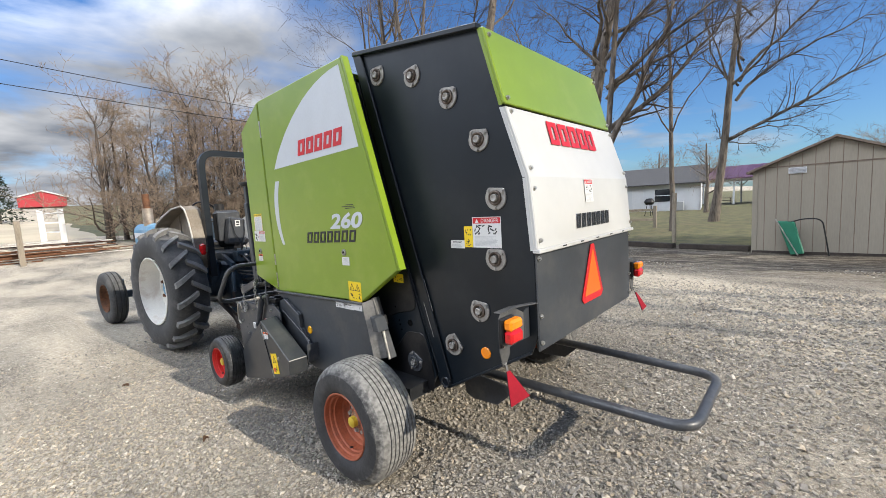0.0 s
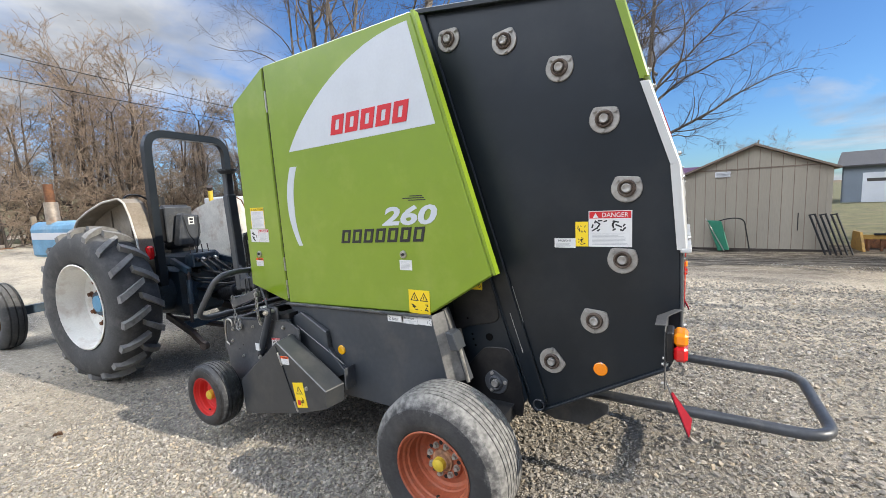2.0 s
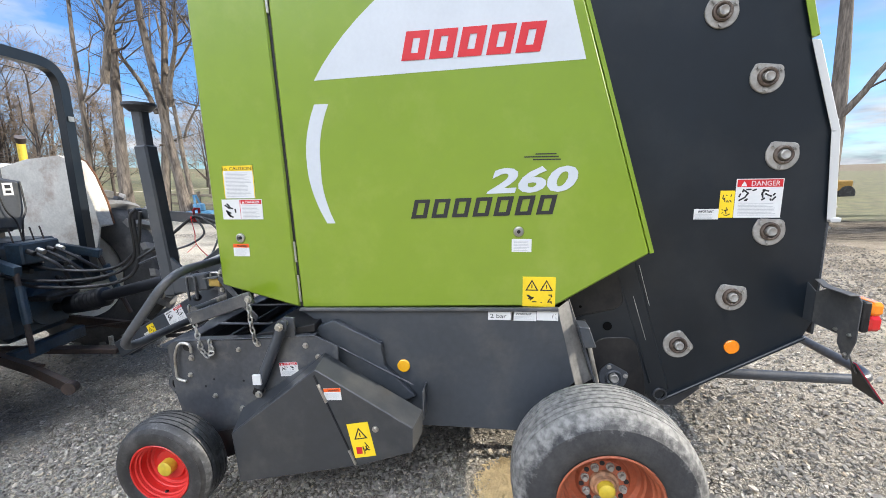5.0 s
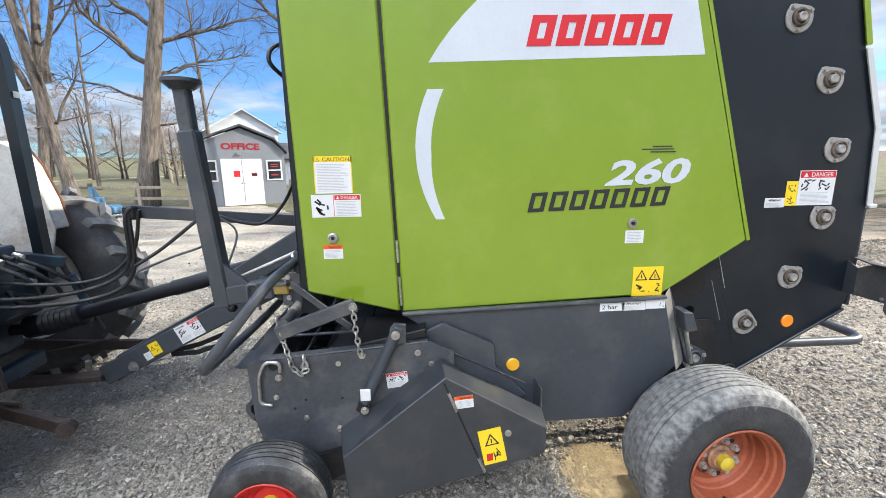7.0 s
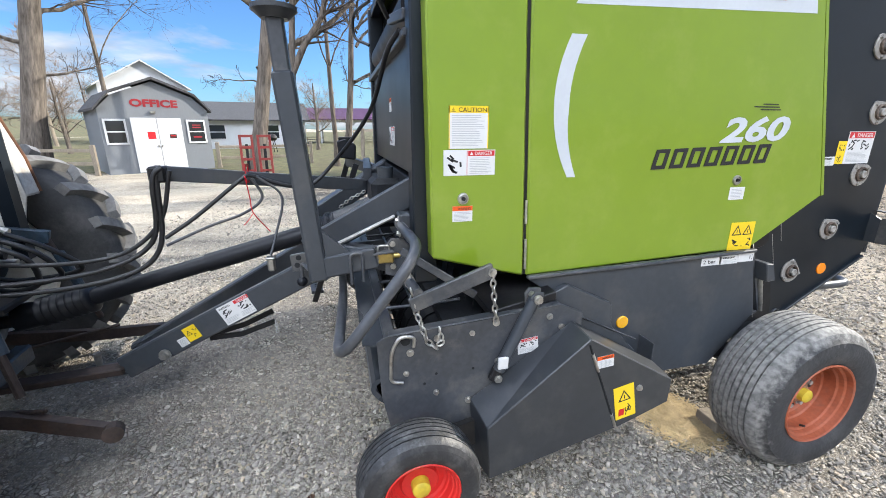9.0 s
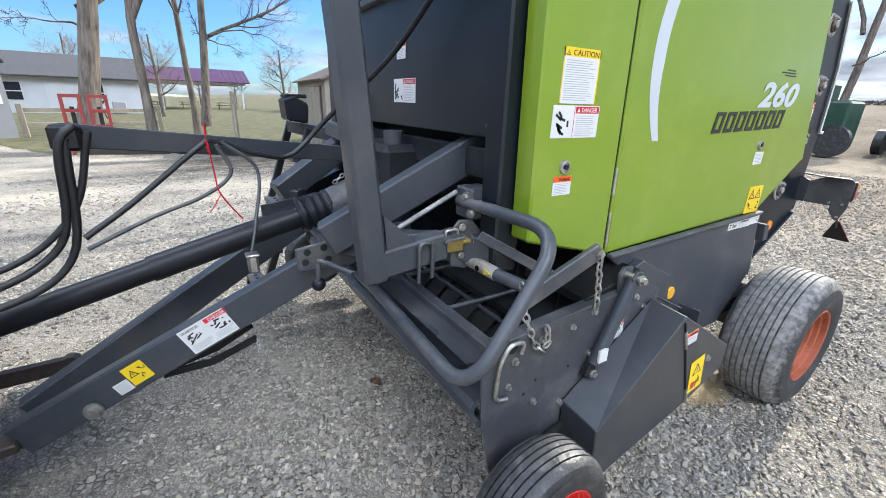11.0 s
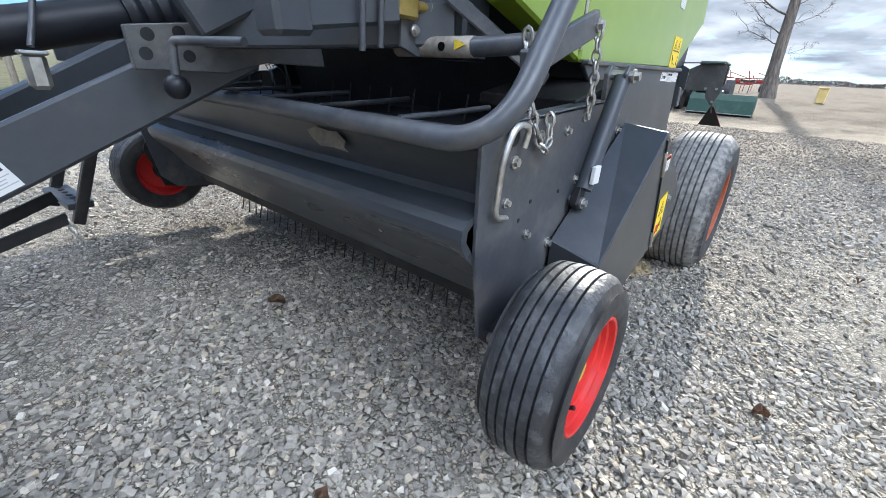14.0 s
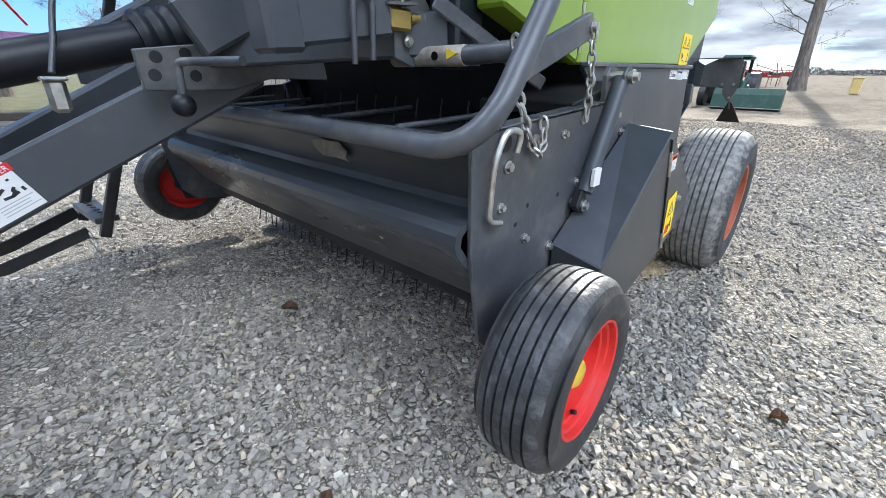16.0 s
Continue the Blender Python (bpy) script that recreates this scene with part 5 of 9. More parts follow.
# ---- lower body and axle
LOWER = [(1.30, 0.955), (1.425, 1.040), (0.171, 1.074), (0.085, 0.720), (0.33, 0.449), (0.90, 0.448), (1.10, 0.52)]
for sgn in (-1, 1):
    part("lower_side_plate", slab(LOWER, "x", sgn * 1.0, sgn * 0.985, None, 0.003), GREY, baler)
    part("lower_plate_hem", beam((sgn * 1.004, 1.425, 1.046), (sgn * 1.004, 0.171, 1.080), 0.028, 0.016), GREY_WORN, baler)
    lp_ = slab([(0.176, 1.080), (0.112, 1.108), (-0.028, 0.700), (0.078, 0.690)], "x", sgn * 0.998, sgn * 0.992, None, 0.002)
    for v in lp_.verts:
        v.co.x -= sgn * 0.85 * max(0.0, 0.172 + (v.co.z - 1.074) * 0.25 - v.co.y)
    part("gate_latch_plate", lp_, LATCH, baler)
    part("latch_edge", slab([(0.130, 1.110), (0.118, 1.114), (-0.030, 0.700), (-0.018, 0.694)], "x", sgn * 0.945, sgn * 0.885), GREY_WORN, baler)
    part("latch_box", slab([(0.080, 1.000), (0.030, 0.995), (-0.005, 0.900), (0.050, 0.895)], "x", sgn * 1.010, sgn * 0.915, None, 0.004), GREY, baler)
    part("latch_hook", slab([(0.085, 0.985), (0.030, 1.000), (0.012, 0.930), (0.040, 0.870), (0.030, 0.830), (0.062, 0.850)], "x", sgn * 0.925, sgn * 0.900, None, 0.004), BLACK, baler)
    part("latch_rod", cyl((sgn * 0.95, 0.040, 0.99), (sgn * 0.95, -0.03, 0.70), 0.010, 10), STEEL, baler)
part("axle_beam", box((-1.10, -0.07, 0.34), (1.10, 0.07, 0.46), None, 0.008), GREY, baler)
part("chassis_floor", slab([(0.85, 0.47), (0.85, 0.55), (-0.25, 0.55), (-0.25, 0.47)], "x", -0.98, 0.98), INNER, baler)
reflector(baler, (XL, 0.907, 0.768), (-1, 0, 0), 0.032, LENS_YELLOW)
st, add, lines, word, warn, squiggle = sticker(baler, (XL - 0.0005, 0.493, 1.058), ((0, -1, 0.01), (0, 0, 1)), 0.120, 0.040, "plate", "grey pressure sticker")
word("2 bar", 0.010, -0.030, 0.020, BLACK_PRINT, 0.075)
sticker(baler, (XL - 0.0005, 0.385, 1.062), LEFT_SIDE, 0.115, 0.044, "important", "small white important sticker")
st, add, lines, word, warn, squiggle = sticker(baler, (XL - 0.0005, 0.268, 1.066), LEFT_SIDE, 0.097, 0.044, "plate", "small grey sticker with a mark")
squiggle(0.07, -0.036, 0.09, -0.01, 3)
wheel(baler, (0, -0.008, 0.380), 0.395, 0.207, -1.362, -1.030, REAR_TYRE, RIM_ORANGE, YELLOW_PAINT, 7, 0.46, 8, tread_mat=REAR_TYRE)
wheel(baler, (0, -0.008, 0.380), 0.395, 0.207, -1.362, -1.030, REAR_TYRE, RIM_ORANGE, YELLOW_PAINT, 7, 0.46, 8, side=1, tread_mat=REAR_TYRE)

# ---- pickup
PK = [(2.098, 0.872), (2.060, 0.893), (1.70, 0.915), (1.31, 0.950), (1.20, 0.90), (1.20, 0.62), (1.45, 0.34), (1.70, 0.27), (1.96, 0.30), (2.035, 0.37), (2.085, 0.62)]
for sgn in (-1, 1):
    part("pickup_side_plate", slab(PK, "x", sgn * 1.104, sgn * 1.092, None, 0.002), GREY_WORN, baler)
    part("plate_top_flange", beam((sgn * 1.085, 2.05, 0.896), (sgn * 1.085, 1.31, 0.952), 0.05, 0.006), GREY_WORN, baler)
    for y, z, r in ((1.967, 0.812, 0.013), (1.604, 0.900, 0.013), (1.862, 0.612, 0.011), (1.985, 0.72, 0.010), (1.708, 0.866, 0.010), (1.59, 0.72, 0.013), (1.60, 0.66, 0.013), (1.72, 0.55, 0.013), (1.855, 0.861, 0.013), (1.30, 0.845, 0.012), (1.36, 0.90, 0.012)):
        part("bolt", bolt((sgn * 1.104, y, z), (sgn, 0, 0), r * 0.8, 0.014), STEEL, baler)
    for y, z in ((1.86, 0.70), (1.91, 0.66), (1.70, 0.70)):
        part("plate_hole", cyl((sgn * 1.1042, y, z), (sgn * 1.1052, y, z), 0.006, 10), INNER, baler)
# wind guard sheet with its rolled lip
WG = [(2.030, 0.850), (2.052, 0.846), (2.026, 0.735), (2.032, 0.716), (2.050, 0.708), (2.086, 0.706), (2.108, 0.698), (2.124, 0.680), (2.129, 0.658), (2.122, 0.636), (2.100, 0.606), (2.050, 0.560), (1.985, 0.475), (1.925, 0.425), (1.921, 0.435), (1.975, 0.483), (2.036, 0.565), (2.084, 0.618), (2.108, 0.650), (2.105, 0.674), (2.082, 0.692), (2.036, 0.700), (2.018, 0.735), (2.036, 0.835)]
part("wind_guard", slab(WG, "x", -1.0918, 0.82), GUARD, baler, "dark grey wind guard sheet with a rolled lip", smooth=25)
part("bare_patch", slab([(-0.42, 0.806), (-0.47, 0.822), (-0.53, 0.816), (-0.57, 0.820), (-0.61, 0.796), (-0.60, 0.778), (-0.62, 0.768), (-0.55, 0.772), (-0.49, 0.768), (-0.45, 0.784)], "y", 2.0515, 2.0535), WORN_PATCH, baler, "scuffed pale patch")
part("guard_skirt", slab([(1.930, 0.432), (1.921, 0.428), (1.900, 0.382), (1.906, 0.380)], "x", -1.0915, 0.82), BLACK, baler, "black strip along the foot of the wind guard")
for x in (-0.78, -0.42, -0.1, 0.3):
    part("rivet", cyl((x, 2.066, 0.590), (x, 2.078, 0.583), 0.006, 8), STEEL, baler)
# folded sheet behind the hoop, box rail, thin cross rod and the crop rods that reach back from the rail
part("guard_sheet", slab([(2.052, 0.846), (2.150, 0.858), (2.152, 0.862), (2.050, 0.852)], "x", -1.0918, 0.82), GUARD, baler, "scuffed dark sheet in front of the rail")
rail = part("guard_rail", box((-1.088, 2.018, 0.838), (1.08, 2.064, 0.880), None, 0.004), GREY_WORN, baler, "worn box-section rail")
part("rail_bore", box((-1.0895, 2.026, 0.846), (-1.0885, 2.056, 0.872)), INNER, rail)
part("cross_rod", cyl((-1.08, 1.885, 0.850), (1.08, 1.885, 0.850), 0.008, 10), GREY, baler, smooth=40)
for x in (-0.80, -0.46, -0.12, 0.22, 0.56, 0.88):
    part("crop_rod", tube([(x, 2.03, 0.878), (x - 0.02, 1.86, 0.888), (x - 0.03, 1.68, 0.900)], 0.0085, 8), GREY_WORN, baler, smooth=50)
# reel: stripper bands with tines between them
for i in range(17):
    x = -1.0 + i * 0.125
    arc = [(x, 1.66 + 0.26 * math.cos(a), 0.56 + 0.24 * math.sin(a)) for a in [radians(d) for d in range(-70, 181, 25)]]
    part("stripper_band", tube(arc, 0, 4, None, [(-0.05, -0.004), (0.05, -0.004), (0.05, 0.004), (-0.05, 0.004)]), BLACK, baler)
for i in range(16):
    for a in (20, 100, 180):
        x = -0.937 + i * 0.125
        p = Vector((x, 1.66 + 0.17 * math.cos(radians(a)), 0.56 + 0.17 * math.sin(radians(a))))
        q = Vector((x, 1.66 + 0.37 * math.cos(radians(a)), 0.56 + 0.37 * math.sin(radians(a) - 0.1)))
        part("tine", cyl(p, q, 0.003, 5), BLACK, baler)
for i in range(27):
    x = -0.92 + i * 0.0715
    part("tine", tube([(x, 1.650, 0.40), (x, 1.655, 0.24), (x - 0.004, 1.668 + 0.006 * (i % 3), 0.140)], 0.0032, 5), BLACK, baler)
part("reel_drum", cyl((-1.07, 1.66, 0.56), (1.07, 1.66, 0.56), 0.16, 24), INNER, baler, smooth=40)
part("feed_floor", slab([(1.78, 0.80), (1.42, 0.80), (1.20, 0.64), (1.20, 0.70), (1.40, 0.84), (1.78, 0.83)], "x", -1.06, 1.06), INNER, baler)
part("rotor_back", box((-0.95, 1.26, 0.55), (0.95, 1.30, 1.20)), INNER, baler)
# chain-drive guard boxes
for sgn in (-1, 1):
    own = bmesh.new()
    inner = [(1.258, 0.872), (1.715, 0.560), (1.700, 0.262), (1.064, 0.398), (0.800, 0.485), (0.795, 0.602)]
    outer = [(1.250, 0.856), (1.686, 0.512), (1.668, 0.256), (1.064, 0.396), (0.820, 0.482), (0.815, 0.598)]
    va = [own.verts.new((sgn * 1.112, y, z)) for y, z in inner]
    vb = [own.verts.new((sgn * 1.256, y, z)) for y, z in outer]
    own.faces.new(va); own.faces.new(vb)
    for i in range(6):
        own.faces.new((va[i], va[(i + 1) % 6], vb[(i + 1) % 6], vb[i]))
    bmesh.ops.recalc_face_normals(own, faces=own.faces)
    bevelled(own, 0.004)
    guard = part("chain_guard", own, GLOSS_GREY, baler)
    # the seam with its hinge pins, the latch bolt
    part("guard_seam", beam((sgn * 1.2575, 1.256, 0.830), (sgn * 1.2575, 1.085, 0.405), 0.008, 0.006, None, 0), INNER, guard)
    for a, b in ((0.10, 0.30), (0.84, 1.0)):
        p0 = Vector((sgn * 1.259, 1.256, 0.830)).lerp(Vector((sgn * 1.259, 1.085, 0.405)), a)
        p1 = Vector((sgn * 1.259, 1.256, 0.830)).lerp(Vector((sgn * 1.259, 1.085, 0.405)), b)
        part("hinge_pin", cyl(p0, p1, 0.007, 8), STEEL, guard)
    part("bolt", bolt((sgn * 1.256, 0.985, 0.585), (sgn, 0, 0), 0.010, 0.012), STEEL, guard)
    # cover behind it on the body
    part("drive_cover", slab([(1.36, 0.955), (1.242, 1.006), (1.007, 0.893), (0.993, 0.777), (0.844, 0.627), (1.1, 0.5), (1.30, 0.70)], "x", sgn * 1.04, sgn * 1.003, None, 0.004), GREY, baler)
    part("guard_end_plate", box((sgn * 1.105, 0.792, 0.545), (sgn * 1.005, 0.799, 0.690), None, 0.002), GREY_WORN, baler)
    part("cover_edge", beam((sgn * 1.045, 1.285, 0.905), (sgn * 1.045, 0.85, 0.690), 0.008, 0.008), GREY_WORN, baler)
st, add, lines, word, warn, squiggle = sticker(baler, (-1.2575, 1.118, 0.600), ((0, -1, 0.20), (0, 0.20, 1)), 0.100, 0.168, "yellow", "yellow entanglement warning sticker")
warn(0.018, -0.078, 0.064); squiggle(0.050, -0.155, 0.088, -0.090, 7)
add("print", slab([(0.014, -0.150), (0.040, -0.150), (0.046, -0.118), (0.018, -0.116)], "z", 0.0018, 0.003), RED_PRINT)
sticker(baler, (-1.2565, 1.215, 0.768), ((0, -1, 0.08), (0.0, 0.08, 1)), 0.078, 0.056, "warning", "small white warning sticker with an orange head")
sticker(baler, (-1.105, 1.505, 0.805), ((0, -1, 0.10), (0, 0.10, 1)), 0.095, 0.070, "danger", "small white danger sticker")
# lift cylinder with a white tag, top clamp
part("lift_cylinder", cyl((-1.137, 1.452, 1.005), (-1.137, 1.598, 0.695), 0.025, 18), GREY, baler, smooth=40)
part("cylinder_tag", box((-1.168, 1.568, 0.716), (-1.156, 1.612, 0.768), None, 0.002), STICKER, baler, "white paper tag")
part("cylinder_clevis", slab([(1.575, 0.71), (1.615, 0.71), (1.64, 0.655), (1.615, 0.635), (1.59, 0.65)], "x", -1.14, -1.116, None, 0.003), BLACK, baler)
part("bolt", bolt((-1.140, 1.600, 0.655), (-1, 0, 0), 0.012, 0.016), STEEL, baler)
part("cylinder_eye", cyl((-1.10, 1.452, 1.012), (-1.168, 1.452, 1.012), 0.014, 12), STEEL, baler)
part("cylinder_bracket", slab([(1.425, 0.990), (1.42, 1.035), (1.46, 1.040), (1.48, 1.015), (1.47, 0.990)], "x", -1.155, -1.145, None, 0.002), GREY_WORN, baler)
part("bolt", bolt((-1.165, 1.452, 1.012), (-1, 0, 0), 0.013, 0.02), STEEL, baler)
part("cylinder_bracket", slab([(1.41, 0.935), (1.41, 1.035), (1.46, 1.040), (1.48, 1.015), (1.47, 0.935)], "x", -1.104, -1.09, None, 0.002), GREY_WORN, baler)
# hook pin and chains on the plate
part("hook_pin", tube(rounded([(-1.118, 1.955, 0.845), (-1.125, 1.950, 0.890), (-1.125, 2.01, 0.900), (-1.122, 2.045, 0.83), (-1.120, 2.050, 0.700), (-1.120, 2.000, 0.690)], 0.03), 0.0075, 10), STEEL, baler, "bent zinc-plated hook pin", smooth=50)
part("hook_pin_hole", cyl((-1.104, 1.985, 0.868), (-1.110, 1.985, 0.868), 0.020, 14), INNER, baler)
chain(baler, [(-1.110, 1.63, 1.118), (-1.118, 1.622, 1.01), (-1.115, 1.608, 0.905)])
chain(baler, [(-1.093, 1.957, 1.080), (-1.095, 1.936, 0.975), (-1.118, 1.90, 0.862), (-1.122, 1.870, 0.835), (-1.122, 1.842, 0.850), (-1.118, 1.850, 0.915)])
# adjusting lever on top of the plate, cross tube, arm
part("cross_tube", cyl((-1.10, 1.928, 1.056), (-0.945, 1.933, 1.047), 0.022, 18), GREY_WORN, baler, smooth=40)
part("cross_tube", cyl((-0.945, 1.933, 1.047), (-0.70, 1.936, 1.046), 0.024, 18), DUSTY_BEIGE, baler, "tube caked with beige dust", smooth=40)
part("tube_tag", slab([(-0.938, 1.050), (-0.905, 1.038), (-0.905, 1.062)], "y", 1.9575, 1.9605), YELLOW_PAINT, baler, "small yellow tag")
part("tube_hole", cyl((-0.865, 1.957, 1.046), (-0.865, 1.9605, 1.046), 0.010, 12), HOLLOW, baler)
part("lever_arm", beam((-1.095, 1.96, 1.010), (-1.095, 1.62, 1.130), 0.022, 0.062), GREY_WORN, baler)
part("bolt", bolt((-1.106, 1.63, 1.124), (-1, 0, 0), 0.012, 0.016), STEEL, baler)
part("net_tray", slab([(1.62, 0.905), (1.32, 0.96), (1.32, 1.0), (1.62, 0.94)], "x", -1.08, -0.75, None, 0.004), BLACK, baler)
# hoop in front of the pickup
HOOP = rounded([(-0.72, 1.945, 1.258), (-1.205, 1.935, 1.268), (-1.235, 2.245, 0.885), (-0.60, 2.212, 0.886), (0.55, 2.212, 0.886), (1.08, 2.245, 0.885), (1.05, 1.935, 1.268), (0.72, 1.945, 1.258)], 0.13, 9)
part("guard_hoop", tube(HOOP, 0.021, 16), GREY_WORN, baler, "bent grey steel tube hoop with worn paint", smooth=40)
part("hoop_bracket", box((-0.80, 1.85, 1.20), (-0.70, 1.95, 1.31), None, 0.006), GREY, baler)
for dx, dz in ((-0.02, 0.03), (-0.055, -0.02)):
    part("bolt", bolt((-0.75 + dx, 1.95, 1.25 + dz), (0, 1, 0), 0.012, 0.016), STEEL, baler)
# gauge wheels, carried by arms from the pickup plates
for sgn in (-1, 1):
    wheel(baler, (0, 1.975, 0.370), 0.240, 0.140, -1.386, -1.200, RUBBER_DARK, RIM_RED, YELLOW_PAINT, 5, 0.46, 0, side=sgn, r_soft=0.045, tread_mat=GAUGE_TREAD, turn=1)
    part("wheel_arm", slab([(1.92, 0.42), (2.03, 0.40), (1.80, 0.30), (1.50, 0.44), (1.50, 0.52)], "x", sgn * 1.118, sgn * 1.145), BLACK, baler)
    if sgn > 0:
        part("wheel_arm", slab([(2.04, 0.64), (2.09, 0.52), (2.02, 0.31), (1.80, 0.27), (1.55, 0.42), (1.55, 0.62)], "x", 1.108, 1.117), BLACK, baler)
    part("wheel_axle", cyl((sgn * 1.10, 1.980, 0.350), (sgn * 1.28, 1.980, 0.350), 0.018, 12), STEEL, baler)

# ---- front face
part("front_panel", slab([(-0.82, 1.48), (0.86, 1.48), (0.86, 2.02), (-0.82, 2.02)], "y", 1.86, 1.885, None, 0.004), GATE, baler)
part("front_sill", beam((-0.82, 1.895, 2.03), (0.86, 1.895, 2.03), 0.05, 0.03), GREY, baler)
for sgn in (-1, 1):
    part("front_post", box((sgn * 0.79, 1.80, 1.02), (sgn * 0.890, 1.905, 2.50), None, 0.008), GATE, baler)
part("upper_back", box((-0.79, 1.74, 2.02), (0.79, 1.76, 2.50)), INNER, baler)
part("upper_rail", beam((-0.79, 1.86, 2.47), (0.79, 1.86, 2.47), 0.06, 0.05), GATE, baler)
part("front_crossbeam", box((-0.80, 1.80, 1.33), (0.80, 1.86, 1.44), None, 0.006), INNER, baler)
part("net_roll", cyl((-0.70, 1.82, 2.16), (0.70, 1.82, 2.16), 0.085, 20), PLASTIC, baler, smooth=40)
part("net_bar", beam((-0.79, 1.90, 2.32), (-0.35, 1.90, 2.46), 0.03, 0.03), STEEL, baler)
part("net_bar", beam((-0.79, 1.90, 2.10), (-0.40, 1.91, 2.16), 0.03, 0.04), GREY_WORN, baler)
part("hand_wheel", revolve([(0, 0.030), (-0.012, 0.032), (-0.02, 0.02), (-0.02, 0)], 12, on_face((-0.20, 1.888, 1.66), (0, 0, 1), (-1, 0, 0)) @ Matrix.Rotation(radians(90), 4, "Y")), BLACK, baler)
sticker(baler, (-0.053, 1.8865, 1.683), FRONT_SIDE, 0.212, 0.100, "danger_wide", "white danger sticker with a pictogram")
sticker(baler, (-0.086, 1.8865, 1.834), FRONT_SIDE, 0.086, 0.070, "warning", "small white sticker with a red head")
for x, z in ((-0.79, 1.52), (0.80, 1.52), (-0.79, 1.98), (0.80, 1.98)):
    part("bolt", bolt((x, 1.885, z), (0, 1, 0), 0.009, 0.010), STEEL, baler)
# gearbox in the opening
part("gearbox", box((-0.22, 1.70, 1.12), (0.18, 2.02, 1.40), None, 0.03), INNER, baler)
part("gearbox_cap", cyl((-0.13, 1.93, 1.38), (-0.13, 1.93, 1.46), 0.045, 16), GREY, baler, smooth=40)
part("drive_cone", cyl((-0.05, 2.00, 1.18), (-0.05, 2.24, 1.11), 0.10, 22, None, 0.08), DUSTY, baler, smooth=40)

# ---- drawbar
for sgn in (-1, 1):
    part("drawbar_tube", beam((sgn * 0.080, 3.46, 0.352), (sgn * 0.325, 2.17, 1.030), 0.065, 0.135, None, 0.008), GREY, baler, "dark grey box-section drawbar tube")
    part("drawbar_plate", slab([(2.462, 0.955), (2.468, 1.045), (2.13, 1.092), (1.98, 1.10), (1.96, 0.985), (2.15, 0.985), (2.26, 0.955)], "x", sgn * 0.400, sgn * 0.380, None, 0.003), GREY_WORN, baler)
    for y, z in ((2.435, 0.990), (2.425, 1.030), (2.36, 1.040), (2.345, 0.990), (2.26, 1.055)):
        part("plate_hole", cyl((sgn * 0.3995, y, z), (sgn * 0.4015, y, z), 0.014, 14), INNER, baler)
    part("frame_arm", beam((sgn * 0.44, 2.36, 1.085), (sgn * 0.66, 1.55, 1.56), 0.09, 0.130, None, 0.008), GREY, baler)
    part("frame_rail", beam((sgn * 0.40, 2.30, 1.06), (sgn * 0.84, 1.88, 1.10), 0.07, 0.10, None, 0.006), GREY, baler)
part("hitch_tongue", slab([(-0.055, 3.40), (0.055, 3.40), (0.055, 3.66), (0.03, 3.72), (-0.03, 3.72), (-0.055, 3.66)], "z", 0.285, 0.325, None, 0.006), GREY_WORN, baler)
part("hitch_pin", cyl((0, 3.63, 0.24), (0, 3.63, 0.42), 0.018, 12), STEEL, baler)
part("bolt", bolt((-0.170, 3.212, 0.448), (-1, 0.19, 0), 0.022, 0.03), STEEL, baler)
DBU = Vector((-0.245, -1.29, 0.678)).normalized()
DBN = Vector((-1.29, 0.245, 0)).normalized()


def on_drawbar(s, d):
    """A place on the outer face of the near drawbar tube, s metres along it, d above its middle."""
    up = DBU.cross(DBN).normalized()
    up = up if up.z > 0 else -up
    return Vector((-0.080, 3.46, 0.352)) + DBU * s + up * d + DBN * 0.034, DBU, up


o, r_, u_ = on_drawbar(0.675, 0.060)
st, add, lines, word, warn, squiggle = sticker(baler, o, (r_, u_), 0.19, 0.115, "plate", "white danger and warning sticker on the drawbar")
add("sticker_head", rect(0.105, -0.024, 0.196, -0.004, 0.0013, 0.002), RED_PRINT)
word("DANGER", 0.122, -0.021, 0.013, STICKER, 0.068); word("WARNING", 0.010, -0.020, 0.012, BLACK_PRINT, 0.07)
squiggle(0.015, -0.072, 0.075, -0.030, 6); squiggle(0.115, -0.072, 0.180, -0.030, 7); lines(0.01, -0.078, 0.095, -0.106, 3); lines(0.108, -0.078, 0.19, -0.106, 3)
o, r_, u_ = on_drawbar(0.435, 0.046)
st, add, lines, word, warn, squiggle = sticker(baler, o, (r_, u_), 0.080, 0.085, "yellow", "yellow warning sticker")
warn(0.008, -0.050, 0.036); squiggle(0.045, -0.07, 0.075, -0.02, 4)
o, r_, u_ = on_drawbar(0.375, 0.005)
sticker(baler, o, (r_, u_), 0.055, 0.050, "plain", "small white sticker")
# strap and little chain under the tube
part("strap_bracket", tube([(-0.15, 2.98, 0.53), (-0.16, 2.78, 0.58), (-0.12, 2.63, 0.63)], 0, 4, None, [(-0.005, -0.015), (0.005, -0.015), (0.005, 0.015), (-0.005, 0.015)]), BLACK, baler)
part("strap_bracket", tube([(-0.15, 2.98, 0.51), (-0.18, 2.80, 0.53), (-0.15, 2.62, 0.575)], 0, 4, None, [(-0.005, -0.015), (0.005, -0.015), (0.005, 0.015), (-0.005, 0.015)]), BLACK, baler)
chain(baler, [(-0.15, 2.62, 0.575), (-0.155, 2.615, 0.53), (-0.155, 2.615, 0.50)], 0.022, 0.003)
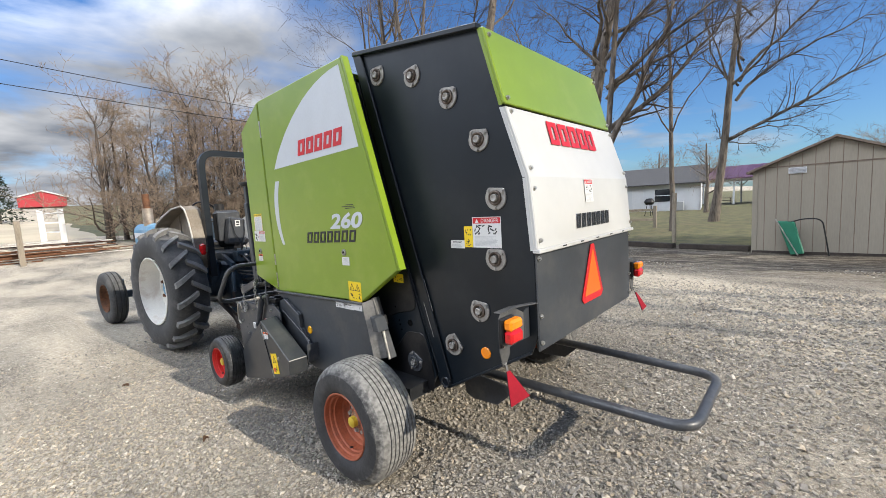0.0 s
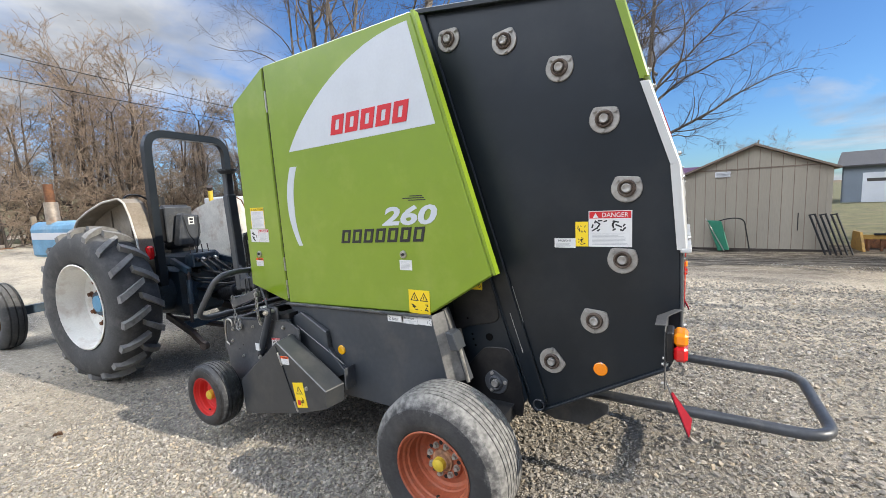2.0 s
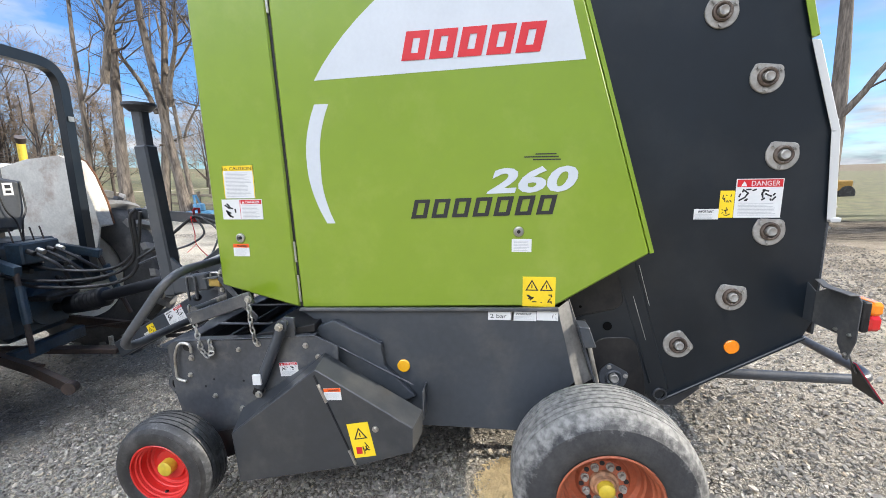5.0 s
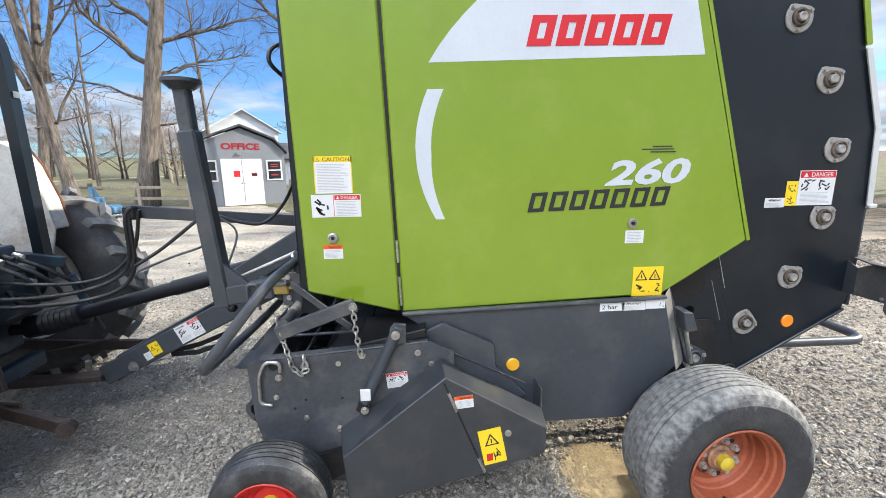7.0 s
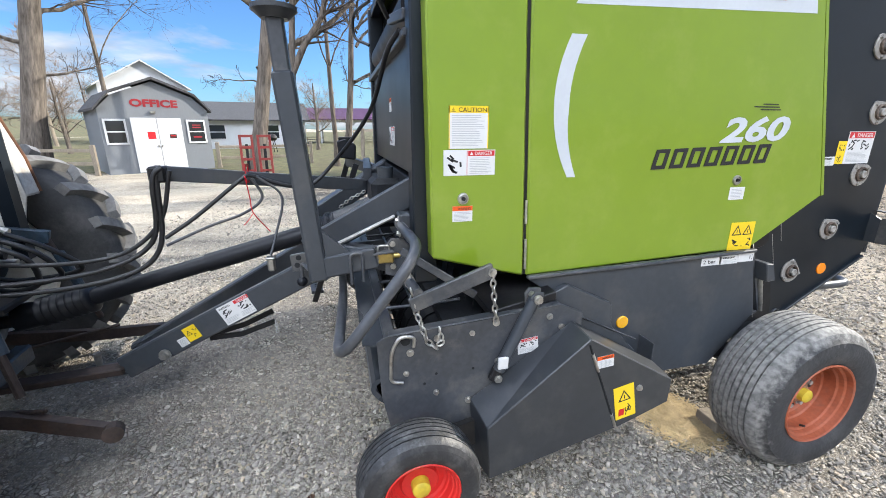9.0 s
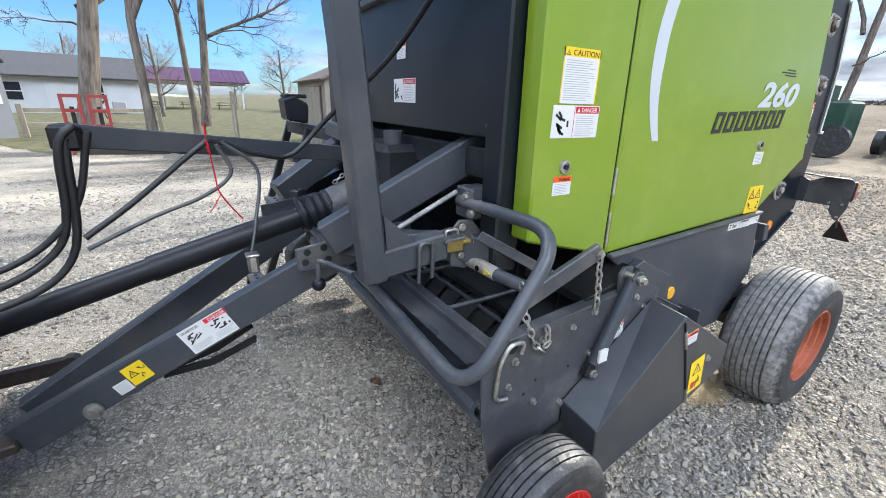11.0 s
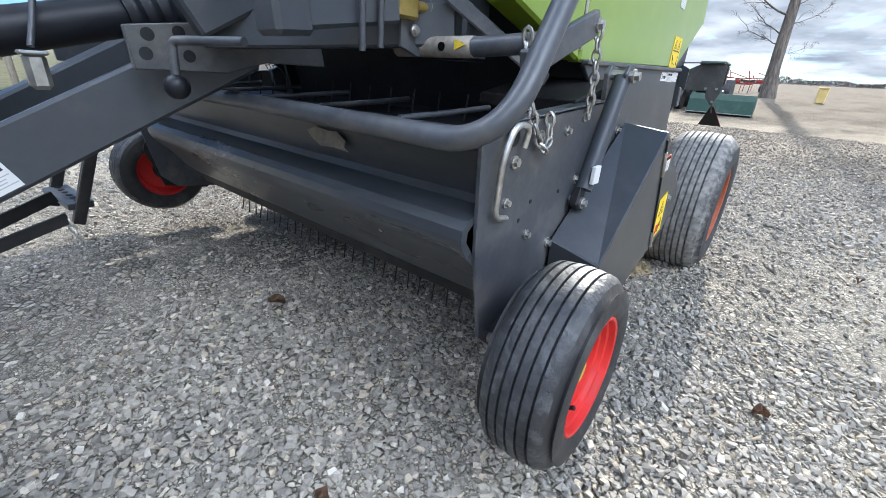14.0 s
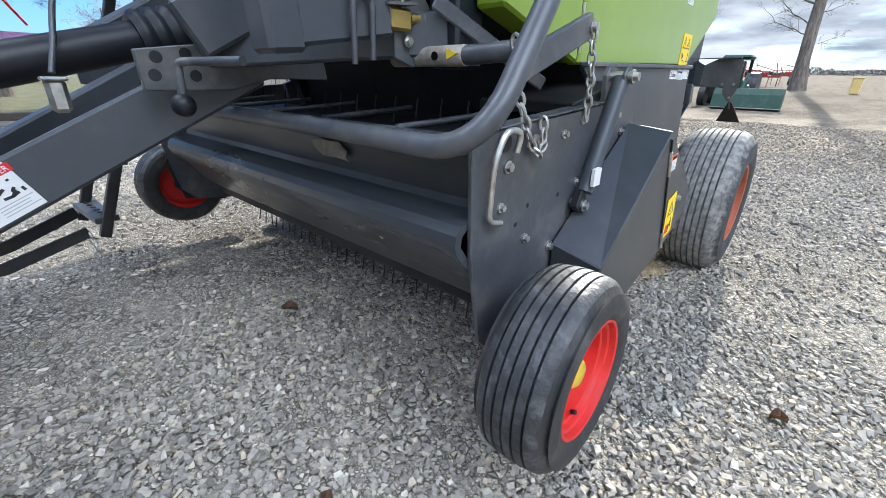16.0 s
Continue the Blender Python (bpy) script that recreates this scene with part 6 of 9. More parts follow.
# crank handle with its knob on the drawbar plate
part("crank", tube(rounded([(-0.66, 2.335, 1.022), (-0.50, 2.39, 1.020), (-0.476, 2.405, 1.018), (-0.476, 2.408, 0.945)], 0.025), 0.010, 10), GREY_WORN, baler, smooth=50)
bm = bmesh.new(); bmesh.ops.create_uvsphere(bm, u_segments=18, v_segments=12, radius=0.027, matrix=Matrix.Translation((-0.476, 2.410, 0.925)))
part("crank_knob", bm, PLASTIC, baler, smooth=60)
# parking jack, stowed upside down
jack = part("parking_jack", beam((-0.770, 2.305, 1.035), (-0.765, 2.375, 1.880), 0.080, 0.085, None, 0.010), GREY, baler, "dark grey parking jack stowed foot up")
part("jack_tube", beam((-0.765, 2.374, 1.870), (-0.760, 2.385, 2.085), 0.062, 0.064, None, 0.008), GREY_WORN, jack)
part("jack_foot", cyl((-0.760, 2.383, 2.085), (-0.760, 2.383, 2.100), 0.082, 28), GREY_WORN, jack)
part("jack_foot_rim", cyl((-0.760, 2.383, 2.058), (-0.760, 2.383, 2.087), 0.05, 20, None, 0.082), GREY_WORN, jack, smooth=40)
part("jack_arm", beam((-0.770, 2.345, 1.085), (-0.791, 2.055, 1.130), 0.070, 0.095, None, 0.008), GREY, jack)
part("arm_tongue", beam((-0.775, 2.07, 1.130), (-0.775, 1.93, 1.140), 0.018, 0.085, None, 0.004), GREY_WORN, jack)
part("jack_gusset", slab([(2.27, 1.13), (2.15, 1.14), (2.28, 1.26)], "x", -0.805, -0.785), GREY, jack)
part("jack_rod", cyl((-0.745, 2.32, 1.14), (-0.72, 1.96, 1.29), 0.009, 10), STEEL, baler)
part("lock_hasp", slab([(2.075, 1.150), (1.985, 1.158), (1.985, 1.152), (2.075, 1.144)], "x", -0.835, -0.775), GREY_WORN, baler)
lock = part("padlock", box((-0.815, 1.982, 1.098), (-0.782, 2.066, 1.146), None, 0.006), BRASS, baler, "brass padlock")
part("lock_band", box((-0.8165, 2.050, 1.099), (-0.8145, 2.064, 1.145), None, 0.0008), WORN_PATCH, lock)
part("shackle", tube(rounded([(-0.798, 2.050, 1.140), (-0.798, 2.050, 1.176), (-0.798, 2.000, 1.176), (-0.798, 2.000, 1.140)], 0.012), 0.005, 8), STEEL, lock, smooth=50)
part("lock_bolt", cyl((-0.800, 1.981, 1.128), (-0.803, 1.945, 1.130), 0.012, 14), BRASS, baler, smooth=40)
part("bolt", bolt((-0.803, 1.946, 1.130), (-0.1, -1, 0), 0.013, 0.016), STEEL, baler)
for z in (1.182, 1.078):
    part("bolt", bolt((-0.800, 1.985, z), (-1, 0, 0), 0.009, 0.012), STEEL, baler)
part("u_pin", tube(rounded([(-0.83, 2.17, 1.02), (-0.835, 2.17, 1.16), (-0.835, 2.12, 1.16), (-0.83, 2.12, 1.03)], 0.02), 0.007, 8), GREY_WORN, baler, smooth=50)
part("stay_bar", beam((-0.86, 1.955, 1.165), (-1.00, 1.66, 0.985), 0.008, 0.038), GREY_WORN, baler)
part("lock_plate", slab([(2.02, 1.04), (1.96, 1.02), (1.91, 1.04), (1.885, 1.10), (1.90, 1.16), (1.935, 1.20), (1.99, 1.205), (2.02, 1.17)], "x", -0.792, -0.781, None, 0.002), GREY_WORN, baler)

# ---- drive shaft with its guards
def bellows(p0, p1, r_lo, r_hi, n):
    p0, p1 = Vector(p0), Vector(p1)
    m = Matrix.Translation(p0) @ Vector((1, 0, 0)).rotation_difference(p1 - p0).to_matrix().to_4x4()
    l = (p1 - p0).length
    prof = [(0, 0.01), (0, r_lo)]
    for i in range(n):
        a = l * (i + 0.5) / n
        prof += [(a - l * 0.18 / n, r_hi), (a + l * 0.18 / n, r_hi), (l * (i + 1) / n - l * 0.1 / n, r_lo), (l * (i + 1) / n, r_lo)]
    prof += [(l, 0.01)]
    return revolve(prof, 28, m)


PTO0, PTO1 = Vector((-0.050, 2.10, 1.150)), Vector((-0.075, 3.80, 0.725))
pto = part("drive_shaft", cyl(PTO0.lerp(PTO1, 0.12), PTO0.lerp(PTO1, 0.88), 0.045, 20), PLASTIC, baler, "black guarded drive shaft", smooth=40)
part("shaft_sleeve", cyl(PTO0.lerp(PTO1, 0.10), PTO0.lerp(PTO1, 0.50), 0.052, 20), PLASTIC, pto, smooth=40)
part("shaft_boot", bellows(PTO0.lerp(PTO1, 0.02), PTO0.lerp(PTO1, 0.16), 0.066, 0.078, 6), PLASTIC, pto, smooth=60)
part("shaft_boot", bellows(PTO0.lerp(PTO1, 0.84), PTO0.lerp(PTO1, 0.99), 0.064, 0.080, 7), PLASTIC, pto, smooth=60)
chain(baler, [(-0.10, 2.05, 1.32), (-0.06, 2.14, 1.27), (-0.05, 2.20, 1.22)], 0.026, 0.0035)
# hose boom and hoses
part("hose_boom", beam((-0.150, 3.10, 1.458), (0.24, 1.98, 1.310), 0.035, 0.075, None, 0.004), GREY, baler, "dark grey hose carrier arm")
part("boom_clip", box((-0.19, 3.04, 1.41), (-0.10, 3.12, 1.49), None, 0.01), BLACK, baler)
part("cross_bracket", beam((0.05, 2.02, 1.40), (0.70, 1.98, 1.42), 0.05, 0.08), GREY, baler)


def hose(points, r, mt=HOSE, label="black hydraulic hose"):
    return part("hose", tube(smooth_line(points), r, 8), mt, baler, label, smooth=60)


def smooth_line(points, n=8):
    pts = [Vector(p) for p in points]
    ext = [pts[0] * 2 - pts[1]] + pts + [pts[-1] * 2 - pts[-2]]
    out = []
    for i in range(1, len(ext) - 2):
        p0, p1, p2, p3 = ext[i - 1:i + 3]
        for k in range(n):
            t = k / n
            out.append(0.5 * ((2 * p1) + (p2 - p0) * t + (p0 * 2 - p1 * 5 + p2 * 4 - p3) * t * t + (p1 * 3 - p0 - p2 * 3 + p3) * t ** 3))
    out.append(pts[-1])
    return out


hose([(-0.30, 4.25, 1.05), (-0.40, 3.85, 1.00), (-0.24, 3.42, 0.98), (-0.15, 3.17, 1.10), (-0.19, 3.10, 1.42), (-0.18, 3.05, 1.49)], 0.013)
hose([(-0.20, 4.25, 1.02), (-0.38, 3.80, 0.95), (-0.20, 3.38, 0.92), (-0.14, 3.15, 1.05), (-0.185, 3.08, 1.45)], 0.013)
hose([(-0.12, 4.2, 1.10), (-0.30, 3.7, 1.06), (-0.18, 3.34, 1.04), (-0.15, 3.12, 1.20), (-0.18, 3.02, 1.47)], 0.011)
hose([(-0.17, 3.10, 1.12), (-0.12, 2.95, 1.22), (-0.08, 2.72, 1.40), (-0.06, 2.66, 1.42), (-0.02, 2.50, 1.36), (0.02, 2.36, 1.35), (0.0, 2.20, 1.50), (-0.30, 2.02, 1.75), (-0.62, 1.96, 1.98), (-0.74, 1.92, 2.05)], 0.011)
hose([(-0.17, 3.10, 1.08), (-0.12, 2.9, 1.16), (-0.09, 2.72, 1.22), (-0.07, 2.62, 1.30), (-0.08, 2.66, 1.41)], 0.008, GREY_WORN, "grey electric cable")
hose([(-0.06, 2.64, 1.42), (-0.05, 2.52, 1.30), (-0.13, 2.56, 1.10), (-0.178, 2.595, 0.99)], 0.007, GREY_WORN, "grey electric cable")
hose([(-0.60, 1.94, 2.30), (-0.70, 1.99, 2.25), (-0.72, 2.0, 2.18), (-0.62, 1.95, 2.12)], 0.010)
hose([(0.30, 1.94, 2.42), (0.55, 2.02, 2.40), (0.62, 2.02, 2.28), (0.45, 1.94, 2.2)], 0.010)
plug = part("cable_plug", box((-0.197, 2.575, 0.897), (-0.158, 2.617, 0.978), None, 0.010), STEEL, baler, "grey cable plug hanging by the drive shaft")
part("plug_lid", box((-0.206, 2.570, 0.972), (-0.149, 2.622, 0.982), None, 0.004), STEEL, plug)
part("twine_wrap", tube([(-0.062, 2.69, 1.478), (-0.064, 2.69, 1.388), (-0.012, 2.685, 1.388), (-0.012, 2.685, 1.478), (-0.062, 2.69, 1.478)], 0, 4, None, [(-0.002, -0.011), (0.002, -0.011), (0.002, 0.011), (-0.002, 0.011)]), RED_PRINT, baler)
part("twine", tube(smooth_line([(-0.065, 2.70, 1.40), (-0.10, 2.69, 1.42), (-0.09, 2.68, 1.30), (-0.10, 2.67, 1.22), (-0.06, 2.60, 1.10)]), 0.003, 5), RED_PRINT, baler, "frayed red twine")
part("twine", tube(smooth_line([(-0.10, 2.67, 1.22), (-0.13, 2.70, 1.18), (-0.14, 2.72, 1.16)]), 0.002, 5), RED_PRINT, baler)
# ladder on the far front corner
LA0, LA1, LB0, LB1 = Vector((0.90, 2.05, 1.40)), Vector((0.90, 2.466, 0.24)), Vector((1.22, 2.10, 1.42)), Vector((1.22, 2.50, 0.26))
part("ladder_leg", beam(LA0, LA1, 0.045, 0.045), BLACK, baler)
part("ladder_leg", beam(LB0, LB1, 0.045, 0.045), BLACK, baler)
for t in (0.17, 0.45, 0.70, 0.93):
    a, b = LA0.lerp(LA1, t), LB0.lerp(LB1, t)
    tread = part("ladder_step", beam(a, b, 0.10, 0.03), GREY_WORN, baler)
    for k in range(6):
        p = a.lerp(b, (k + 0.8) / 6.6) + Vector((0, 0, 0.016))
        part("tread_hole", cyl(p, p + Vector((0, 0, 0.003)), 0.013, 10), INNER, tread)
sb_ = part("socket_block", slab([(2.05, 1.43), (2.18, 1.45), (2.19, 1.58), (2.13, 1.60), (2.04, 1.55)], "x", 0.90, 1.10, None, 0.012), PLASTIC, baler)
part("socket_cap", box((0.92, 2.045, 1.585), (1.08, 2.175, 1.61), None, 0.006), BLACK, sb_)
part("ladder_bracket", beam((0.84, 1.90, 1.36), (1.22, 2.11, 1.40), 0.05, 0.08), GREY, baler)

# ---------------------------------------------------------------- tractor
tractor = thing("tractor", "old blue and white farm tractor with a black rollover bar", "tractor", (-0.20, 4.40, 0), turn=6)


def tpart(name, bm, mt, parent=None, label="", smooth=None):
    return part(name, bm, mt, parent or tractor, label, smooth, local=True)


def tractor_wheel(sgn, y, r, rim_r, x_out, x_in, lugs, rim_mat):
    w = x_in - x_out
    m = Matrix.Translation((sgn * -x_out, y, r * 0.985)) if sgn > 0 else Matrix.Translation((x_out, y, r * 0.985))
    if sgn > 0:
        m = m @ Matrix.Rotation(math.pi, 4, "Z")
    lug_h = 0.06 if lugs else 0.0
    rb = r - lug_h
    wh = tpart("wheel", cyl(m @ Vector((w * 0.45, 0, 0)), m @ Vector((w * 1.25, 0, 0)), rim_r * 0.30, 18), GRIME_BLUE)
    prof = [(w * 0.12, rim_r), (w * 0.03, rim_r + (rb - rim_r) * 0.15), (0, rim_r + (rb - rim_r) * 0.5), (w * 0.04, rim_r + (rb - rim_r) * 0.82), (w * 0.16, rb - 0.012), (w * 0.5, rb), (w * 0.84, rb - 0.012), (w * 0.96, rim_r + (rb - rim_r) * 0.82), (w, rim_r + (rb - rim_r) * 0.5), (w * 0.97, rim_r + (rb - rim_r) * 0.15), (w * 0.88, rim_r)]
    if not lugs:
        prof = [(w * 0.12, rim_r), (w * 0.02, rim_r + (rb - rim_r) * 0.3), (0, rim_r + (rb - rim_r) * 0.6), (w * 0.10, rb - 0.02), (w * 0.20, rb - 0.005), (w * 0.24, rb - 0.022), (w * 0.28, rb), (w * 0.47, rb + 0.004), (w * 0.49, rb - 0.018), (w * 0.51, rb - 0.018), (w * 0.53, rb + 0.004), (w * 0.72, rb), (w * 0.76, rb - 0.022), (w * 0.80, rb - 0.005), (w * 0.90, rb - 0.02), (w, rim_r + (rb - rim_r) * 0.6), (w * 0.98, rim_r + (rb - rim_r) * 0.3), (w * 0.88, rim_r)]
    ty = tpart("tyre", revolve(prof, 56, m), RUBBER_TRACTOR, wh, smooth=40)
    if lugs:
        bm = None
        for i in range(lugs):
            for half in (0, 1):
                a0 = 2 * math.pi * (i + half * 0.5) / lugs
                own = bmesh.new()
                rows_ = []
                for k in range(5):
                    t = k / 4
                    x = w * (0.50 + (0.06 - 0.5 * t) * (1 if half == 0 else -1)) if True else 0
                    a = a0 + 0.42 * t * (2 * math.pi / lugs) * 1.25
                    rr0, rr1 = rb - 0.03 - 0.09 * t ** 4, rb + lug_h - 0.055 * t ** 3
                    hw = (0.026 + 0.010 * t) / r
                    rows_.append([own.verts.new((x, q * math.cos(a + d), q * math.sin(a + d))) for q, d in ((rr0, -hw * 1.3), (rr1, -hw), (rr1, hw), (rr0, hw * 1.3))])
                for a_, b_ in zip(rows_, rows_[1:]):
                    for k in range(4):
                        own.faces.new((a_[k], a_[(k + 1) % 4], b_[(k + 1) % 4], b_[k]))
                own.faces.new(rows_[0][::-1]); own.faces.new(rows_[-1])
                bm = merge(bm, own)
        bmesh.ops.transform(bm, matrix=m, verts=bm.verts)
        tpart("tread", bm, LUG, wh, "worn rubber lug tread")
    rim = [(w * 0.05, rim_r * 1.03), (w * 0.04, rim_r * 1.0), (w * 0.10, rim_r * 0.965), (w * 0.30, rim_r * 0.93), (w * 0.55, rim_r * 0.84), (w * 0.62, rim_r * 0.62), (w * 0.58, rim_r * 0.50), (w * 0.56, 0)]
    tpart("rim", revolve(rim, 48, m), rim_mat, wh, smooth=35)
    tpart("rim_back", revolve([(w * 0.93, rim_r * 1.02), (w * 0.80, rim_r * 0.93), (w * 0.68, rim_r * 0.70), (w * 0.68, 0)], 40, m), rim_mat, wh, smooth=35)
    tpart("hub", revolve([(w * 0.57, rim_r * 0.40), (w * 0.54, rim_r * 0.39), (w * 0.50, rim_r * 0.30), (w * 0.47, rim_r * 0.28), (w * 0.47, 0)], 24, m), HUB if lugs else RUST, wh, smooth=35)
    tpart("hub_cap", revolve([(w * 0.48, rim_r * 0.21), (w * 0.40, rim_r * 0.19), (w * 0.385, rim_r * 0.15), (w * 0.385, 0)], 24, m), TRACTOR_BLUE if lugs else RUST, wh, smooth=35)
    n = 8 if lugs else 6
    for i in range(n):
        a = 2 * math.pi * (i + 0.4) / n
        q = rim_r * (0.56 if lugs else 0.30)
        tpart("wheel_bolt", bolt(m @ Vector((w * 0.585, q * math.cos(a), q * math.sin(a))), m.to_3x3() @ Vector((-1, 0, 0)), 0.022, 0.04), RUST, wh)
    return wh


for sgn in (-1, 1):
    tractor_wheel(sgn, 0.0, 0.83, 0.44, -1.15, -0.71, 18, RIM_WHITE)
    tractor_wheel(sgn, 2.66, 0.455, 0.24, -0.99, -0.74, 0, RUST)
# rear axle housing, gearbox, lift housing
tpart("rear_axle", cyl((-0.72, 0, 0.79), (0.72, 0, 0.79), 0.13, 18), GRIME_BLUE, smooth=40)
tpart("gearbox", box((-0.27, -0.36, 0.50), (0.27, 1.0, 1.10), None, 0.05), GRIME_BLUE)
tpart("lift_housing", box((-0.22, -0.42, 1.08), (0.22, 0.35, 1.26), None, 0.04), GRIME_BLUE)
tpart("rear_cover", cyl((0.0, -0.36, 0.74), (0.0, -0.44, 0.74), 0.16, 20), GRIME_BLUE, smooth=40)
tpart("pto_guard", box((-0.14, -0.58, 0.80), (0.14, -0.40, 0.84), None, 0.01), BLACK)
tpart("pto_stub", cyl((0.05, -0.42, 0.70), (0.08, -0.62, 0.70), 0.035, 14), BLACK, smooth=40)
tpart("pto_joint", cyl((0.10, -0.50, 0.70), (0.12, -0.72, 0.72), 0.075, 18, None, 0.066), PLASTIC, smooth=40)
for sgn in (-1, 1):
    tpart("lift_arm", beam((sgn * 0.26, -0.20, 1.18), (sgn * 0.34, -0.62, 1.08), 0.05, 0.07), GRIME_BLUE)
    tpart("lift_link", cyl((sgn * 0.34, -0.60, 1.07), (sgn * 0.44, -0.72, 0.52), 0.018, 10), DARK_IRON)
    tpart("lift_screw", cyl((sgn * 0.36, -0.63, 0.98), (sgn * 0.40, -0.68, 0.72), 0.028, 12), GRIME_BLUE)
    tpart("lower_link", tube([(sgn * 0.33, -0.10, 0.52), (sgn * 0.44, -0.70, 0.40), (sgn * 0.55, -1.04, 0.335)], 0, 4, None, [(-0.020, -0.034), (0.020, -0.034), (0.020, 0.034), (-0.020, 0.034)]), DARK_IRON, None, "dark rusty lower lift link")
    tpart("link_eye", cyl((sgn * 0.585, -1.07, 0.33), (sgn * 0.535, -1.06, 0.33), 0.042, 16), DARK_IRON)
    tpart("check_chain", cyl((sgn * 0.28, -0.30, 0.42), (sgn * 0.46, -0.80, 0.44), 0.010, 8), DARK_IRON)
    tpart("fender_bracket", box((sgn * 0.46, -0.10, 0.85), (sgn * 0.60, 0.10, 1.12), None, 0.01), GRIME_BLUE)
tpart("drawbar", box((-0.045, -0.95, 0.335), (0.045, 0.4, 0.375), None, 0.006), DARK_IRON)
tpart("drawbar_frame", box((-0.30, -0.42, 0.36), (0.30, -0.34, 0.46), None, 0.01), GRIME_BLUE)
tpart("top_link_bracket", box((-0.06, -0.52, 1.02), (0.06, -0.40, 1.22), None, 0.01), GRIME_BLUE)
for k, (x, z) in enumerate(((-0.16, 1.06), (-0.05, 1.12), (0.12, 1.06), (0.20, 1.0))):
    tpart("hydraulic_coupler", cyl((x, -0.40, z), (x, -0.52, z - 0.02), 0.020, 12), STEEL if k % 2 else BLACK)


def fender(sgn):
    """Flat-topped fender with a turned-down rear and an inner skirt."""
    out = [(0.80, 1.56), (0.66, 1.70), (0.42, 1.80), (0.10, 1.89), (-0.20, 1.92), (-0.30, 1.87), (-0.37, 1.74), (-0.44, 1.50), (-0.47, 1.30)]
    wide = 0.74 if sgn < 0 else 0.70
    inn = [(y * 0.985, z - 0.014) for y, z in out]
    f = tpart("fender", slab(out + inn[::-1], "x", sgn * 0.55, sgn * wide, None, 0.0), BROWN_FENDER if sgn < 0 else CHALK, None, "rusted brown fender with pale edges" if sgn < 0 else "chalky white fender with rust")
    skirt = out + [(-0.42, 1.10), (-0.10, 0.98), (0.35, 1.05), (0.55, 1.30)]
    tpart("fender_skirt", slab(skirt, "x", sgn * 0.545, sgn * 0.562), BROWN_FENDER if sgn < 0 else CHALK, f)
    for y0, y1 in ((0.30, 0.34), (-0.06, -0.02)):
        tpart("fender_rib", box((sgn * 0.562, y0, 1.25), (sgn * 0.578, y1, 1.80), None, 0.005), BROWN_FENDER if sgn < 0 else CHALK, f)
    tpart("fender_hem", tube([(sgn * (wide + 0.005), y, z) for y, z in out], 0.011, 8), RUST if sgn > 0 else CHALK, f, smooth=60)
    if sgn < 0:
        tpart("tail_lamp", box((-0.70, -0.545, 1.26), (-0.63, -0.475, 1.41), None, 0.02), LENS_RED, f)
    return f


fender(-1); fender(1)
tpart("platform", box((-0.54, 0.0, 1.02), (0.54, 0.95, 1.05), None, 0.004), GRIME_BLUE)
# seat and tool box between the fenders
seat = tpart("seat", box((-0.24, -0.10, 1.30), (0.22, 0.36, 1.42), None, 0.04), SEAT, None, "worn black vinyl seat")
tpart("seat_back", box((-0.33, -0.225, 1.38), (0.05, -0.12, 1.84), None, 0.045), SEAT, seat)
tpart("seat_pan", box((-0.305, -0.245, 1.40), (0.025, -0.222, 1.815), None, 0.010), GREY_WORN, seat, "scuffed grey sheet back of the seat")
tpart("seat_base", box((-0.16, -0.05, 1.24), (0.14, 0.30, 1.31), None, 0.01), BLACK, seat)
tpart("control_box", slab([(-0.27, 1.36), (-0.02, 1.34), (0.02, 1.70), (-0.20, 1.74)], "y", -0.40, -0.27, None, 0.02), GREY_WORN, None, "grey control box behind the seat")
tpart("box_sticker", box((-0.14, -0.404, 1.60), (-0.07, -0.4005, 1.69)), STICKER, None)
tpart("sticker_bar", box((-0.125, -0.4055, 1.615), (-0.085, -0.4035, 1.635)), BLACK_PRINT, None)
tpart("sticker_bar", box((-0.125, -0.4055, 1.65), (-0.085, -0.4035, 1.675)), BLACK_PRINT, None)
# axle housings, valve block with its couplers and a slack loop of hoses
for sgn in (-1, 1):
    tpart("axle_housing", cyl((sgn * 0.26, 0, 0.79), (sgn * 0.60, 0, 0.79), 0.235, 22, None, 0.165), GRIME_BLUE, smooth=40)
    tpart("brake_housing", box((sgn * 0.40 - 0.13, -0.20, 0.72), (sgn * 0.40 + 0.13, 0.42, 1.16), None, 0.07), GRIME_BLUE)
tpart("valve_block", box((-0.24, -0.56, 1.10), (0.06, -0.43, 1.26), None, 0.012), GRIME_BLUE)
for k in range(4):
    tpart("valve_port", cyl((-0.20 + 0.075 * k, -0.56, 1.20), (-0.20 + 0.075 * k, -0.61, 1.18), 0.019, 12), STEEL if k % 2 else BLACK)
    tpart("valve_lever", beam((-0.20 + 0.075 * k, -0.47, 1.26), (-0.19 + 0.075 * k, -0.44, 1.36), 0.008, 0.014), DARK_IRON)
for k in range(3):
    tpart("hose", tube(smooth_line([(-0.18 + 0.09 * k, -0.60, 1.18), (-0.16 + 0.10 * k, -0.74, 1.08), (-0.05 + 0.11 * k, -0.70 - 0.05 * k, 0.92), (0.08 + 0.09 * k, -0.50, 0.86), (0.18, -0.36, 0.92)]), 0.013, 8), HOSE, smooth=60)
for k in range(2):
    tpart("cable", tube(smooth_line([(-0.20 + 0.18 * k, -0.41, 1.70), (-0.17 + 0.14 * k, -0.43, 1.50), (-0.12 + 0.04 * k, -0.44, 1.40), (-0.10, -0.44, 1.22)]), 0.006, 6), HOSE)
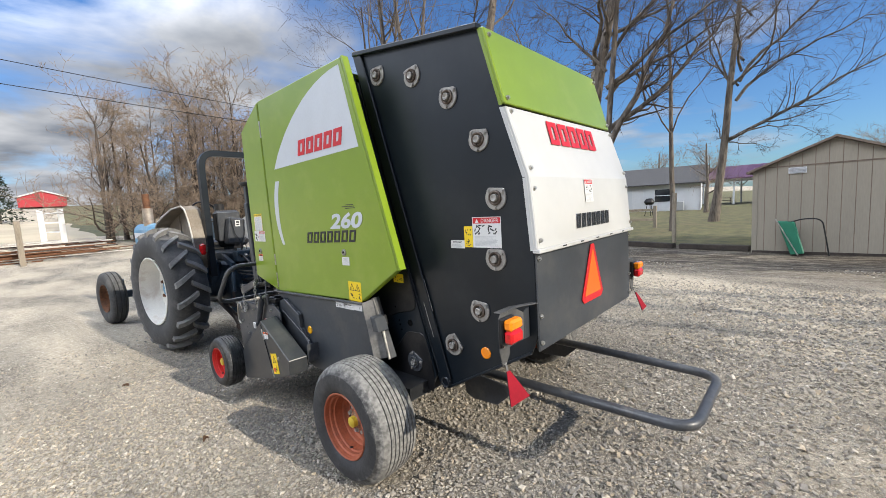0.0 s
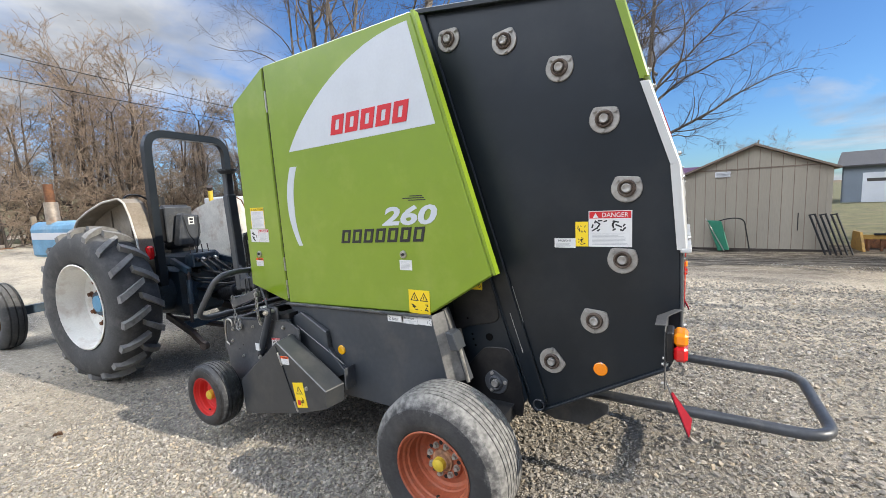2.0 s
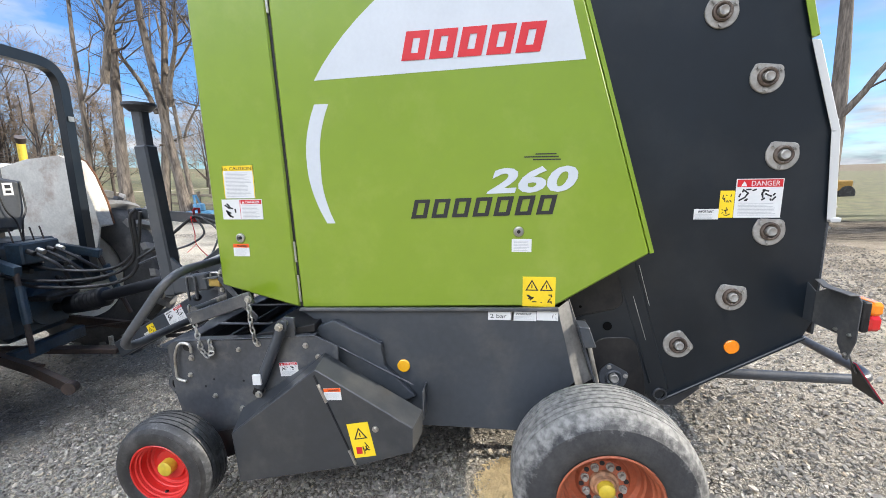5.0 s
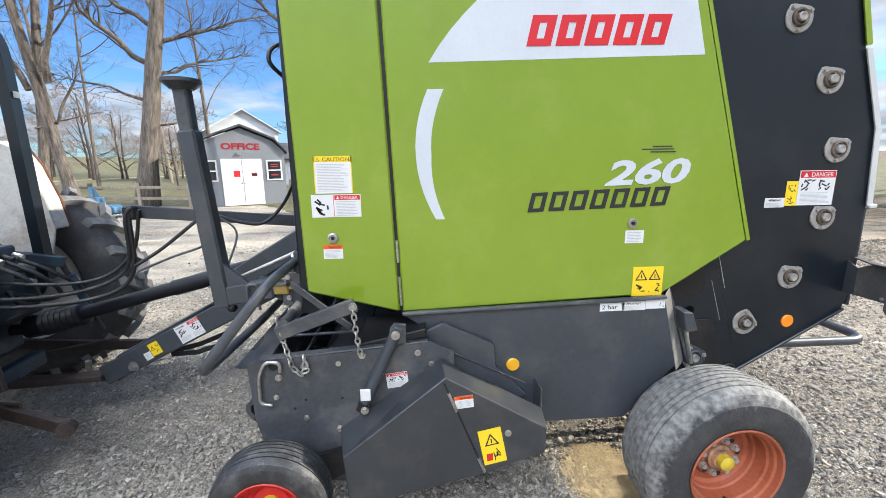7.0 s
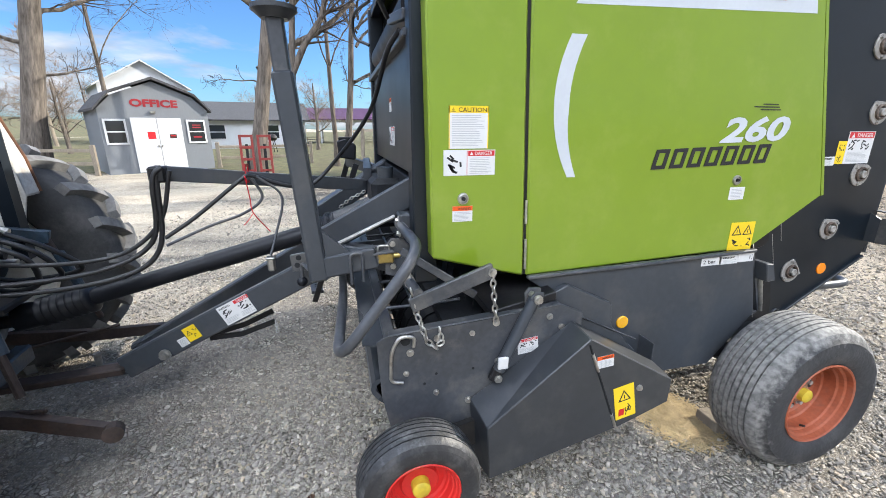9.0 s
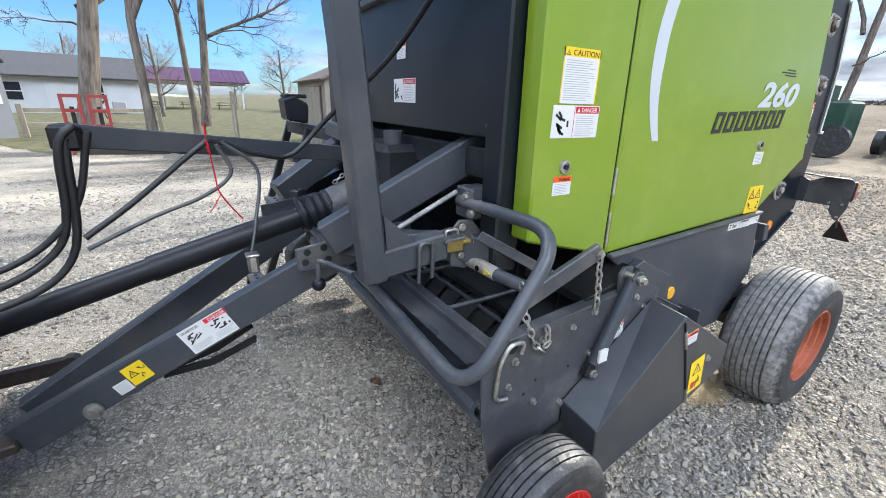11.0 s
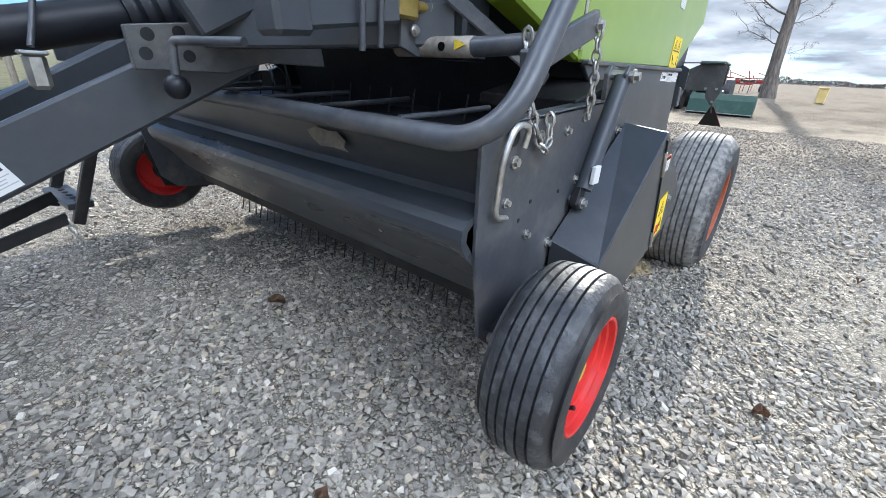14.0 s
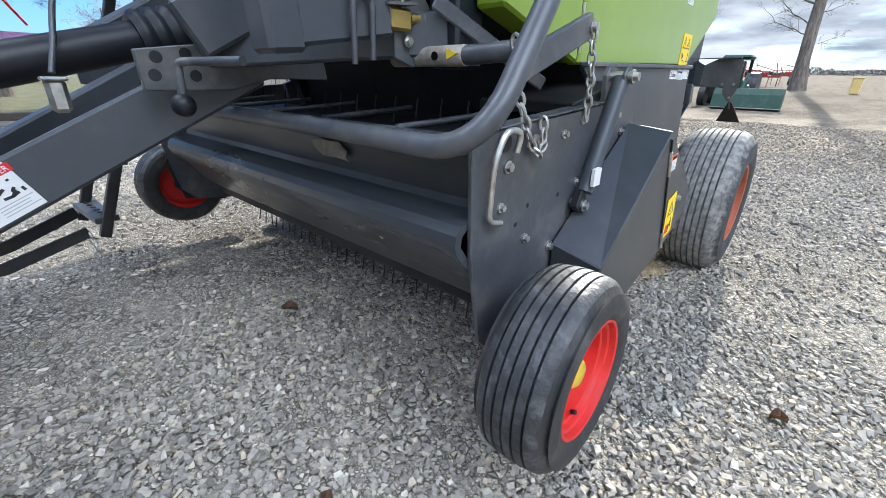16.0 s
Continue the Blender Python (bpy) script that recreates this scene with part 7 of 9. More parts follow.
# rollover bar
rops = tpart("rollover_bar", tube(rounded([(-0.545, -0.46, 0.95), (-0.545, -0.46, 2.61), (0.40, -0.46, 2.61), (0.40, -0.46, 0.95)], 0.20, 8), 0, 4, None, [(-0.033, -0.040), (0.033, -0.040), (0.033, 0.040), (-0.033, 0.040)]), GATE, None, "dark painted rollover bar")
tpart("bar_plate", box((0.375, -0.506, 2.18), (0.425, -0.501, 2.22)), STEEL, rops)
# engine, bonnet, steering, exhaust
tpart("engine", box((-0.22, 1.0, 0.55), (0.22, 2.55, 1.15), None, 0.04), GRIME_BLUE)
tpart("bonnet", slab([(-0.30, 1.18), (-0.30, 1.62), (-0.22, 1.70), (0.22, 1.70), (0.30, 1.62), (0.30, 1.18)], "y", 1.15, 3.05, None, 0.03), TRACTOR_BLUE, None, "faded light blue bonnet")
tpart("bonnet_stripe", box((-0.306, 1.2, 1.44), (-0.301, 3.0, 1.54)), OFFICE_WHITE)
tpart("bonnet_stripe", box((0.301, 1.2, 1.44), (0.306, 3.0, 1.54)), OFFICE_WHITE)
tpart("dashboard", box((-0.24, 0.98, 1.15), (0.24, 1.2, 1.74), None, 0.04), GRIME_BLUE)
tpart("front_axle", beam((-0.86, 2.66, 0.47), (0.86, 2.66, 0.47), 0.10, 0.12), GRIME_BLUE)
for sgn in (-1, 1):
    tpart("kingpin", cyl((sgn * 0.70, 2.66, 0.38), (sgn * 0.70, 2.66, 0.74), 0.035, 12), GRIME_BLUE)
tpart("steering_column", cyl((0, 1.1, 1.60), (0, 0.82, 1.82), 0.022, 10), BLACK)
sw = [(0.19 * math.cos(a), 0.80 + 0.08 * math.sin(a), 1.84 + 0.17 * math.sin(a)) for a in [2 * math.pi * k / 24 for k in range(25)]]
tpart("steering_wheel", tube(sw, 0.013, 8), BLACK, smooth=60)
tpart("exhaust", cyl((-0.20, 2.55, 1.66), (-0.20, 2.55, 1.98), 0.082, 20), DULL_TIN, None, "upright exhaust silencer with a rusty pipe", smooth=40)
tpart("exhaust_tip", cyl((-0.20, 2.55, 1.975), (-0.20, 2.56, 2.24), 0.058, 14), RUST, smooth=40)
tpart("air_precleaner", cyl((0.12, 0.55, 1.86), (0.12, 0.55, 1.96), 0.07, 16), BLACK, smooth=40)
tpart("warning_beacon", cyl((0.60, 0.17, 1.86), (0.60, 0.17, 2.04), 0.030, 14), YELLOW_PAINT, smooth=40)
tpart("beacon_cap", cyl((0.60, 0.17, 2.04), (0.585, 0.15, 2.085), 0.034, 14, None, 0.040), DARK_IRON, smooth=40)

# ---------------------------------------------------------------- buildings and yard clutter
def wall_frame(p0, p1):
    """Matrix for a wall: x runs from p0 to p1 seen from outside, y up, z outwards."""
    p0, p1 = Vector((*p0, 0)), Vector((*p1, 0))
    return on_face(p0, p1 - p0, (0, 0, 1)), (p1 - p0).length


def gable_building(name, label, category, front_l, front_r, depth, eave, ridge, wall_mat, roof_mat, over=0.18, roof_t=0.08, gable_front=True):
    """front_l, front_r: the corners of the front as seen from outside. Walls, gables and two roof leaves."""
    t = thing(name, label, category, (*front_l, ground_height(*front_l)))
    m, w = wall_frame(front_l, front_r)
    m = Matrix.Translation((0, 0, ground_height(*front_l))) @ m

    def put(pname, bm, mt, parent=t, lab=""):
        bmesh.ops.transform(bm, matrix=m, verts=bm.verts)
        return part(pname, bm, mt, parent, lab)
    th = 0.10
    if gable_front:
        prof = [(0, 0), (w, 0), (w, eave), (w / 2, ridge), (0, eave)]
        put("front_wall", slab(prof, "z", -th, 0), wall_mat)
        put("back_wall", slab(prof, "z", -depth, -depth + th), wall_mat)
        put("side_wall", box((0, 0, -depth + th), (th, eave, -th)), wall_mat)
        put("side_wall", box((w - th, 0, -depth + th), (w, eave, -th)), wall_mat)
        for sg in (-1, 1):
            cx = w / 2
            e = Vector((cx + sg * (w / 2 + over), eave - (ridge - eave) * over / (w / 2)))
            n = Vector((sg * (ridge - eave), w / 2)).normalized() * roof_t
            poly = [(cx, ridge + 0.01), (e.x, e.y + 0.01), (e.x + n.x, e.y + n.y), (cx, ridge + roof_t * 1.1)]
            put("roof", slab(poly, "z", -depth - over, over), roof_mat)
    else:
        put("front_wall", box((0, 0, -th), (w, eave, 0)), wall_mat)
        put("back_wall", box((0, 0, -depth), (w, eave, -depth + th)), wall_mat)
        prof = [(-depth, eave - 0.001), (-depth, 0), (0, 0), (0, eave - 0.001), (-depth / 2, ridge)]
        for x in (0, w - th):
            own = slab([(p[0], p[1]) for p in prof], "x", x + 0.001, x + th - 0.001)
            for v in own.verts:
                v.co = Vector((v.co.x, v.co.z, v.co.y))
            put("end_wall", own, wall_mat)
        for sg in (-1, 1):
            cz = -depth / 2
            e = (cz + sg * (depth / 2 + over), eave - (ridge - eave) * over / (depth / 2))
            poly = [(cz, ridge + 0.01), (e[0], e[1] + 0.01), (e[0], e[1] + roof_t), (cz, ridge + roof_t)]
            own = slab(poly, "x", -over, w + over)
            for v in own.verts:
                v.co = Vector((v.co.x, v.co.z, v.co.y))
            put("roof", own, roof_mat)
    return t, put, w


def window(put, x, y, w, h, frame_mat=OFFICE_WHITE, bars=True, z=0.0):
    win = put("window", box((x - 0.07, y - 0.07, z + 0.002), (x + w + 0.07, y + h + 0.07, z + 0.035), None, 0.004), frame_mat)
    put("pane", box((x, y, z + 0.030), (x + w, y + h * 0.485, z + 0.039)), GLASS, win)
    put("pane", box((x, y + h * 0.515, z + 0.034), (x + w, y + h, z + 0.045)), GLASS, win)
    if bars:
        put("sash", box((x - 0.01, y + h * 0.47, z + 0.036), (x + w + 0.01, y + h * 0.53, z + 0.05)), frame_mat, win)
    return win


# tan plywood shed
shed, sp, SW = gable_building("tan_shed", "tan plywood shed with grooved siding and a brown shingle roof", "shed", (10.95, -1.06), (10.80, -4.18), 4.2, 2.13, 2.80, TAN, TAN_TRIM, 0.14, 0.06)
for i in range(1, 13):
    x = i * SW / 13
    h = 2.13 + (2.80 - 2.13) * (1 - abs(x - SW / 2) / (SW / 2)) - 0.03
    sp("siding_groove", box((x - 0.008, 0.03, 0.0005), (x + 0.008, h, 0.004)), TAN_TRIM)
sp("cross_trim", box((0.02, 2.20, 0.002), (SW - 0.02, 2.23, 0.014)), TAN_TRIM)
sp("corner_trim", box((-0.02, 0, -0.02), (0.09, 2.12, 0.02)), TAN)
sp("corner_trim", box((SW - 0.09, 0, -0.02), (SW + 0.02, 2.12, 0.02)), TAN)
sp("gable_vent", box((0.70, 2.02, 0.002), (1.05, 2.17, 0.03)), OFFICE_WHITE)
for k in range(4):
    sp("vent_slat", box((0.72, 2.035 + k * 0.033, 0.028), (1.03, 2.052 + k * 0.033, 0.040)), GREY_PRINT)
sp("base_skid", box((0, -0.02, -0.1), (SW, 0.06, 0.03)), TIMBER)
sp("door_handle", box((SW - 0.62, 0.55, 0.004), (SW - 0.60, 1.0, 0.02)), BLACK)

# door on the shed's side that faces the office
side = part("shed_door", box((11.45, -1.055, 0.1), (12.75, -1.02, 1.95), None, 0.006), TAN_TRIM, shed, "weathered brown double door")
for k in range(3):
    part("door_board", box((11.50 + k * 0.42, -1.022, 0.15), (11.88 + k * 0.42, -1.008, 1.90)), TAN, side)

# green cart leaning on the shed
cart = thing("garden_cart", "green plastic garden cart tipped up against the tan shed", "cart", (10.55, -1.75, 0))
part("tray", slab([(-1.58, 0.86), (-1.92, 0.84), (-2.12, 0.05), (-1.86, 0.02)], "x", 10.50, 10.68, None, 0.02), CART_GREEN, cart)
part("handle", tube(rounded([(10.60, -1.70, 0.78), (10.55, -2.10, 0.92), (10.55, -2.42, 0.90), (10.50, -2.56, 0.02)], 0.15), 0.016, 8), BLACK, cart, smooth=50)
part("frame_bar", beam((10.49, -1.55, 0.92), (10.45, -2.0, 0.02), 0.025, 0.025), STEEL, cart)

# black frames leaning at the shed's corner
for k in range(3):
    rk = thing("leaning_rack", "black steel rack leaning beside the tan shed", "rack", (10.2, -3.9 - 0.20 * k, 0), group="leaning frames")
    for s in (0, 0.17):
        part("rail", beam((10.25 + s * 0.2, -4.02 - 0.20 * k - s * 0.6, 0.0), (10.45, -3.72 - 0.20 * k - s * 0.6, 0.98), 0.05, 0.03), BLACK, rk)
    part("rung", beam((10.45, -3.70 - 0.20 * k, 0.96), (10.45, -3.84 - 0.20 * k, 0.99), 0.04, 0.03), BLACK, rk)

# office shed with its gambrel front
OL, OR = (15.75, 10.55), (17.70, 7.42)
office = thing("office_shed", "small grey office shed with white double doors", "shed", (*OL, 0))
om, OW = wall_frame(OL, OR)


def op(name, bm, mt, parent=office, lab=""):
    bmesh.ops.transform(bm, matrix=om, verts=bm.verts)
    return part(name, bm, mt, parent, lab)


GAM = [(0, 0), (OW, 0), (OW, 2.42), (OW * 0.86, 2.92), (OW * 0.5, 3.45), (OW * 0.14, 2.92), (0, 2.42)]
op("front_wall", slab(GAM, "z", -0.1, 0), OFFICE_GREY)
op("back_wall", slab(GAM, "z", -3.6, -3.5), OFFICE_GREY)
op("side_wall", box((0, 0, -3.5), (0.1, 2.42, -0.1)), OFFICE_GREY)
op("side_wall", box((OW - 0.1, 0, -3.5), (OW, 2.42, -0.1)), OFFICE_GREY)
RP = [(-0.12, 2.34), (OW * 0.12, 2.97), (OW * 0.5, 3.52), (OW * 0.88, 2.97), (OW + 0.12, 2.34)]
for (x0, y0), (x1, y1) in zip(RP, RP[1:]):
    op("roof", slab([(x0, y0), (x1, y1), (x1, y1 + 0.09), (x0, y0 + 0.09)], "z", -3.75, 0.16), SHINGLE)
for k in range(9):
    op("siding_batten", box((0.02, 0.25 + k * 0.26, 0.0005), (OW - 0.02, 0.262 + k * 0.26, 0.004)), OFFICE_GREY)
for k in range(2):
    d = op("door", box((0.94 + k * 0.86, 0.03, 0.003), (1.78 + k * 0.86, 2.10, 0.045), None, 0.004), OFFICE_WHITE)
    for i in range(2):
        for z0, z1 in ((0.12, 0.62), (0.72, 1.30)):
            op("door_panel", box((1.02 + k * 0.86 + i * 0.39, z0, 0.043), (1.32 + k * 0.86 + i * 0.39, z1, 0.052), None, 0.004), OFFICE_WHITE, d)
    op("door_knob", box((1.70 + k * 0.12, 0.98, 0.045), (1.74 + k * 0.12, 1.06, 0.09), None, 0.008), STEEL, d)
op("door_notice", box((1.42, 1.30, 0.046), (1.68, 1.58, 0.052)), RED_PRINT, office, "red notice on the door")
nb = op("door_notice", box((2.16, 1.32, 0.046), (2.40, 1.48, 0.052)), BLACK_PRINT, office, "small dark notice with red bars")
op("notice_bar", box((2.19, 1.42, 0.051), (2.37, 1.45, 0.055)), RED_PRINT, nb)
op("notice_bar", box((2.19, 1.36, 0.051), (2.37, 1.38, 0.055)), RED_PRINT, nb)
window(op, 0.16, 1.18, 0.56, 0.80)
w2 = window(op, 2.90, 1.18, 0.56, 0.80)
for z0, z1 in ((1.33, 1.40), (1.72, 1.77), (1.82, 1.86)):
    op("window_sign", box((3.02, z0, 0.046), (3.34, z1, 0.05)), SIGN_RED, w2)
lt = text_bm("OFFICE", 0.29, 1.60, 0, 0.012)
bmesh.ops.transform(lt, matrix=Matrix.Translation((1.02, 2.50, 0.012)), verts=lt.verts)
op("office_lettering", lt, SIGN_RED, office, "red OFFICE lettering")
op("wall_lamp", box((1.62, 2.26, 0.003), (1.80, 2.36, 0.10), None, 0.02), STEEL)

# split rail fence beside the office
def fence_run(points, label):
    f = thing("rail_fence", label, "fence", (*points[0], ground_height(*points[0])))
    for (x, y) in points:
        z = ground_height(x, y)
        part("post", beam((x, y, z - 0.05), (x, y, z + 1.12), 0.15, 0.13, None, 0.01), WOOD_POST, f)
    for (x0, y0), (x1, y1) in zip(points, points[1:]):
        for h in (0.45, 0.92):
            part("rail", beam((x0, y0, ground_height(x0, y0) + h), (x1, y1, ground_height(x1, y1) + h), 0.05, 0.12, None, 0.008), WOOD_POST, f)


fence_run([(15.55, 10.85), (16.2, 13.3), (16.9, 15.8), (17.4, 18.4)], "weathered split rail fence along the lawn")
fence_run([(17.85, 7.25), (18.4, 5.2), (19.0, 3.4)], "weathered split rail fence along the lawn")
stump = thing("fence_post", "pale weathered wooden post at the lawn's edge", "post", (12.95, 1.25, 0))
part("post_body", tube([(12.95, 1.25, -0.05), (12.96, 1.26, 0.9), (12.98, 1.24, 1.7)], 0.07, 10), WOOD_POST, stump, smooth=50)

# timbers at the gravel's edge
for i, (x0, y0, x1, y1) in enumerate(((11.35, 0.75, 11.15, -1.0), (11.9, 2.9, 11.4, 0.9), (12.4, 5.0, 12.0, 3.1))):
    tb = thing("edge_timber", "dark rotten timber lying along the lawn's edge", "timber", (x0, y0, 0), group="edge timbers")
    part("timber_body", beam((x0, y0, 0.08), (x1, y1, 0.08), 0.2, 0.16, None, 0.02), TIMBER, tb)

# red pallet forks standing by the tree
rf = thing("pallet_fork_stand", "red steel stands with black tines beside a tree", "implement", (12.4, 4.95, 0))
for k in range(2):
    y = 5.22 - 0.55 * k
    for d in (0, 0.36):
        part("upright", beam((12.4, y - d, 0.0), (12.45, y - d, 1.50), 0.07, 0.07), RED_PAINT, rf)
    for z in (0.35, 0.72, 1.10, 1.46):
        part("cross_bar", beam((12.42, y, z), (12.42, y - 0.36, z), 0.05, 0.08), RED_PAINT, rf)
    part("tine", beam((12.40, y - 0.18, 0.05), (12.44, y - 0.18, 1.2), 0.09, 0.03), BLACK, rf)
grill = thing("kettle_grill", "black barbecue grill on the lawn", "grill", (30.0, 6.6, 0))
part("bowl", revolve([(0, 0.0), (0.05, 0.25), (0.22, 0.36), (0.30, 0.34), (0.48, 0.22), (0.52, 0.0)], 20, Matrix.Translation((30.0, 6.6, 0.85)) @ Matrix.Rotation(radians(-90), 4, "Y")), BLACK, grill, smooth=40)
for a in (0, 2.1, 4.2):
    part("leg", cyl((30 + 0.15 * math.cos(a), 6.6 + 0.15 * math.sin(a), 0.9), (30 + 0.35 * math.cos(a), 6.6 + 0.35 * math.sin(a), 0.0), 0.025, 8), BLACK, grill)

# house with a low grey roof, white gable house behind it
house, hp, HW = gable_building("house", "low pale house with a grey shingle roof", "house", (37.0, 14.5), (38.5, 4.8), 8, 2.5, 4.0, HOUSE_WHITE, SHINGLE, 0.4, 0.12, False)
window(hp, 2.0, 0.9, 1.2, 1.1); window(hp, 6.3, 0.9, 1.2, 1.1)
hp("door", box((4.4, 0.0, 0.003), (5.35, 2.1, 0.05)), OFFICE_WHITE)
hp("air_conditioner", box((7.8, 0.1, 0.3), (8.6, 0.9, 1.0), None, 0.04), GREY_PRINT)
hp("garage_door", box((0.2, 0.0, 0.003), (1.5, 2.1, 0.05)), OFFICE_WHITE)
gh, gp, GW = gable_building("white_gable_house", "tall white gabled house behind the office", "house", (42.2, 22.2), (45.7, 16.2), 9, 5.4, 7.5, HOUSE_WHITE, HOUSE_WHITE, 0.35, 0.12)
window(gp, 1.4, 3.4, 0.9, 1.2); window(gp, 4.4, 3.4, 0.9, 1.2)

# picnic pavilion with a purple roof
pav = thing("picnic_pavilion", "open picnic pavilion with a purple steel roof and white posts", "pavilion", (50, 1.0, 0))
PX0, PX1, PY0, PY1 = 50.0, 57.0, -4.0, 8.0
for y in (PY0 + 0.4, (PY0 + PY1) / 2 - 1.8, (PY0 + PY1) / 2 + 1.8, PY1 - 0.4):
    for x in (PX0 + 0.3, PX1 - 0.3):
        post = part("post", beam((x, y, 0), (x, y, 2.6), 0.16, 0.16), OFFICE_WHITE, pav)
        for s in (-1, 1):
            part("knee_brace", beam((x, y, 2.0), (x, y + s * 0.6, 2.55), 0.1, 0.1), OFFICE_WHITE, post)
part("header_beam", box((PX0 + 0.2, PY0, 2.55), (PX0 + 0.4, PY1, 2.85)), OFFICE_WHITE, pav)
part("header_beam", box((PX1 - 0.4, PY0, 2.55), (PX1 - 0.2, PY1, 2.85)), OFFICE_WHITE, pav)
pc = (PX0 + PX1) / 2
for s in (-1, 1):
    rf_ = part("roof", slab([(pc, 4.1), (pc + s * 3.9, 2.75), (pc + s * 3.9, 2.85), (pc, 4.22)], "y", PY0 - 0.4, PY1 + 0.4), PURPLE, pav)
    for k in range(24):
        y = PY0 - 0.3 + k * (PY1 - PY0 + 0.6) / 23
        part("roof_rib", beam((pc + s * 0.05, y, 4.22), (pc + s * 3.88, y, 2.875), 0.05, 0.05, None, 0), PURPLE, rf_)
for y in (-2.0, 1.5, 5.0):
    tb = thing("picnic_table", "grey wooden picnic table under the pavilion", "table", (53, y, 0), group="picnic tables")
    part("tabletop", box((52.6, y - 0.9, 0.70), (53.4, y + 0.9, 0.76)), WOOD_POST, tb)
    for s in (-1, 1):
        part("bench", box((53 + s * 0.75 - 0.13, y - 0.9, 0.42), (53 + s * 0.75 + 0.13, y + 0.9, 0.47)), WOOD_POST, tb)
        part("leg_frame", beam((52.4, y + s * 0.6, 0.0), (53.2, y + s * 0.6, 0.72), 0.08, 0.08), WOOD_POST, tb)
        part("leg_frame", beam((53.6, y + s * 0.6, 0.0), (52.8, y + s * 0.6, 0.72), 0.08, 0.08), WOOD_POST, tb)

# grey workshop and the long machine shed
ws, wp, WW = gable_building("grey_workshop", "long blue-grey steel workshop with white doors", "workshop", (43.0, -12.0), (39.6, -24.2), 11, 3.0, 4.3, METAL_GREY, SHINGLE, 0.35, 0.12, False)
wp("garage_door", box((1.2, 0.0, 0.003), (3.2, 2.4, 0.06), None, 0.01), HOUSE_WHITE)
wp("garage_pane", box((1.45, 1.70, 0.058), (2.95, 1.95, 0.07)), GLASS)
wp("door", box((3.9, 0.0, 0.003), (4.7, 2.1, 0.06)), HOUSE_WHITE)
window(wp, 5.6, 1.2, 1.2, 1.1); window(wp, 10.6, 1.2, 1.1, 1.1)
for k in range(32):
    wp("wall_rib", box((0.1 + k * WW / 32, 0, 0.0005), (0.15 + k * WW / 32, 2.95, 0.03)), METAL_GREY)
# yellow grader blade, harrow, roller, red wing
ye = thing("box_scraper", "dirty yellow box scraper resting on the gravel", "implement", (11.2, -5.5, 0))
part("blade", box((11.45, -6.36, 0.04), (11.48, -4.80, 0.30), None, 0.005), RUST, ye)
part("side_plate", slab([(10.6, 0.05), (11.5, 0.05), (11.4, 0.5), (10.9, 0.5)], "y", -4.82, -4.77), OCHRE, ye)
part("side_plate", slab([(10.6, 0.05), (11.5, 0.05), (11.4, 0.5), (10.9, 0.5)], "y", -6.40, -6.35), OCHRE, ye)
for k in range(6):
    part("shank", beam((11.05, -4.98 - k * 0.24, 0.02), (11.10, -4.98 - k * 0.24, 0.36), 0.04, 0.08), RUST, ye)
part("hitch_frame", beam((11.0, -5.38, 0.42), (11.1, -5.66, 0.84), 0.10, 0.05), OCHRE, ye)
part("hitch_frame", beam((11.0, -6.0, 0.42), (11.1, -5.69, 0.84), 0.10, 0.05), OCHRE, ye)
part("toolbar", beam((11.05, -4.8, 0.37), (11.05, -6.38, 0.37), 0.09, 0.11), OCHRE, ye)
part("hitch_mast", beam((11.12, -5.67, 0.40), (11.12, -5.66, 1.28), 0.09, 0.09), DUSTY, ye)
part("hitch_pin", beam((11.0, -5.05, 0.44), (11.0, -5.40, 0.45), 0.05, 0.05), BLACK, ye)
hw = thing("old_harrow", "rusty old harrow frame lying at the yard's edge", "implement", (13.0, -8.2, 0))
for k in range(5):
    part("frame_bar", beam((12.6 + 0.25 * k, -7.6, 0.18), (12.9 + 0.25 * k, -9.1, 0.22), 0.05, 0.06), OCHRE if k % 2 else RUST, hw)
for k in range(4):
    part("curved_tooth", tube(smooth_line([(12.7, -7.7 - 0.35 * k, 0.2), (12.6, -7.7 - 0.35 * k, 0.65), (12.9, -7.75 - 0.35 * k, 0.8), (13.1, -7.8 - 0.35 * k, 0.1)]), 0.025, 6), OCHRE, hw)
part("toolbar", beam((12.9, -7.5, 0.85), (13.1, -9.3, 0.55), 0.07, 0.07), RUST, hw)
lg = thing("steel_roller", "rusty field roller lying on the ground", "implement", (13.6, -9.3, 0))
part("drum", cyl((13.2, -8.6, 0.22), (14.1, -10.4, 0.22), 0.22, 20), RUST, lg, smooth=40)
part("drum_frame", beam((13.0, -8.7, 0.42), (13.9, -10.5, 0.42), 0.06, 0.06), RUST, lg)
po = thing("steel_post", "weathered upright post among the implements", "post", (13.4, -8.9, 0))
part("post_body", beam((13.4, -8.9, 0), (13.4, -8.9, 1.05), 0.12, 0.12), WOOD_POST, po)
hop = thing("spreader_hopper", "rusty red cone-shaped spreader hopper", "implement", (15.8, -11.6, 0))
part("cone", cyl((15.8, -11.6, 0.25), (15.8, -11.6, 0.95), 0.12, 20, None, 0.65), RUST, hop, smooth=40)
part("hopper_frame", beam((15.6, -11.3, 0.0), (15.8, -11.5, 0.5), 0.06, 0.06), RED_PAINT, hop)
part("hopper_frame", beam((15.8, -11.9, 0.0), (15.8, -11.6, 0.5), 0.06, 0.06), RED_PAINT, hop)
lift = thing("boom_lift", "yellow boom lift with a blue basket arm parked far off", "lift", (24.0, -18.2, 0))
part("chassis", box((23.2, -19.6, 0.55), (25.2, -17.2, 1.15), None, 0.06), OCHRE, lift)
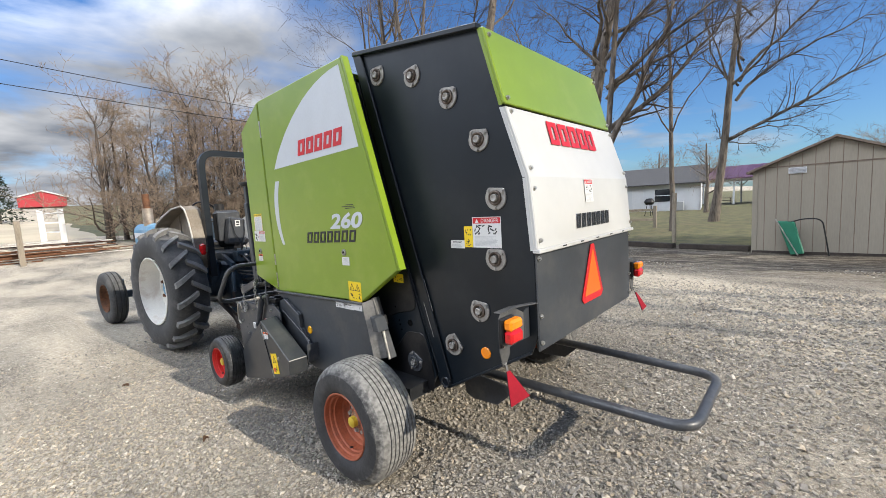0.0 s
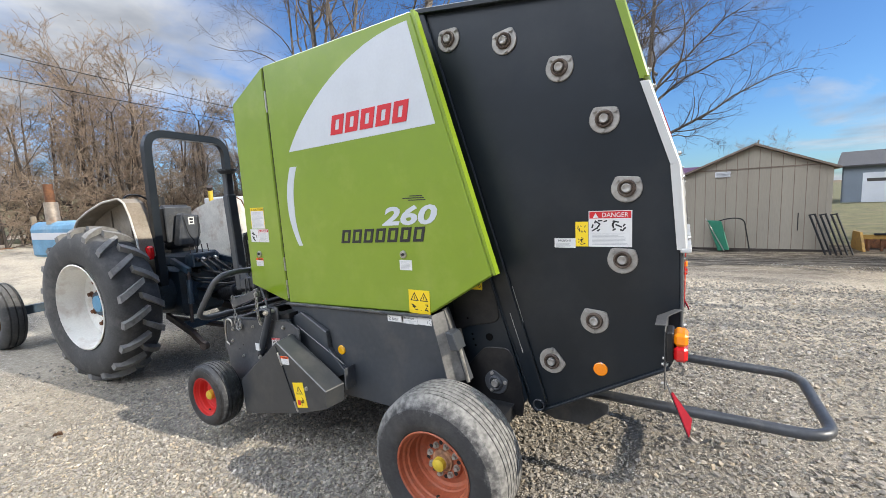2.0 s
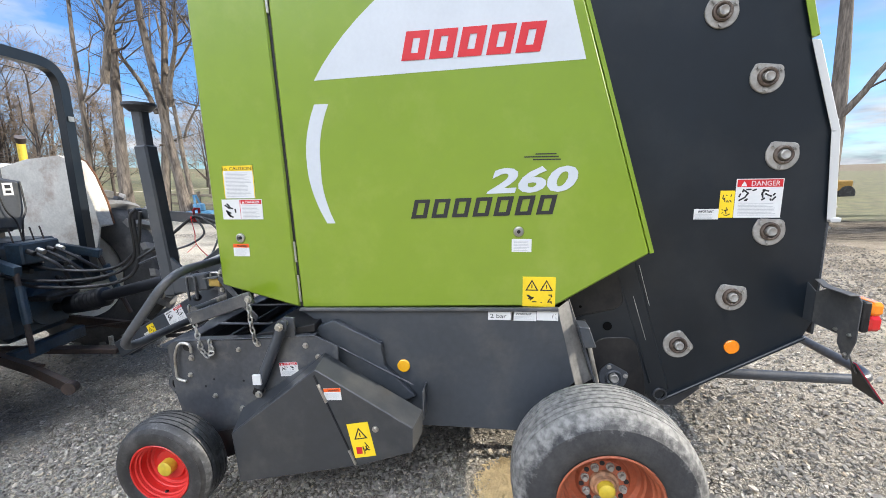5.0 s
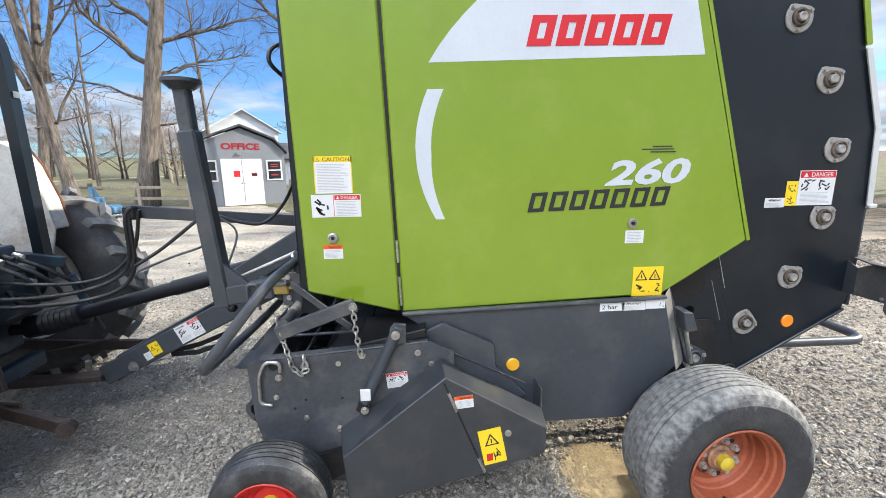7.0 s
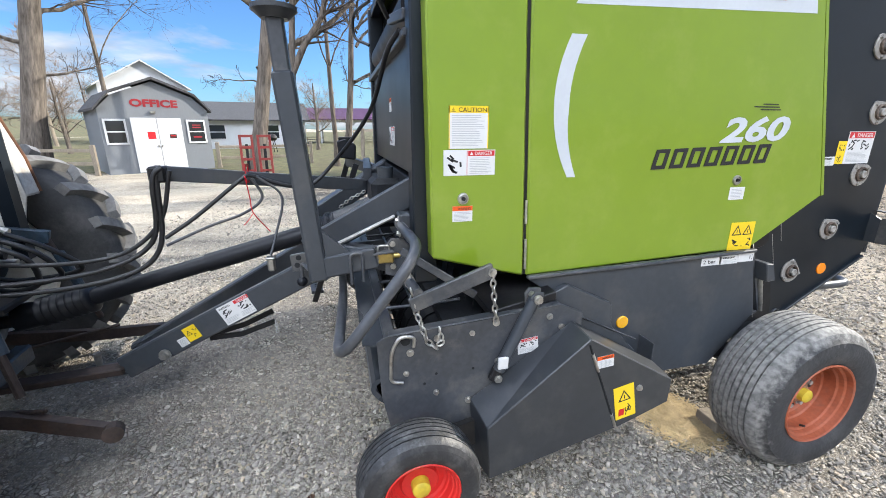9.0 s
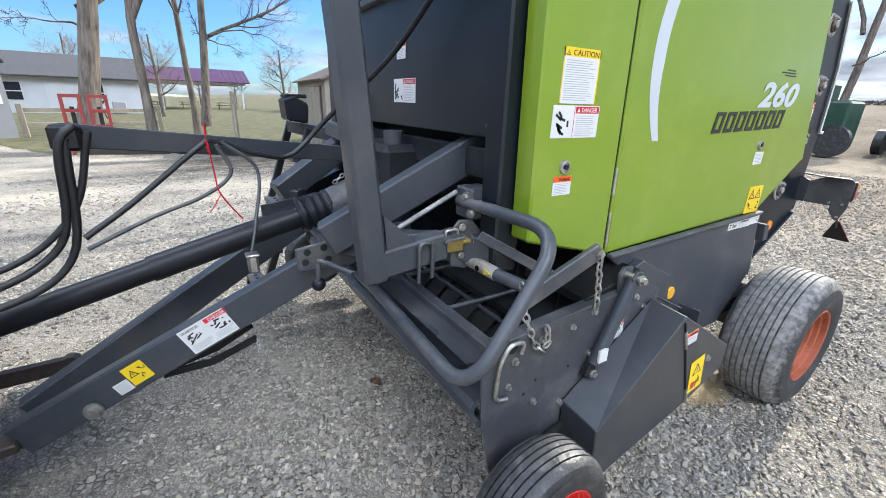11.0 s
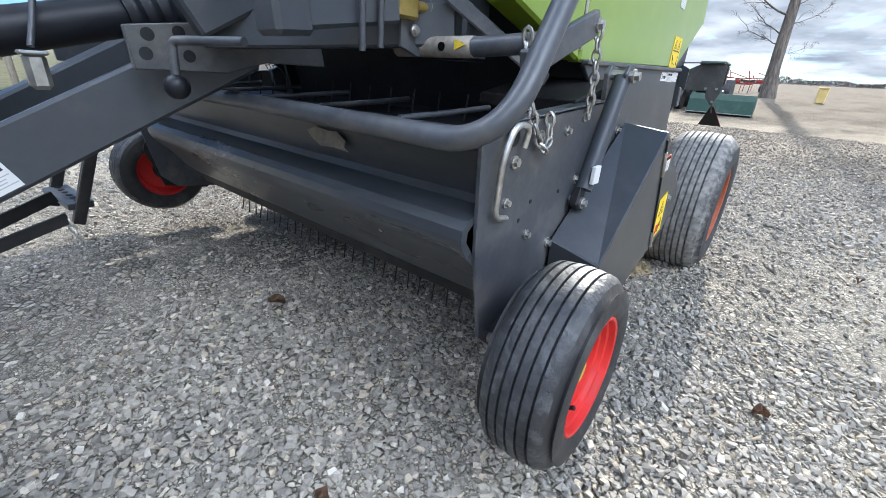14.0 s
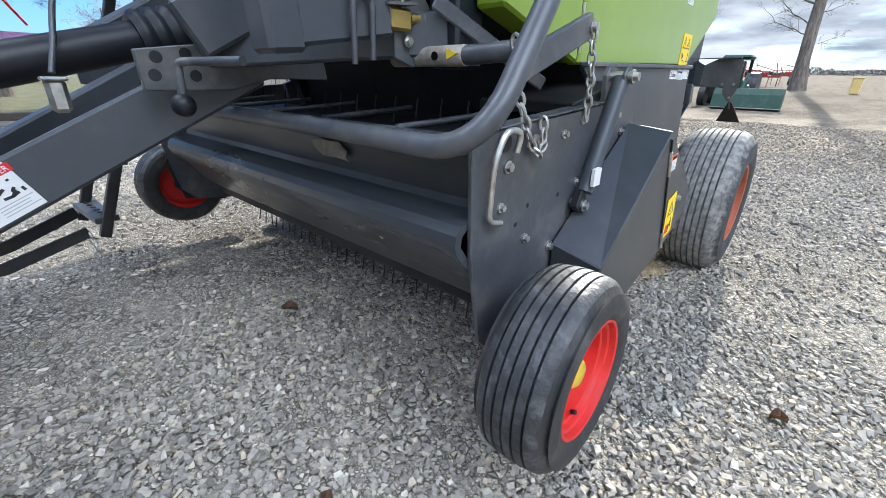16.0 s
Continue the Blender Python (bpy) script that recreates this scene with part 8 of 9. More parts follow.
for x in (23.3, 25.0):
    for y in (-19.3, -17.5):
        part("wheel", cyl((x - 0.15, y, 0.42), (x + 0.15, y, 0.42), 0.42, 20), RUBBER_DARK, lift, smooth=40)
part("boom", beam((24.2, -19.4, 1.3), (24.2, -16.9, 2.5), 0.22, 0.28), RUST, lift)
part("jib", beam((24.2, -16.9, 2.5), (24.2, -16.2, 2.1), 0.14, 0.18), TRACTOR_BLUE, lift)
part("basket_rail", tube([(24.0, -16.2, 1.9), (24.0, -15.2, 1.9), (24.6, -15.2, 1.9), (24.6, -16.2, 1.9), (24.0, -16.2, 1.9)], 0.03, 6), BLACK, lift)
part("basket_rail", tube([(24.0, -16.2, 2.6), (24.0, -15.2, 2.6), (24.6, -15.2, 2.6), (24.6, -16.2, 2.6), (24.0, -16.2, 2.6)], 0.03, 6), BLACK, lift)
for x, y in ((24.0, -16.2), (24.0, -15.2), (24.6, -15.2), (24.6, -16.2)):
    part("basket_post", beam((x, y, 1.9), (x, y, 2.6), 0.04, 0.04), BLACK, lift)

# green loader tractor and other machines on the south side
ld = thing("loader_tractor", "dark green loader tractor with a wide bucket parked on the gravel", "tractor", (1.9, -16.5, ground_height(1.9, -16.5)))
gz = ground_height(1.9, -16.5)
part("bucket", slab([(-15.30, 0.06), (-15.15, 0.10), (-15.30, 0.62), (-15.45, 0.85), (-15.75, 0.82), (-15.95, 0.40), (-15.80, 0.06)], "x", -0.75, 1.55, None, 0.01), DEERE, ld)
part("bucket_edge", beam((-0.75, -15.16, gz + 0.04), (1.55, -15.16, gz + 0.04), 0.10, 0.03), STEEL, ld)
for x in (0.7, 1.6):
    part("loader_arm", beam((x, -15.8, gz + 0.5), (x + 0.2, -18.0, gz + 1.3), 0.10, 0.18), DEERE, ld)
part("bonnet", box((1.15, -18.3, gz + 0.75), (1.85, -16.6, gz + 1.35), None, 0.08), DEERE, ld)
part("body", box((1.05, -19.4, gz + 0.5), (1.95, -18.2, gz + 1.1), None, 0.06), DEERE, ld)
for x in (0.75, 2.25):
    part("wheel", cyl((x - 0.18, -19.0, gz + 0.72), (x + 0.18, -19.0, gz + 0.72), 0.72, 24), RUBBER_DARK, ld, smooth=40)
    part("wheel", cyl((x - 0.13, -17.0, gz + 0.45), (x + 0.13, -17.0, gz + 0.45), 0.45, 22), RUBBER_DARK, ld, smooth=40)
part("grille", box((1.2, -16.62, gz + 0.80), (1.8, -16.56, gz + 1.30), None, 0.02), BLACK, ld)
part("hood_top", box((1.1, -18.4, gz + 1.30), (1.9, -16.9, gz + 1.62), None, 0.12), DEERE, ld)
part("cab_roof", box((0.95, -19.5, gz + 1.95), (2.10, -18.3, gz + 2.12), None, 0.08), DEERE, ld)
for x in (1.05, 2.0):
    part("roof_post", beam((x, -19.3, gz + 1.0), (x, -19.2, gz + 2.0), 0.09, 0.12), BLACK, ld)
part("seat", box((1.3, -19.2, gz + 1.1), (1.75, -18.7, gz + 1.7), None, 0.05), SEAT, ld)
ld.location.y -= 2.6
ld.location.x += 0.70
ld.location.z += 0.088
gt = thing("green_machine", "dark green machine with an exhaust standing behind the baler", "tractor", (4.2, -17.5, ground_height(4, -17.5)))
gz = ground_height(4.2, -17.5)
part("body", box((3.4, -18.4, gz + 0.5), (5.4, -16.9, gz + 1.9), None, 0.08), DEERE, gt)
part("cab", box((4.2, -18.3, gz + 1.9), (5.3, -17.1, gz + 2.5), None, 0.06), DEERE, gt)
for x in (3.6, 5.1):
    part("wheel", cyl((x, -16.9, gz + 0.55), (x, -16.6, gz + 0.55), 0.55, 22), RUBBER_DARK, gt, smooth=40)
part("lamp", box((3.9, -16.9, gz + 0.9), (4.1, -16.85, gz + 1.0)), STEEL, gt)
for k, (x, y) in enumerate(((4.0, -44.0), (5.8, -47.0), (2.4, -50.0))):
    z0 = ground_height(x, y)
    im = thing("red_implement", "red tillage implement standing far off on the yard", "implement", (x, y, z0), group="red implements")
    for j in range(3):
        part("frame_bar", beam((x - 1.4, y - 0.5 * j, z0 + 0.8), (x + 1.4, y - 0.5 * j, z0 + 0.8), 0.1, 0.1), RED_PAINT, im)
    for j in range(5):
        part("shank", beam((x - 1.3 + 0.65 * j, y, z0), (x - 1.3 + 0.65 * j, y - 0.4, z0 + 0.85), 0.05, 0.08), RED_PAINT if j % 2 else BLACK, im)
    for x1, x2, h1, h2 in ((-1.2, -0.9, 0.8, 1.9), (-0.9, 0.5, 1.3, 1.75), (0.5, 0.9, 0.8, 1.55), (-1.3, 1.3, 1.25, 1.25)):
        part("brace_bar", beam((x + x1, y - 0.5, z0 + h1), (x + x2, y - 0.6, z0 + h2), 0.07, 0.07), RED_PAINT, im)
    part("hopper", box((x - 0.5, y - 0.9, z0 + 0.85), (x + 0.4, y - 0.3, z0 + 1.15), None, 0.05), RED_PAINT if k != 1 else BLACK, im)
    part("wheel", cyl((x - 0.2, y + 0.1, z0 + 0.35), (x + 0.0, y + 0.1, z0 + 0.35), 0.35, 18), RUBBER_DARK, im, smooth=40)
bn = thing("tote_bin", "yellowed plastic bin standing on the gravel", "bin", (-2.15, -34.0, ground_height(-2.15, -34)))
bz = ground_height(-2.15, -34)
part("bin_body", slab([(-2.40, 0 + bz), (-1.94, 0 + bz), (-1.90, 0.9 + bz), (-2.44, 0.9 + bz)], "y", -34.3, -33.8, None, 0.05), BIN, bn)
part("bin_lid", box((-2.46, -34.33, bz + 0.9), (-1.88, -33.77, bz + 0.97), None, 0.02), BIN, bn)

# west side of the yard: steel stacks, posts, white frame, red barn, trailer roof
rng = random.Random(31)
for row in range(3):
    for k in range(9):
        y = 24.0 + row * 1.2 + rng.uniform(-0.3, 0.3)
        x0 = -7.0 + rng.uniform(-0.8, 1.6) + row * 0.6
        gz = ground_height(0, y)
        z = gz + 0.05 + 0.085 * k
        sb = thing("steel_bar", "thin rusty steel bar stacked on the ground", "bar", (x0, y, gz), group="stacked steel")
        part("bar_body", beam((x0, y, z), (x0 + rng.uniform(5.5, 8.0), y + rng.uniform(-0.3, 0.3), z + rng.uniform(-0.02, 0.05)), 0.09, 0.05), (RUST, DARK_IRON, CHALK, RUST)[rng.randrange(4)], sb)
    for x in (-5.0, -1.5):
        sp_ = thing("stack_bearer", "weathered timber bearer under the stacked steel", "timber", (x, 24.0 + row * 1.2, ground_height(0, 24)), group="stack bearers")
        part("bearer_body", beam((x, 23.6 + row * 1.2, ground_height(0, 24) + 0.02), (x, 24.5 + row * 1.2, ground_height(0, 24) + 0.02), 0.12, 0.10), WOOD_POST, sp_)
for x, y, h in ((-1.75, 22.5, 1.9), (4.3, 27.0, 1.6), (7.5, 27.5, 1.5)):
    ps = thing("wooden_post", "weathered wooden post beside the stacked steel", "post", (x, y, ground_height(x, y)), group="yard posts")
    part("post_body", beam((x, y, ground_height(x, y) - 0.1), (x, y, ground_height(x, y) + h), 0.2, 0.2, None, 0.02), WOOD_POST, ps)
wf = thing("window_sash", "white painted window sash standing upright", "window", (0.2, 34.0, ground_height(0, 34)))
wz = ground_height(0, 34)
for x in (-0.95, 0.0):
    part("stile", box((x + 0.6, 34.0, wz), (x + 0.9, 34.1, wz + 2.4), None, 0.01), OFFICE_WHITE, wf)
for k in range(4):
    part("rail", box((-0.05, 34.02, wz + 0.3 + 0.6 * k), (0.61, 34.08, wz + 0.4 + 0.6 * k)), OFFICE_WHITE, wf)
br, bp_, BW = gable_building("red_barn", "distant red barn with a white roof edge", "barn", (1.6, 95.0), (7.6, 94.4), 10, 1.6, 2.6, BARN_RED, OFFICE_WHITE, 0.3, 0.2)
tr_ = thing("trailer", "long white trailer parked behind the trees", "trailer", (14, 19, ground_height(14, 19)))
tz = ground_height(14, 19)
part("trailer_body", box((11.5, 22.5, tz + 0.7), (17.0, 24.6, tz + 2.5), None, 0.08), HOUSE_WHITE, tr_)
part("trailer_wheel", cyl((13.4, 22.4, tz + 0.38), (13.4, 22.6, tz + 0.38), 0.38, 20), RUBBER_DARK, tr_, smooth=40)
part("trailer_wheel", cyl((14.4, 22.4, tz + 0.38), (14.4, 22.6, tz + 0.38), 0.38, 20), RUBBER_DARK, tr_, smooth=40)
part("trailer_stripe", box((11.6, 22.47, tz + 0.95), (16.9, 22.5, tz + 1.1)), OCHRE, tr_)
bi = thing("blue_implement", "light blue mower implement standing on the lawn's edge", "implement", (12.6, 12.4, 0))
part("deck", box((11.9, 12.0, 0.12), (13.2, 12.9, 0.45), None, 0.08), TRACTOR_BLUE, bi)
part("mast", beam((12.3, 12.4, 0.4), (12.5, 12.6, 1.1), 0.08, 0.08), TRACTOR_BLUE, bi)
part("mast", beam((12.8, 12.4, 0.4), (12.6, 12.6, 1.1), 0.08, 0.08), TRACTOR_BLUE, bi)
part("gear_case", box((12.4, 12.3, 0.45), (12.75, 12.65, 0.75), None, 0.04), TRACTOR_BLUE, bi)
pl = thing("utility_pole", "pale leaning utility pole beyond the lawn", "pole", (40, 25.0, 0))
part("pole_body", tube([(40, 25.0, -0.2), (39.6, 25.4, 9.0)], 0.16, 10), WOOD_POST, pl, smooth=50)
part("cross_arm", beam((39.2, 24.4, 8.2), (40.0, 26.3, 8.4), 0.1, 0.12), WOOD_POST, pl)
for k, (z0, z1) in enumerate(((8.6, 6.6), (7.4, 6.0))):
    wr = thing("overhead_wire", "thin black overhead wire", "wire", (-14, 26, z0 + 2), group="overhead wires")
    pts = [(-16 + 60 * t, 24 + 2 * t, z0 + (z1 - z0) * t - 1.2 * 4 * t * (1 - t) * 0.5 + 1.5) for t in [i / 16 for i in range(17)]]
    part("wire_line", tube(pts, 0.018, 5), BLACK, wr)

# ---------------------------------------------------------------- bare trees
def grow(seed, height, r0, spread, levels, density, fork=0.35, sides=8, droop=0.0, twig=0.006, limbs=(), lean=0.0, twigs_per_metre=2.2):
    """Trunk and limbs, and the finer branches, as two vertex lists of tapering tubes."""
    rnd = random.Random(seed)
    coarse, fine = ([], []), ([], [])

    def ring_tube(store, pts, radii, n):
        V, F = store
        s, u, d = frame_along(pts[1] - pts[0])
        base = len(V)
        for i, p in enumerate(pts):
            nd = (pts[min(i + 1, len(pts) - 1)] - pts[max(i - 1, 0)]).normalized()
            q = d.rotation_difference(nd)
            s, u, d = q @ s, q @ u, nd
            for k in range(n):
                a = 2 * math.pi * k / n
                V.append(tuple(p + (s * math.cos(a) + u * math.sin(a)) * radii[i]))
        for i in range(len(pts) - 1):
            for k in range(n):
                a, b = base + i * n + k, base + i * n + (k + 1) % n
                F.append((a, b, b + n, a + n))

    def branch(p, d, length, r, level):
        nseg = 9 if level == 0 else ((5, 4, 2) if sides < 8 else (7, 5, 2))[min(level, 3) - 1]
        pts, radii = [p], [r]
        wob = 0.030 if level == 0 else (0.20 if level == 1 else 0.27)
        dd = d.copy()
        end = 0.30 if level == 0 else 0.22
        for i in range(nseg):
            dd = (dd + Vector((rnd.gauss(0, wob), rnd.gauss(0, wob), rnd.gauss(0, wob * 0.6) + (0.05 if level else 0.10) - droop * level))).normalized()
            pts.append(pts[-1] + dd * (length / nseg))
            radii.append(max(twig * 0.6, r * (1 - (1 - end) * (i + 1) / nseg)))
        if level == 0:
            radii[0] *= 1.35
        ring_tube(coarse if level <= 1 else fine, pts, radii, sides if level == 0 else (6 if level == 1 else (4 if level == 2 else 3)))
        if level >= levels:
            return
        count = int(density[level] * rnd.uniform(0.85, 1.2))
        for c in range(count):
            t = rnd.uniform(fork if level == 0 else 0.18, 1.0)
            i = min(int(t * nseg), nseg - 1)
            q = pts[i].lerp(pts[i + 1], t * nseg - i)
            ax = (pts[i + 1] - pts[i]).normalized()
            s, u, _ = frame_along(ax)
            a = rnd.uniform(0, 2 * math.pi)
            side = s * math.cos(a) + u * math.sin(a)
            ang = radians(rnd.uniform(28, 62)) * spread
            nd = (ax * math.cos(ang) + side * math.sin(ang)).normalized()
            rr = radii[i] * rnd.uniform(0.25, 0.5)
            branch(q, nd, length * rnd.uniform(0.34, 0.60) * (1.15 - 0.5 * t if level == 0 else 1.0), max(twig, rr), level + 1)

    branch(Vector((0, 0, -0.1)), Vector((rnd.gauss(0, 0.015) + lean, rnd.gauss(0, 0.015), 1)).normalized(), height, r0, 0)
    # named heavy limbs: height on the stem, compass bearing, first and last rise, length, thickness
    for z, bearing_, rise0, rise1, length, r in limbs:
        p = Vector((lean * z * 0.9, 0, z))
        pts, radii = [p], [r]
        for i in range(8):
            e = radians(rise0 + (rise1 - rise0) * i / 7 + rnd.uniform(-15, 15))
            a = radians(bearing_ + rnd.uniform(-20, 20))
            pts.append(pts[-1] + Vector((math.cos(a) * math.cos(e), math.sin(a) * math.cos(e), math.sin(e))) * (length / 8))
            radii.append(r * (1 - 0.85 * (i + 1) / 8))
        ring_tube(coarse, pts, radii, 6)
        for c in range(int(twigs_per_metre * (2 + length))):
            t = rnd.uniform(0.15, 1.0)
            i = min(int(t * 8), 7)
            q = pts[i].lerp(pts[i + 1], t * 8 - i)
            ax = (pts[i + 1] - pts[i]).normalized()
            s, u, _ = frame_along(ax)
            a = rnd.uniform(0, 6.283)
            nd = (ax * 0.75 + (s * math.cos(a) + u * math.sin(a)) * 0.65).normalized()
            branch(q, nd, length * rnd.uniform(0.18, 0.34), max(twig, radii[i] * 0.4), 2)
    return coarse, fine


def lists_to_mesh(name, store, material, smooth=True):
    me = bpy.data.meshes.new(name)
    me.from_pydata(store[0], [], store[1])
    me.materials.append(material)
    if smooth:
        me.polygons.foreach_set("use_smooth", [True] * len(me.polygons))
    return me


def tree_kind(name, label, category, group, seed, bark, twigs, **kw):
    coarse, fine = grow(seed, **kw)
    t = thing(name, label, category, (0, 0, 0), group)
    a = new("trunk", lists_to_mesh("trunk", coarse, bark)); a.parent = t
    b = new("crown", lists_to_mesh("crown", fine, twigs)); b.parent = t
    return t


def plant(first, used, kind, x, y, scale=1.0, turn=0.0, lean=(0, 0)):
    m = pose(x, y, ground_height(x, y), lean[0], lean[1], turn)
    if not used.get(kind):
        used[kind] = True
        first.matrix_basis = m @ Matrix.Diagonal((scale, scale, scale, 1))
        return first
    c = copy_thing(first, m)
    c.scale = (scale, scale, scale)
    return c


USED = {}
LABEL = "tall bare deciduous tree with grey bark beside the yard"
TALL_A = tree_kind("bare_tree", LABEL, "tree", "yard trees", 3, BARK, TWIG, height=17.0, r0=0.28, spread=0.9, levels=4, density=(9, 6, 5, 2), fork=0.42, limbs=((6.0, 30, 70, 80, 8, 0.19),))
TALL_B = tree_kind("bare_tree", LABEL, "tree", "yard trees", 8, BARK, TWIG, height=16.0, r0=0.24, spread=0.9, levels=4, density=(9, 6, 5, 2), fork=0.40, limbs=((5.2, 200, 62, 78, 7, 0.13), (3.6, 20, 30, 10, 2.4, 0.05)))
LEANING = tree_kind("leaning_tree", "leaning bare tree with long drooping limbs on the lawn", "tree", "yard trees", 12, BARK, TWIG, height=14.5, r0=0.21, spread=1.0, levels=4, density=(12, 7, 6, 3), fork=0.45, lean=0.16,
                    limbs=((4.2, 0, 38, 15, 7.5, 0.10), (6.1, 0, 46, 5, 6.2, 0.09), (7.0, 8, 52, 32, 6.2, 0.09), (4.3, -12, 22, -25, 3.4, 0.05), (3.9, 180, 65, 85, 1.6, 0.05), (9.0, 0, 52, 45, 4.8, 0.07), (6.8, 180, 53, 30, 3.6, 0.06), (4.1, 10, -10, -25, 2.0, 0.035), (8.0, 95, 45, 25, 4.5, 0.07), (7.5, 260, 45, 25, 4.5, 0.07), (10.0, 180, 55, 45, 4, 0.06)))
SNAG = tree_kind("forked_tree", "old forked bare tree with broken stubs among the implements", "tree", "yard trees", 19, BARK, TWIG, height=12.0, r0=0.34, spread=0.9, levels=2, density=(4, 2), fork=0.6, twigs_per_metre=0.35,
                 limbs=((1.6, 55, 58, 86, 7.0, 0.24), (2.7, 60, 52, 66, 5.0, 0.12), (3.4, 240, 55, 70, 5.0, 0.14)))
LIMBED = tree_kind("limbed_tree", "large bare tree with heavy curved limbs by the lawn", "tree", "yard trees", 15, BARK, TWIG, height=15.0, r0=0.125, spread=1.0, levels=4, density=(10, 7, 6, 3), fork=0.45,
                   limbs=((3.4, 0, 62, 74, 8.0, 0.12), (5.6, 0, 34, 38, 5.5, 0.09), (5.2, 5, 42, 8, 5.0, 0.08), (6.6, -8, 45, 40, 5.0, 0.08), (6.2, 180, 55, 45, 4.0, 0.07), (7.5, 90, 45, 30, 4.0, 0.07), (7.0, 270, 45, 30, 4.0, 0.07), (8.5, 10, 50, 40, 4.0, 0.06), (8.8, 190, 50, 35, 4.0, 0.06)))
LOW_LIMBED = tree_kind("low_limbed_tree", "tall bare tree with thin low branches at the yard's edge", "tree", "yard trees", 33, BARK, TWIG, height=15.0, r0=0.36, spread=0.95, levels=4, density=(8, 5, 4, 2), fork=0.5, twigs_per_metre=2.4,
                       limbs=((3.0, 20, 20, 60, 3.2, 0.035), (2.5, 200, 0, 25, 1.8, 0.022), (3.5, 330, 30, 60, 3.4, 0.045), (3.9, 190, 10, 30, 2.2, 0.028), (4.6, 10, 40, 65, 4.0, 0.06), (4.9, 185, 25, 45, 2.8, 0.035)))
OFFICE_TREE = tree_kind("bare_tree", "stout bare tree with rough grey bark beside the office shed", "tree", "yard trees", 61, BARK, TWIG, height=17.0, r0=0.36, spread=1.0, levels=4, density=(9, 6, 5, 3), fork=0.40, twigs_per_metre=2.6,
                        limbs=((3.2, 0, 20, 35, 2.4, 0.06), (4.2, 180, 15, -5, 3.6, 0.07), (5.0, 10, 35, 15, 4.6, 0.09), (5.6, 200, 30, 55, 5.0, 0.12), (6.4, 350, 40, 20, 5.0, 0.10), (7.0, 160, 30, 10, 5.0, 0.10), (7.6, 90, 40, 20, 5.0, 0.10), (8.4, 270, 35, 25, 5.0, 0.10)))
# unseen tree, added only so that its stem shades the drive in streaks
HIGH_STEM = tree_kind("high_stemmed_tree", "bare tree with a long clean stem, added out of view to cast trunk shadows", "tree", "yard trees", 71, BARK, TWIG, height=24.0, r0=0.42, spread=0.9, levels=4, density=(12, 6, 5, 3), fork=0.50)
FORK_TREE = tree_kind("forked_yard_tree", "bare tree forking at twice a man's height by the red stand", "tree", "yard trees", 67, BARK, TWIG, height=16.0, r0=0.26, spread=1.0, levels=4, density=(9, 6, 5, 3), fork=0.42, twigs_per_metre=2.4,
                      limbs=((3.6, 0, 42, 60, 6.5, 0.15), (3.2, 180, 5, -30, 1.5, 0.03), (5.4, 180, 35, 50, 5.0, 0.10), (6.2, 90, 30, 15, 5.0, 0.09), (6.8, 270, 30, 15, 5.0, 0.09), (7.6, 20, 35, 15, 4.5, 0.08)))
TALL_C = tree_kind("bare_tree", LABEL, "tree", "yard trees", 21, BARK, TWIG, height=13.5, r0=0.14, spread=1.05, levels=4, density=(12, 7, 6, 3), fork=0.30)
SPREAD = tree_kind("bare_tree", "small bare spreading tree on the lawn", "tree", "lawn trees", 30, BARK, BRUSH, height=4.6, r0=0.14, spread=1.15, levels=4, density=(13, 8, 6, 3), fork=0.15)
for kind, ob, x, y, sc, turn, lean in (
        ("f", FORK_TREE, 13.25, 5.0, 1.0, -75, (0, 8)), ("o", OFFICE_TREE, 17.05, 13.55, 1.12, -59, (0, 8.5)), ("a", TALL_A, 14.8, 17.9, 1.0, 250, (2, 0)),
        # TALL trees from y -25 to -30 and each HIGH_STEM: unseen, added as shadow casters
        ("n", SNAG, 14.6, -11.95, 1.0, 0, (0, 0)), ("a", TALL_A, 12.5, -27.0, 1.0, 60, (0, 0)), ("b", TALL_B, 7.5, -30.0, 1.0, 130, (0, 0)), ("b", TALL_B, 15.5, -25.0, 1.0, 200, (0, 0)), ("hs", HIGH_STEM, 11.8, -24.0, 1.0, 110, (0, 0)), ("w", LOW_LIMBED, 0.85, -38.0, 1.2, 0, (0, 5)), ("hs", HIGH_STEM, 14.0, -25.0, 1.05, 285, (0, 0)), ("hs", HIGH_STEM, 6.50, -11.0, 0.42, 30, (0, 0)), ("hs", HIGH_STEM, 5.38, -11.2, 0.40, 200, (0, 0)),
        ("l", LEANING, 23.0, 1.6, 1.0, -82, (0, 0)), ("m", LIMBED, 12.9, 3.45, 1.0, -75, (0, 0)),
        ("b", TALL_B, 16.0, 15.8, 1.0, 45, (-2, 0)), ("b", TALL_B, 16.3, 17.3, 0.95, 270, (0, 3)), ("b", TALL_B, 33.0, 29.0, 1.0, 75, (0, 0)),
        ("c", TALL_C, 27.3, 15.1, 1.1, 120, (3, 0)), ("c", TALL_C, 16.0, 21.0, 1.1, 200, (-3, 2)),
        ("c", TALL_C, 17.0, 2.2, 0.85, 80, (0, 0)), ("c", TALL_C, 29.0, 24.0, 1.0, 330, (0, 0)),
        ("s", SPREAD, 33.5, 3.6, 1.15, 0, (0, 0)), ("s", SPREAD, 44.0, -6.8, 1.3, 70, (0, 0)), ("s", SPREAD, 30.0, 19.0, 1.0, 130, (0, 0)), ("s", SPREAD, 46.0, 10.0, 1.3, 200, (0, 0))):
    plant(ob, USED, kind, x, y, sc, turn, lean)

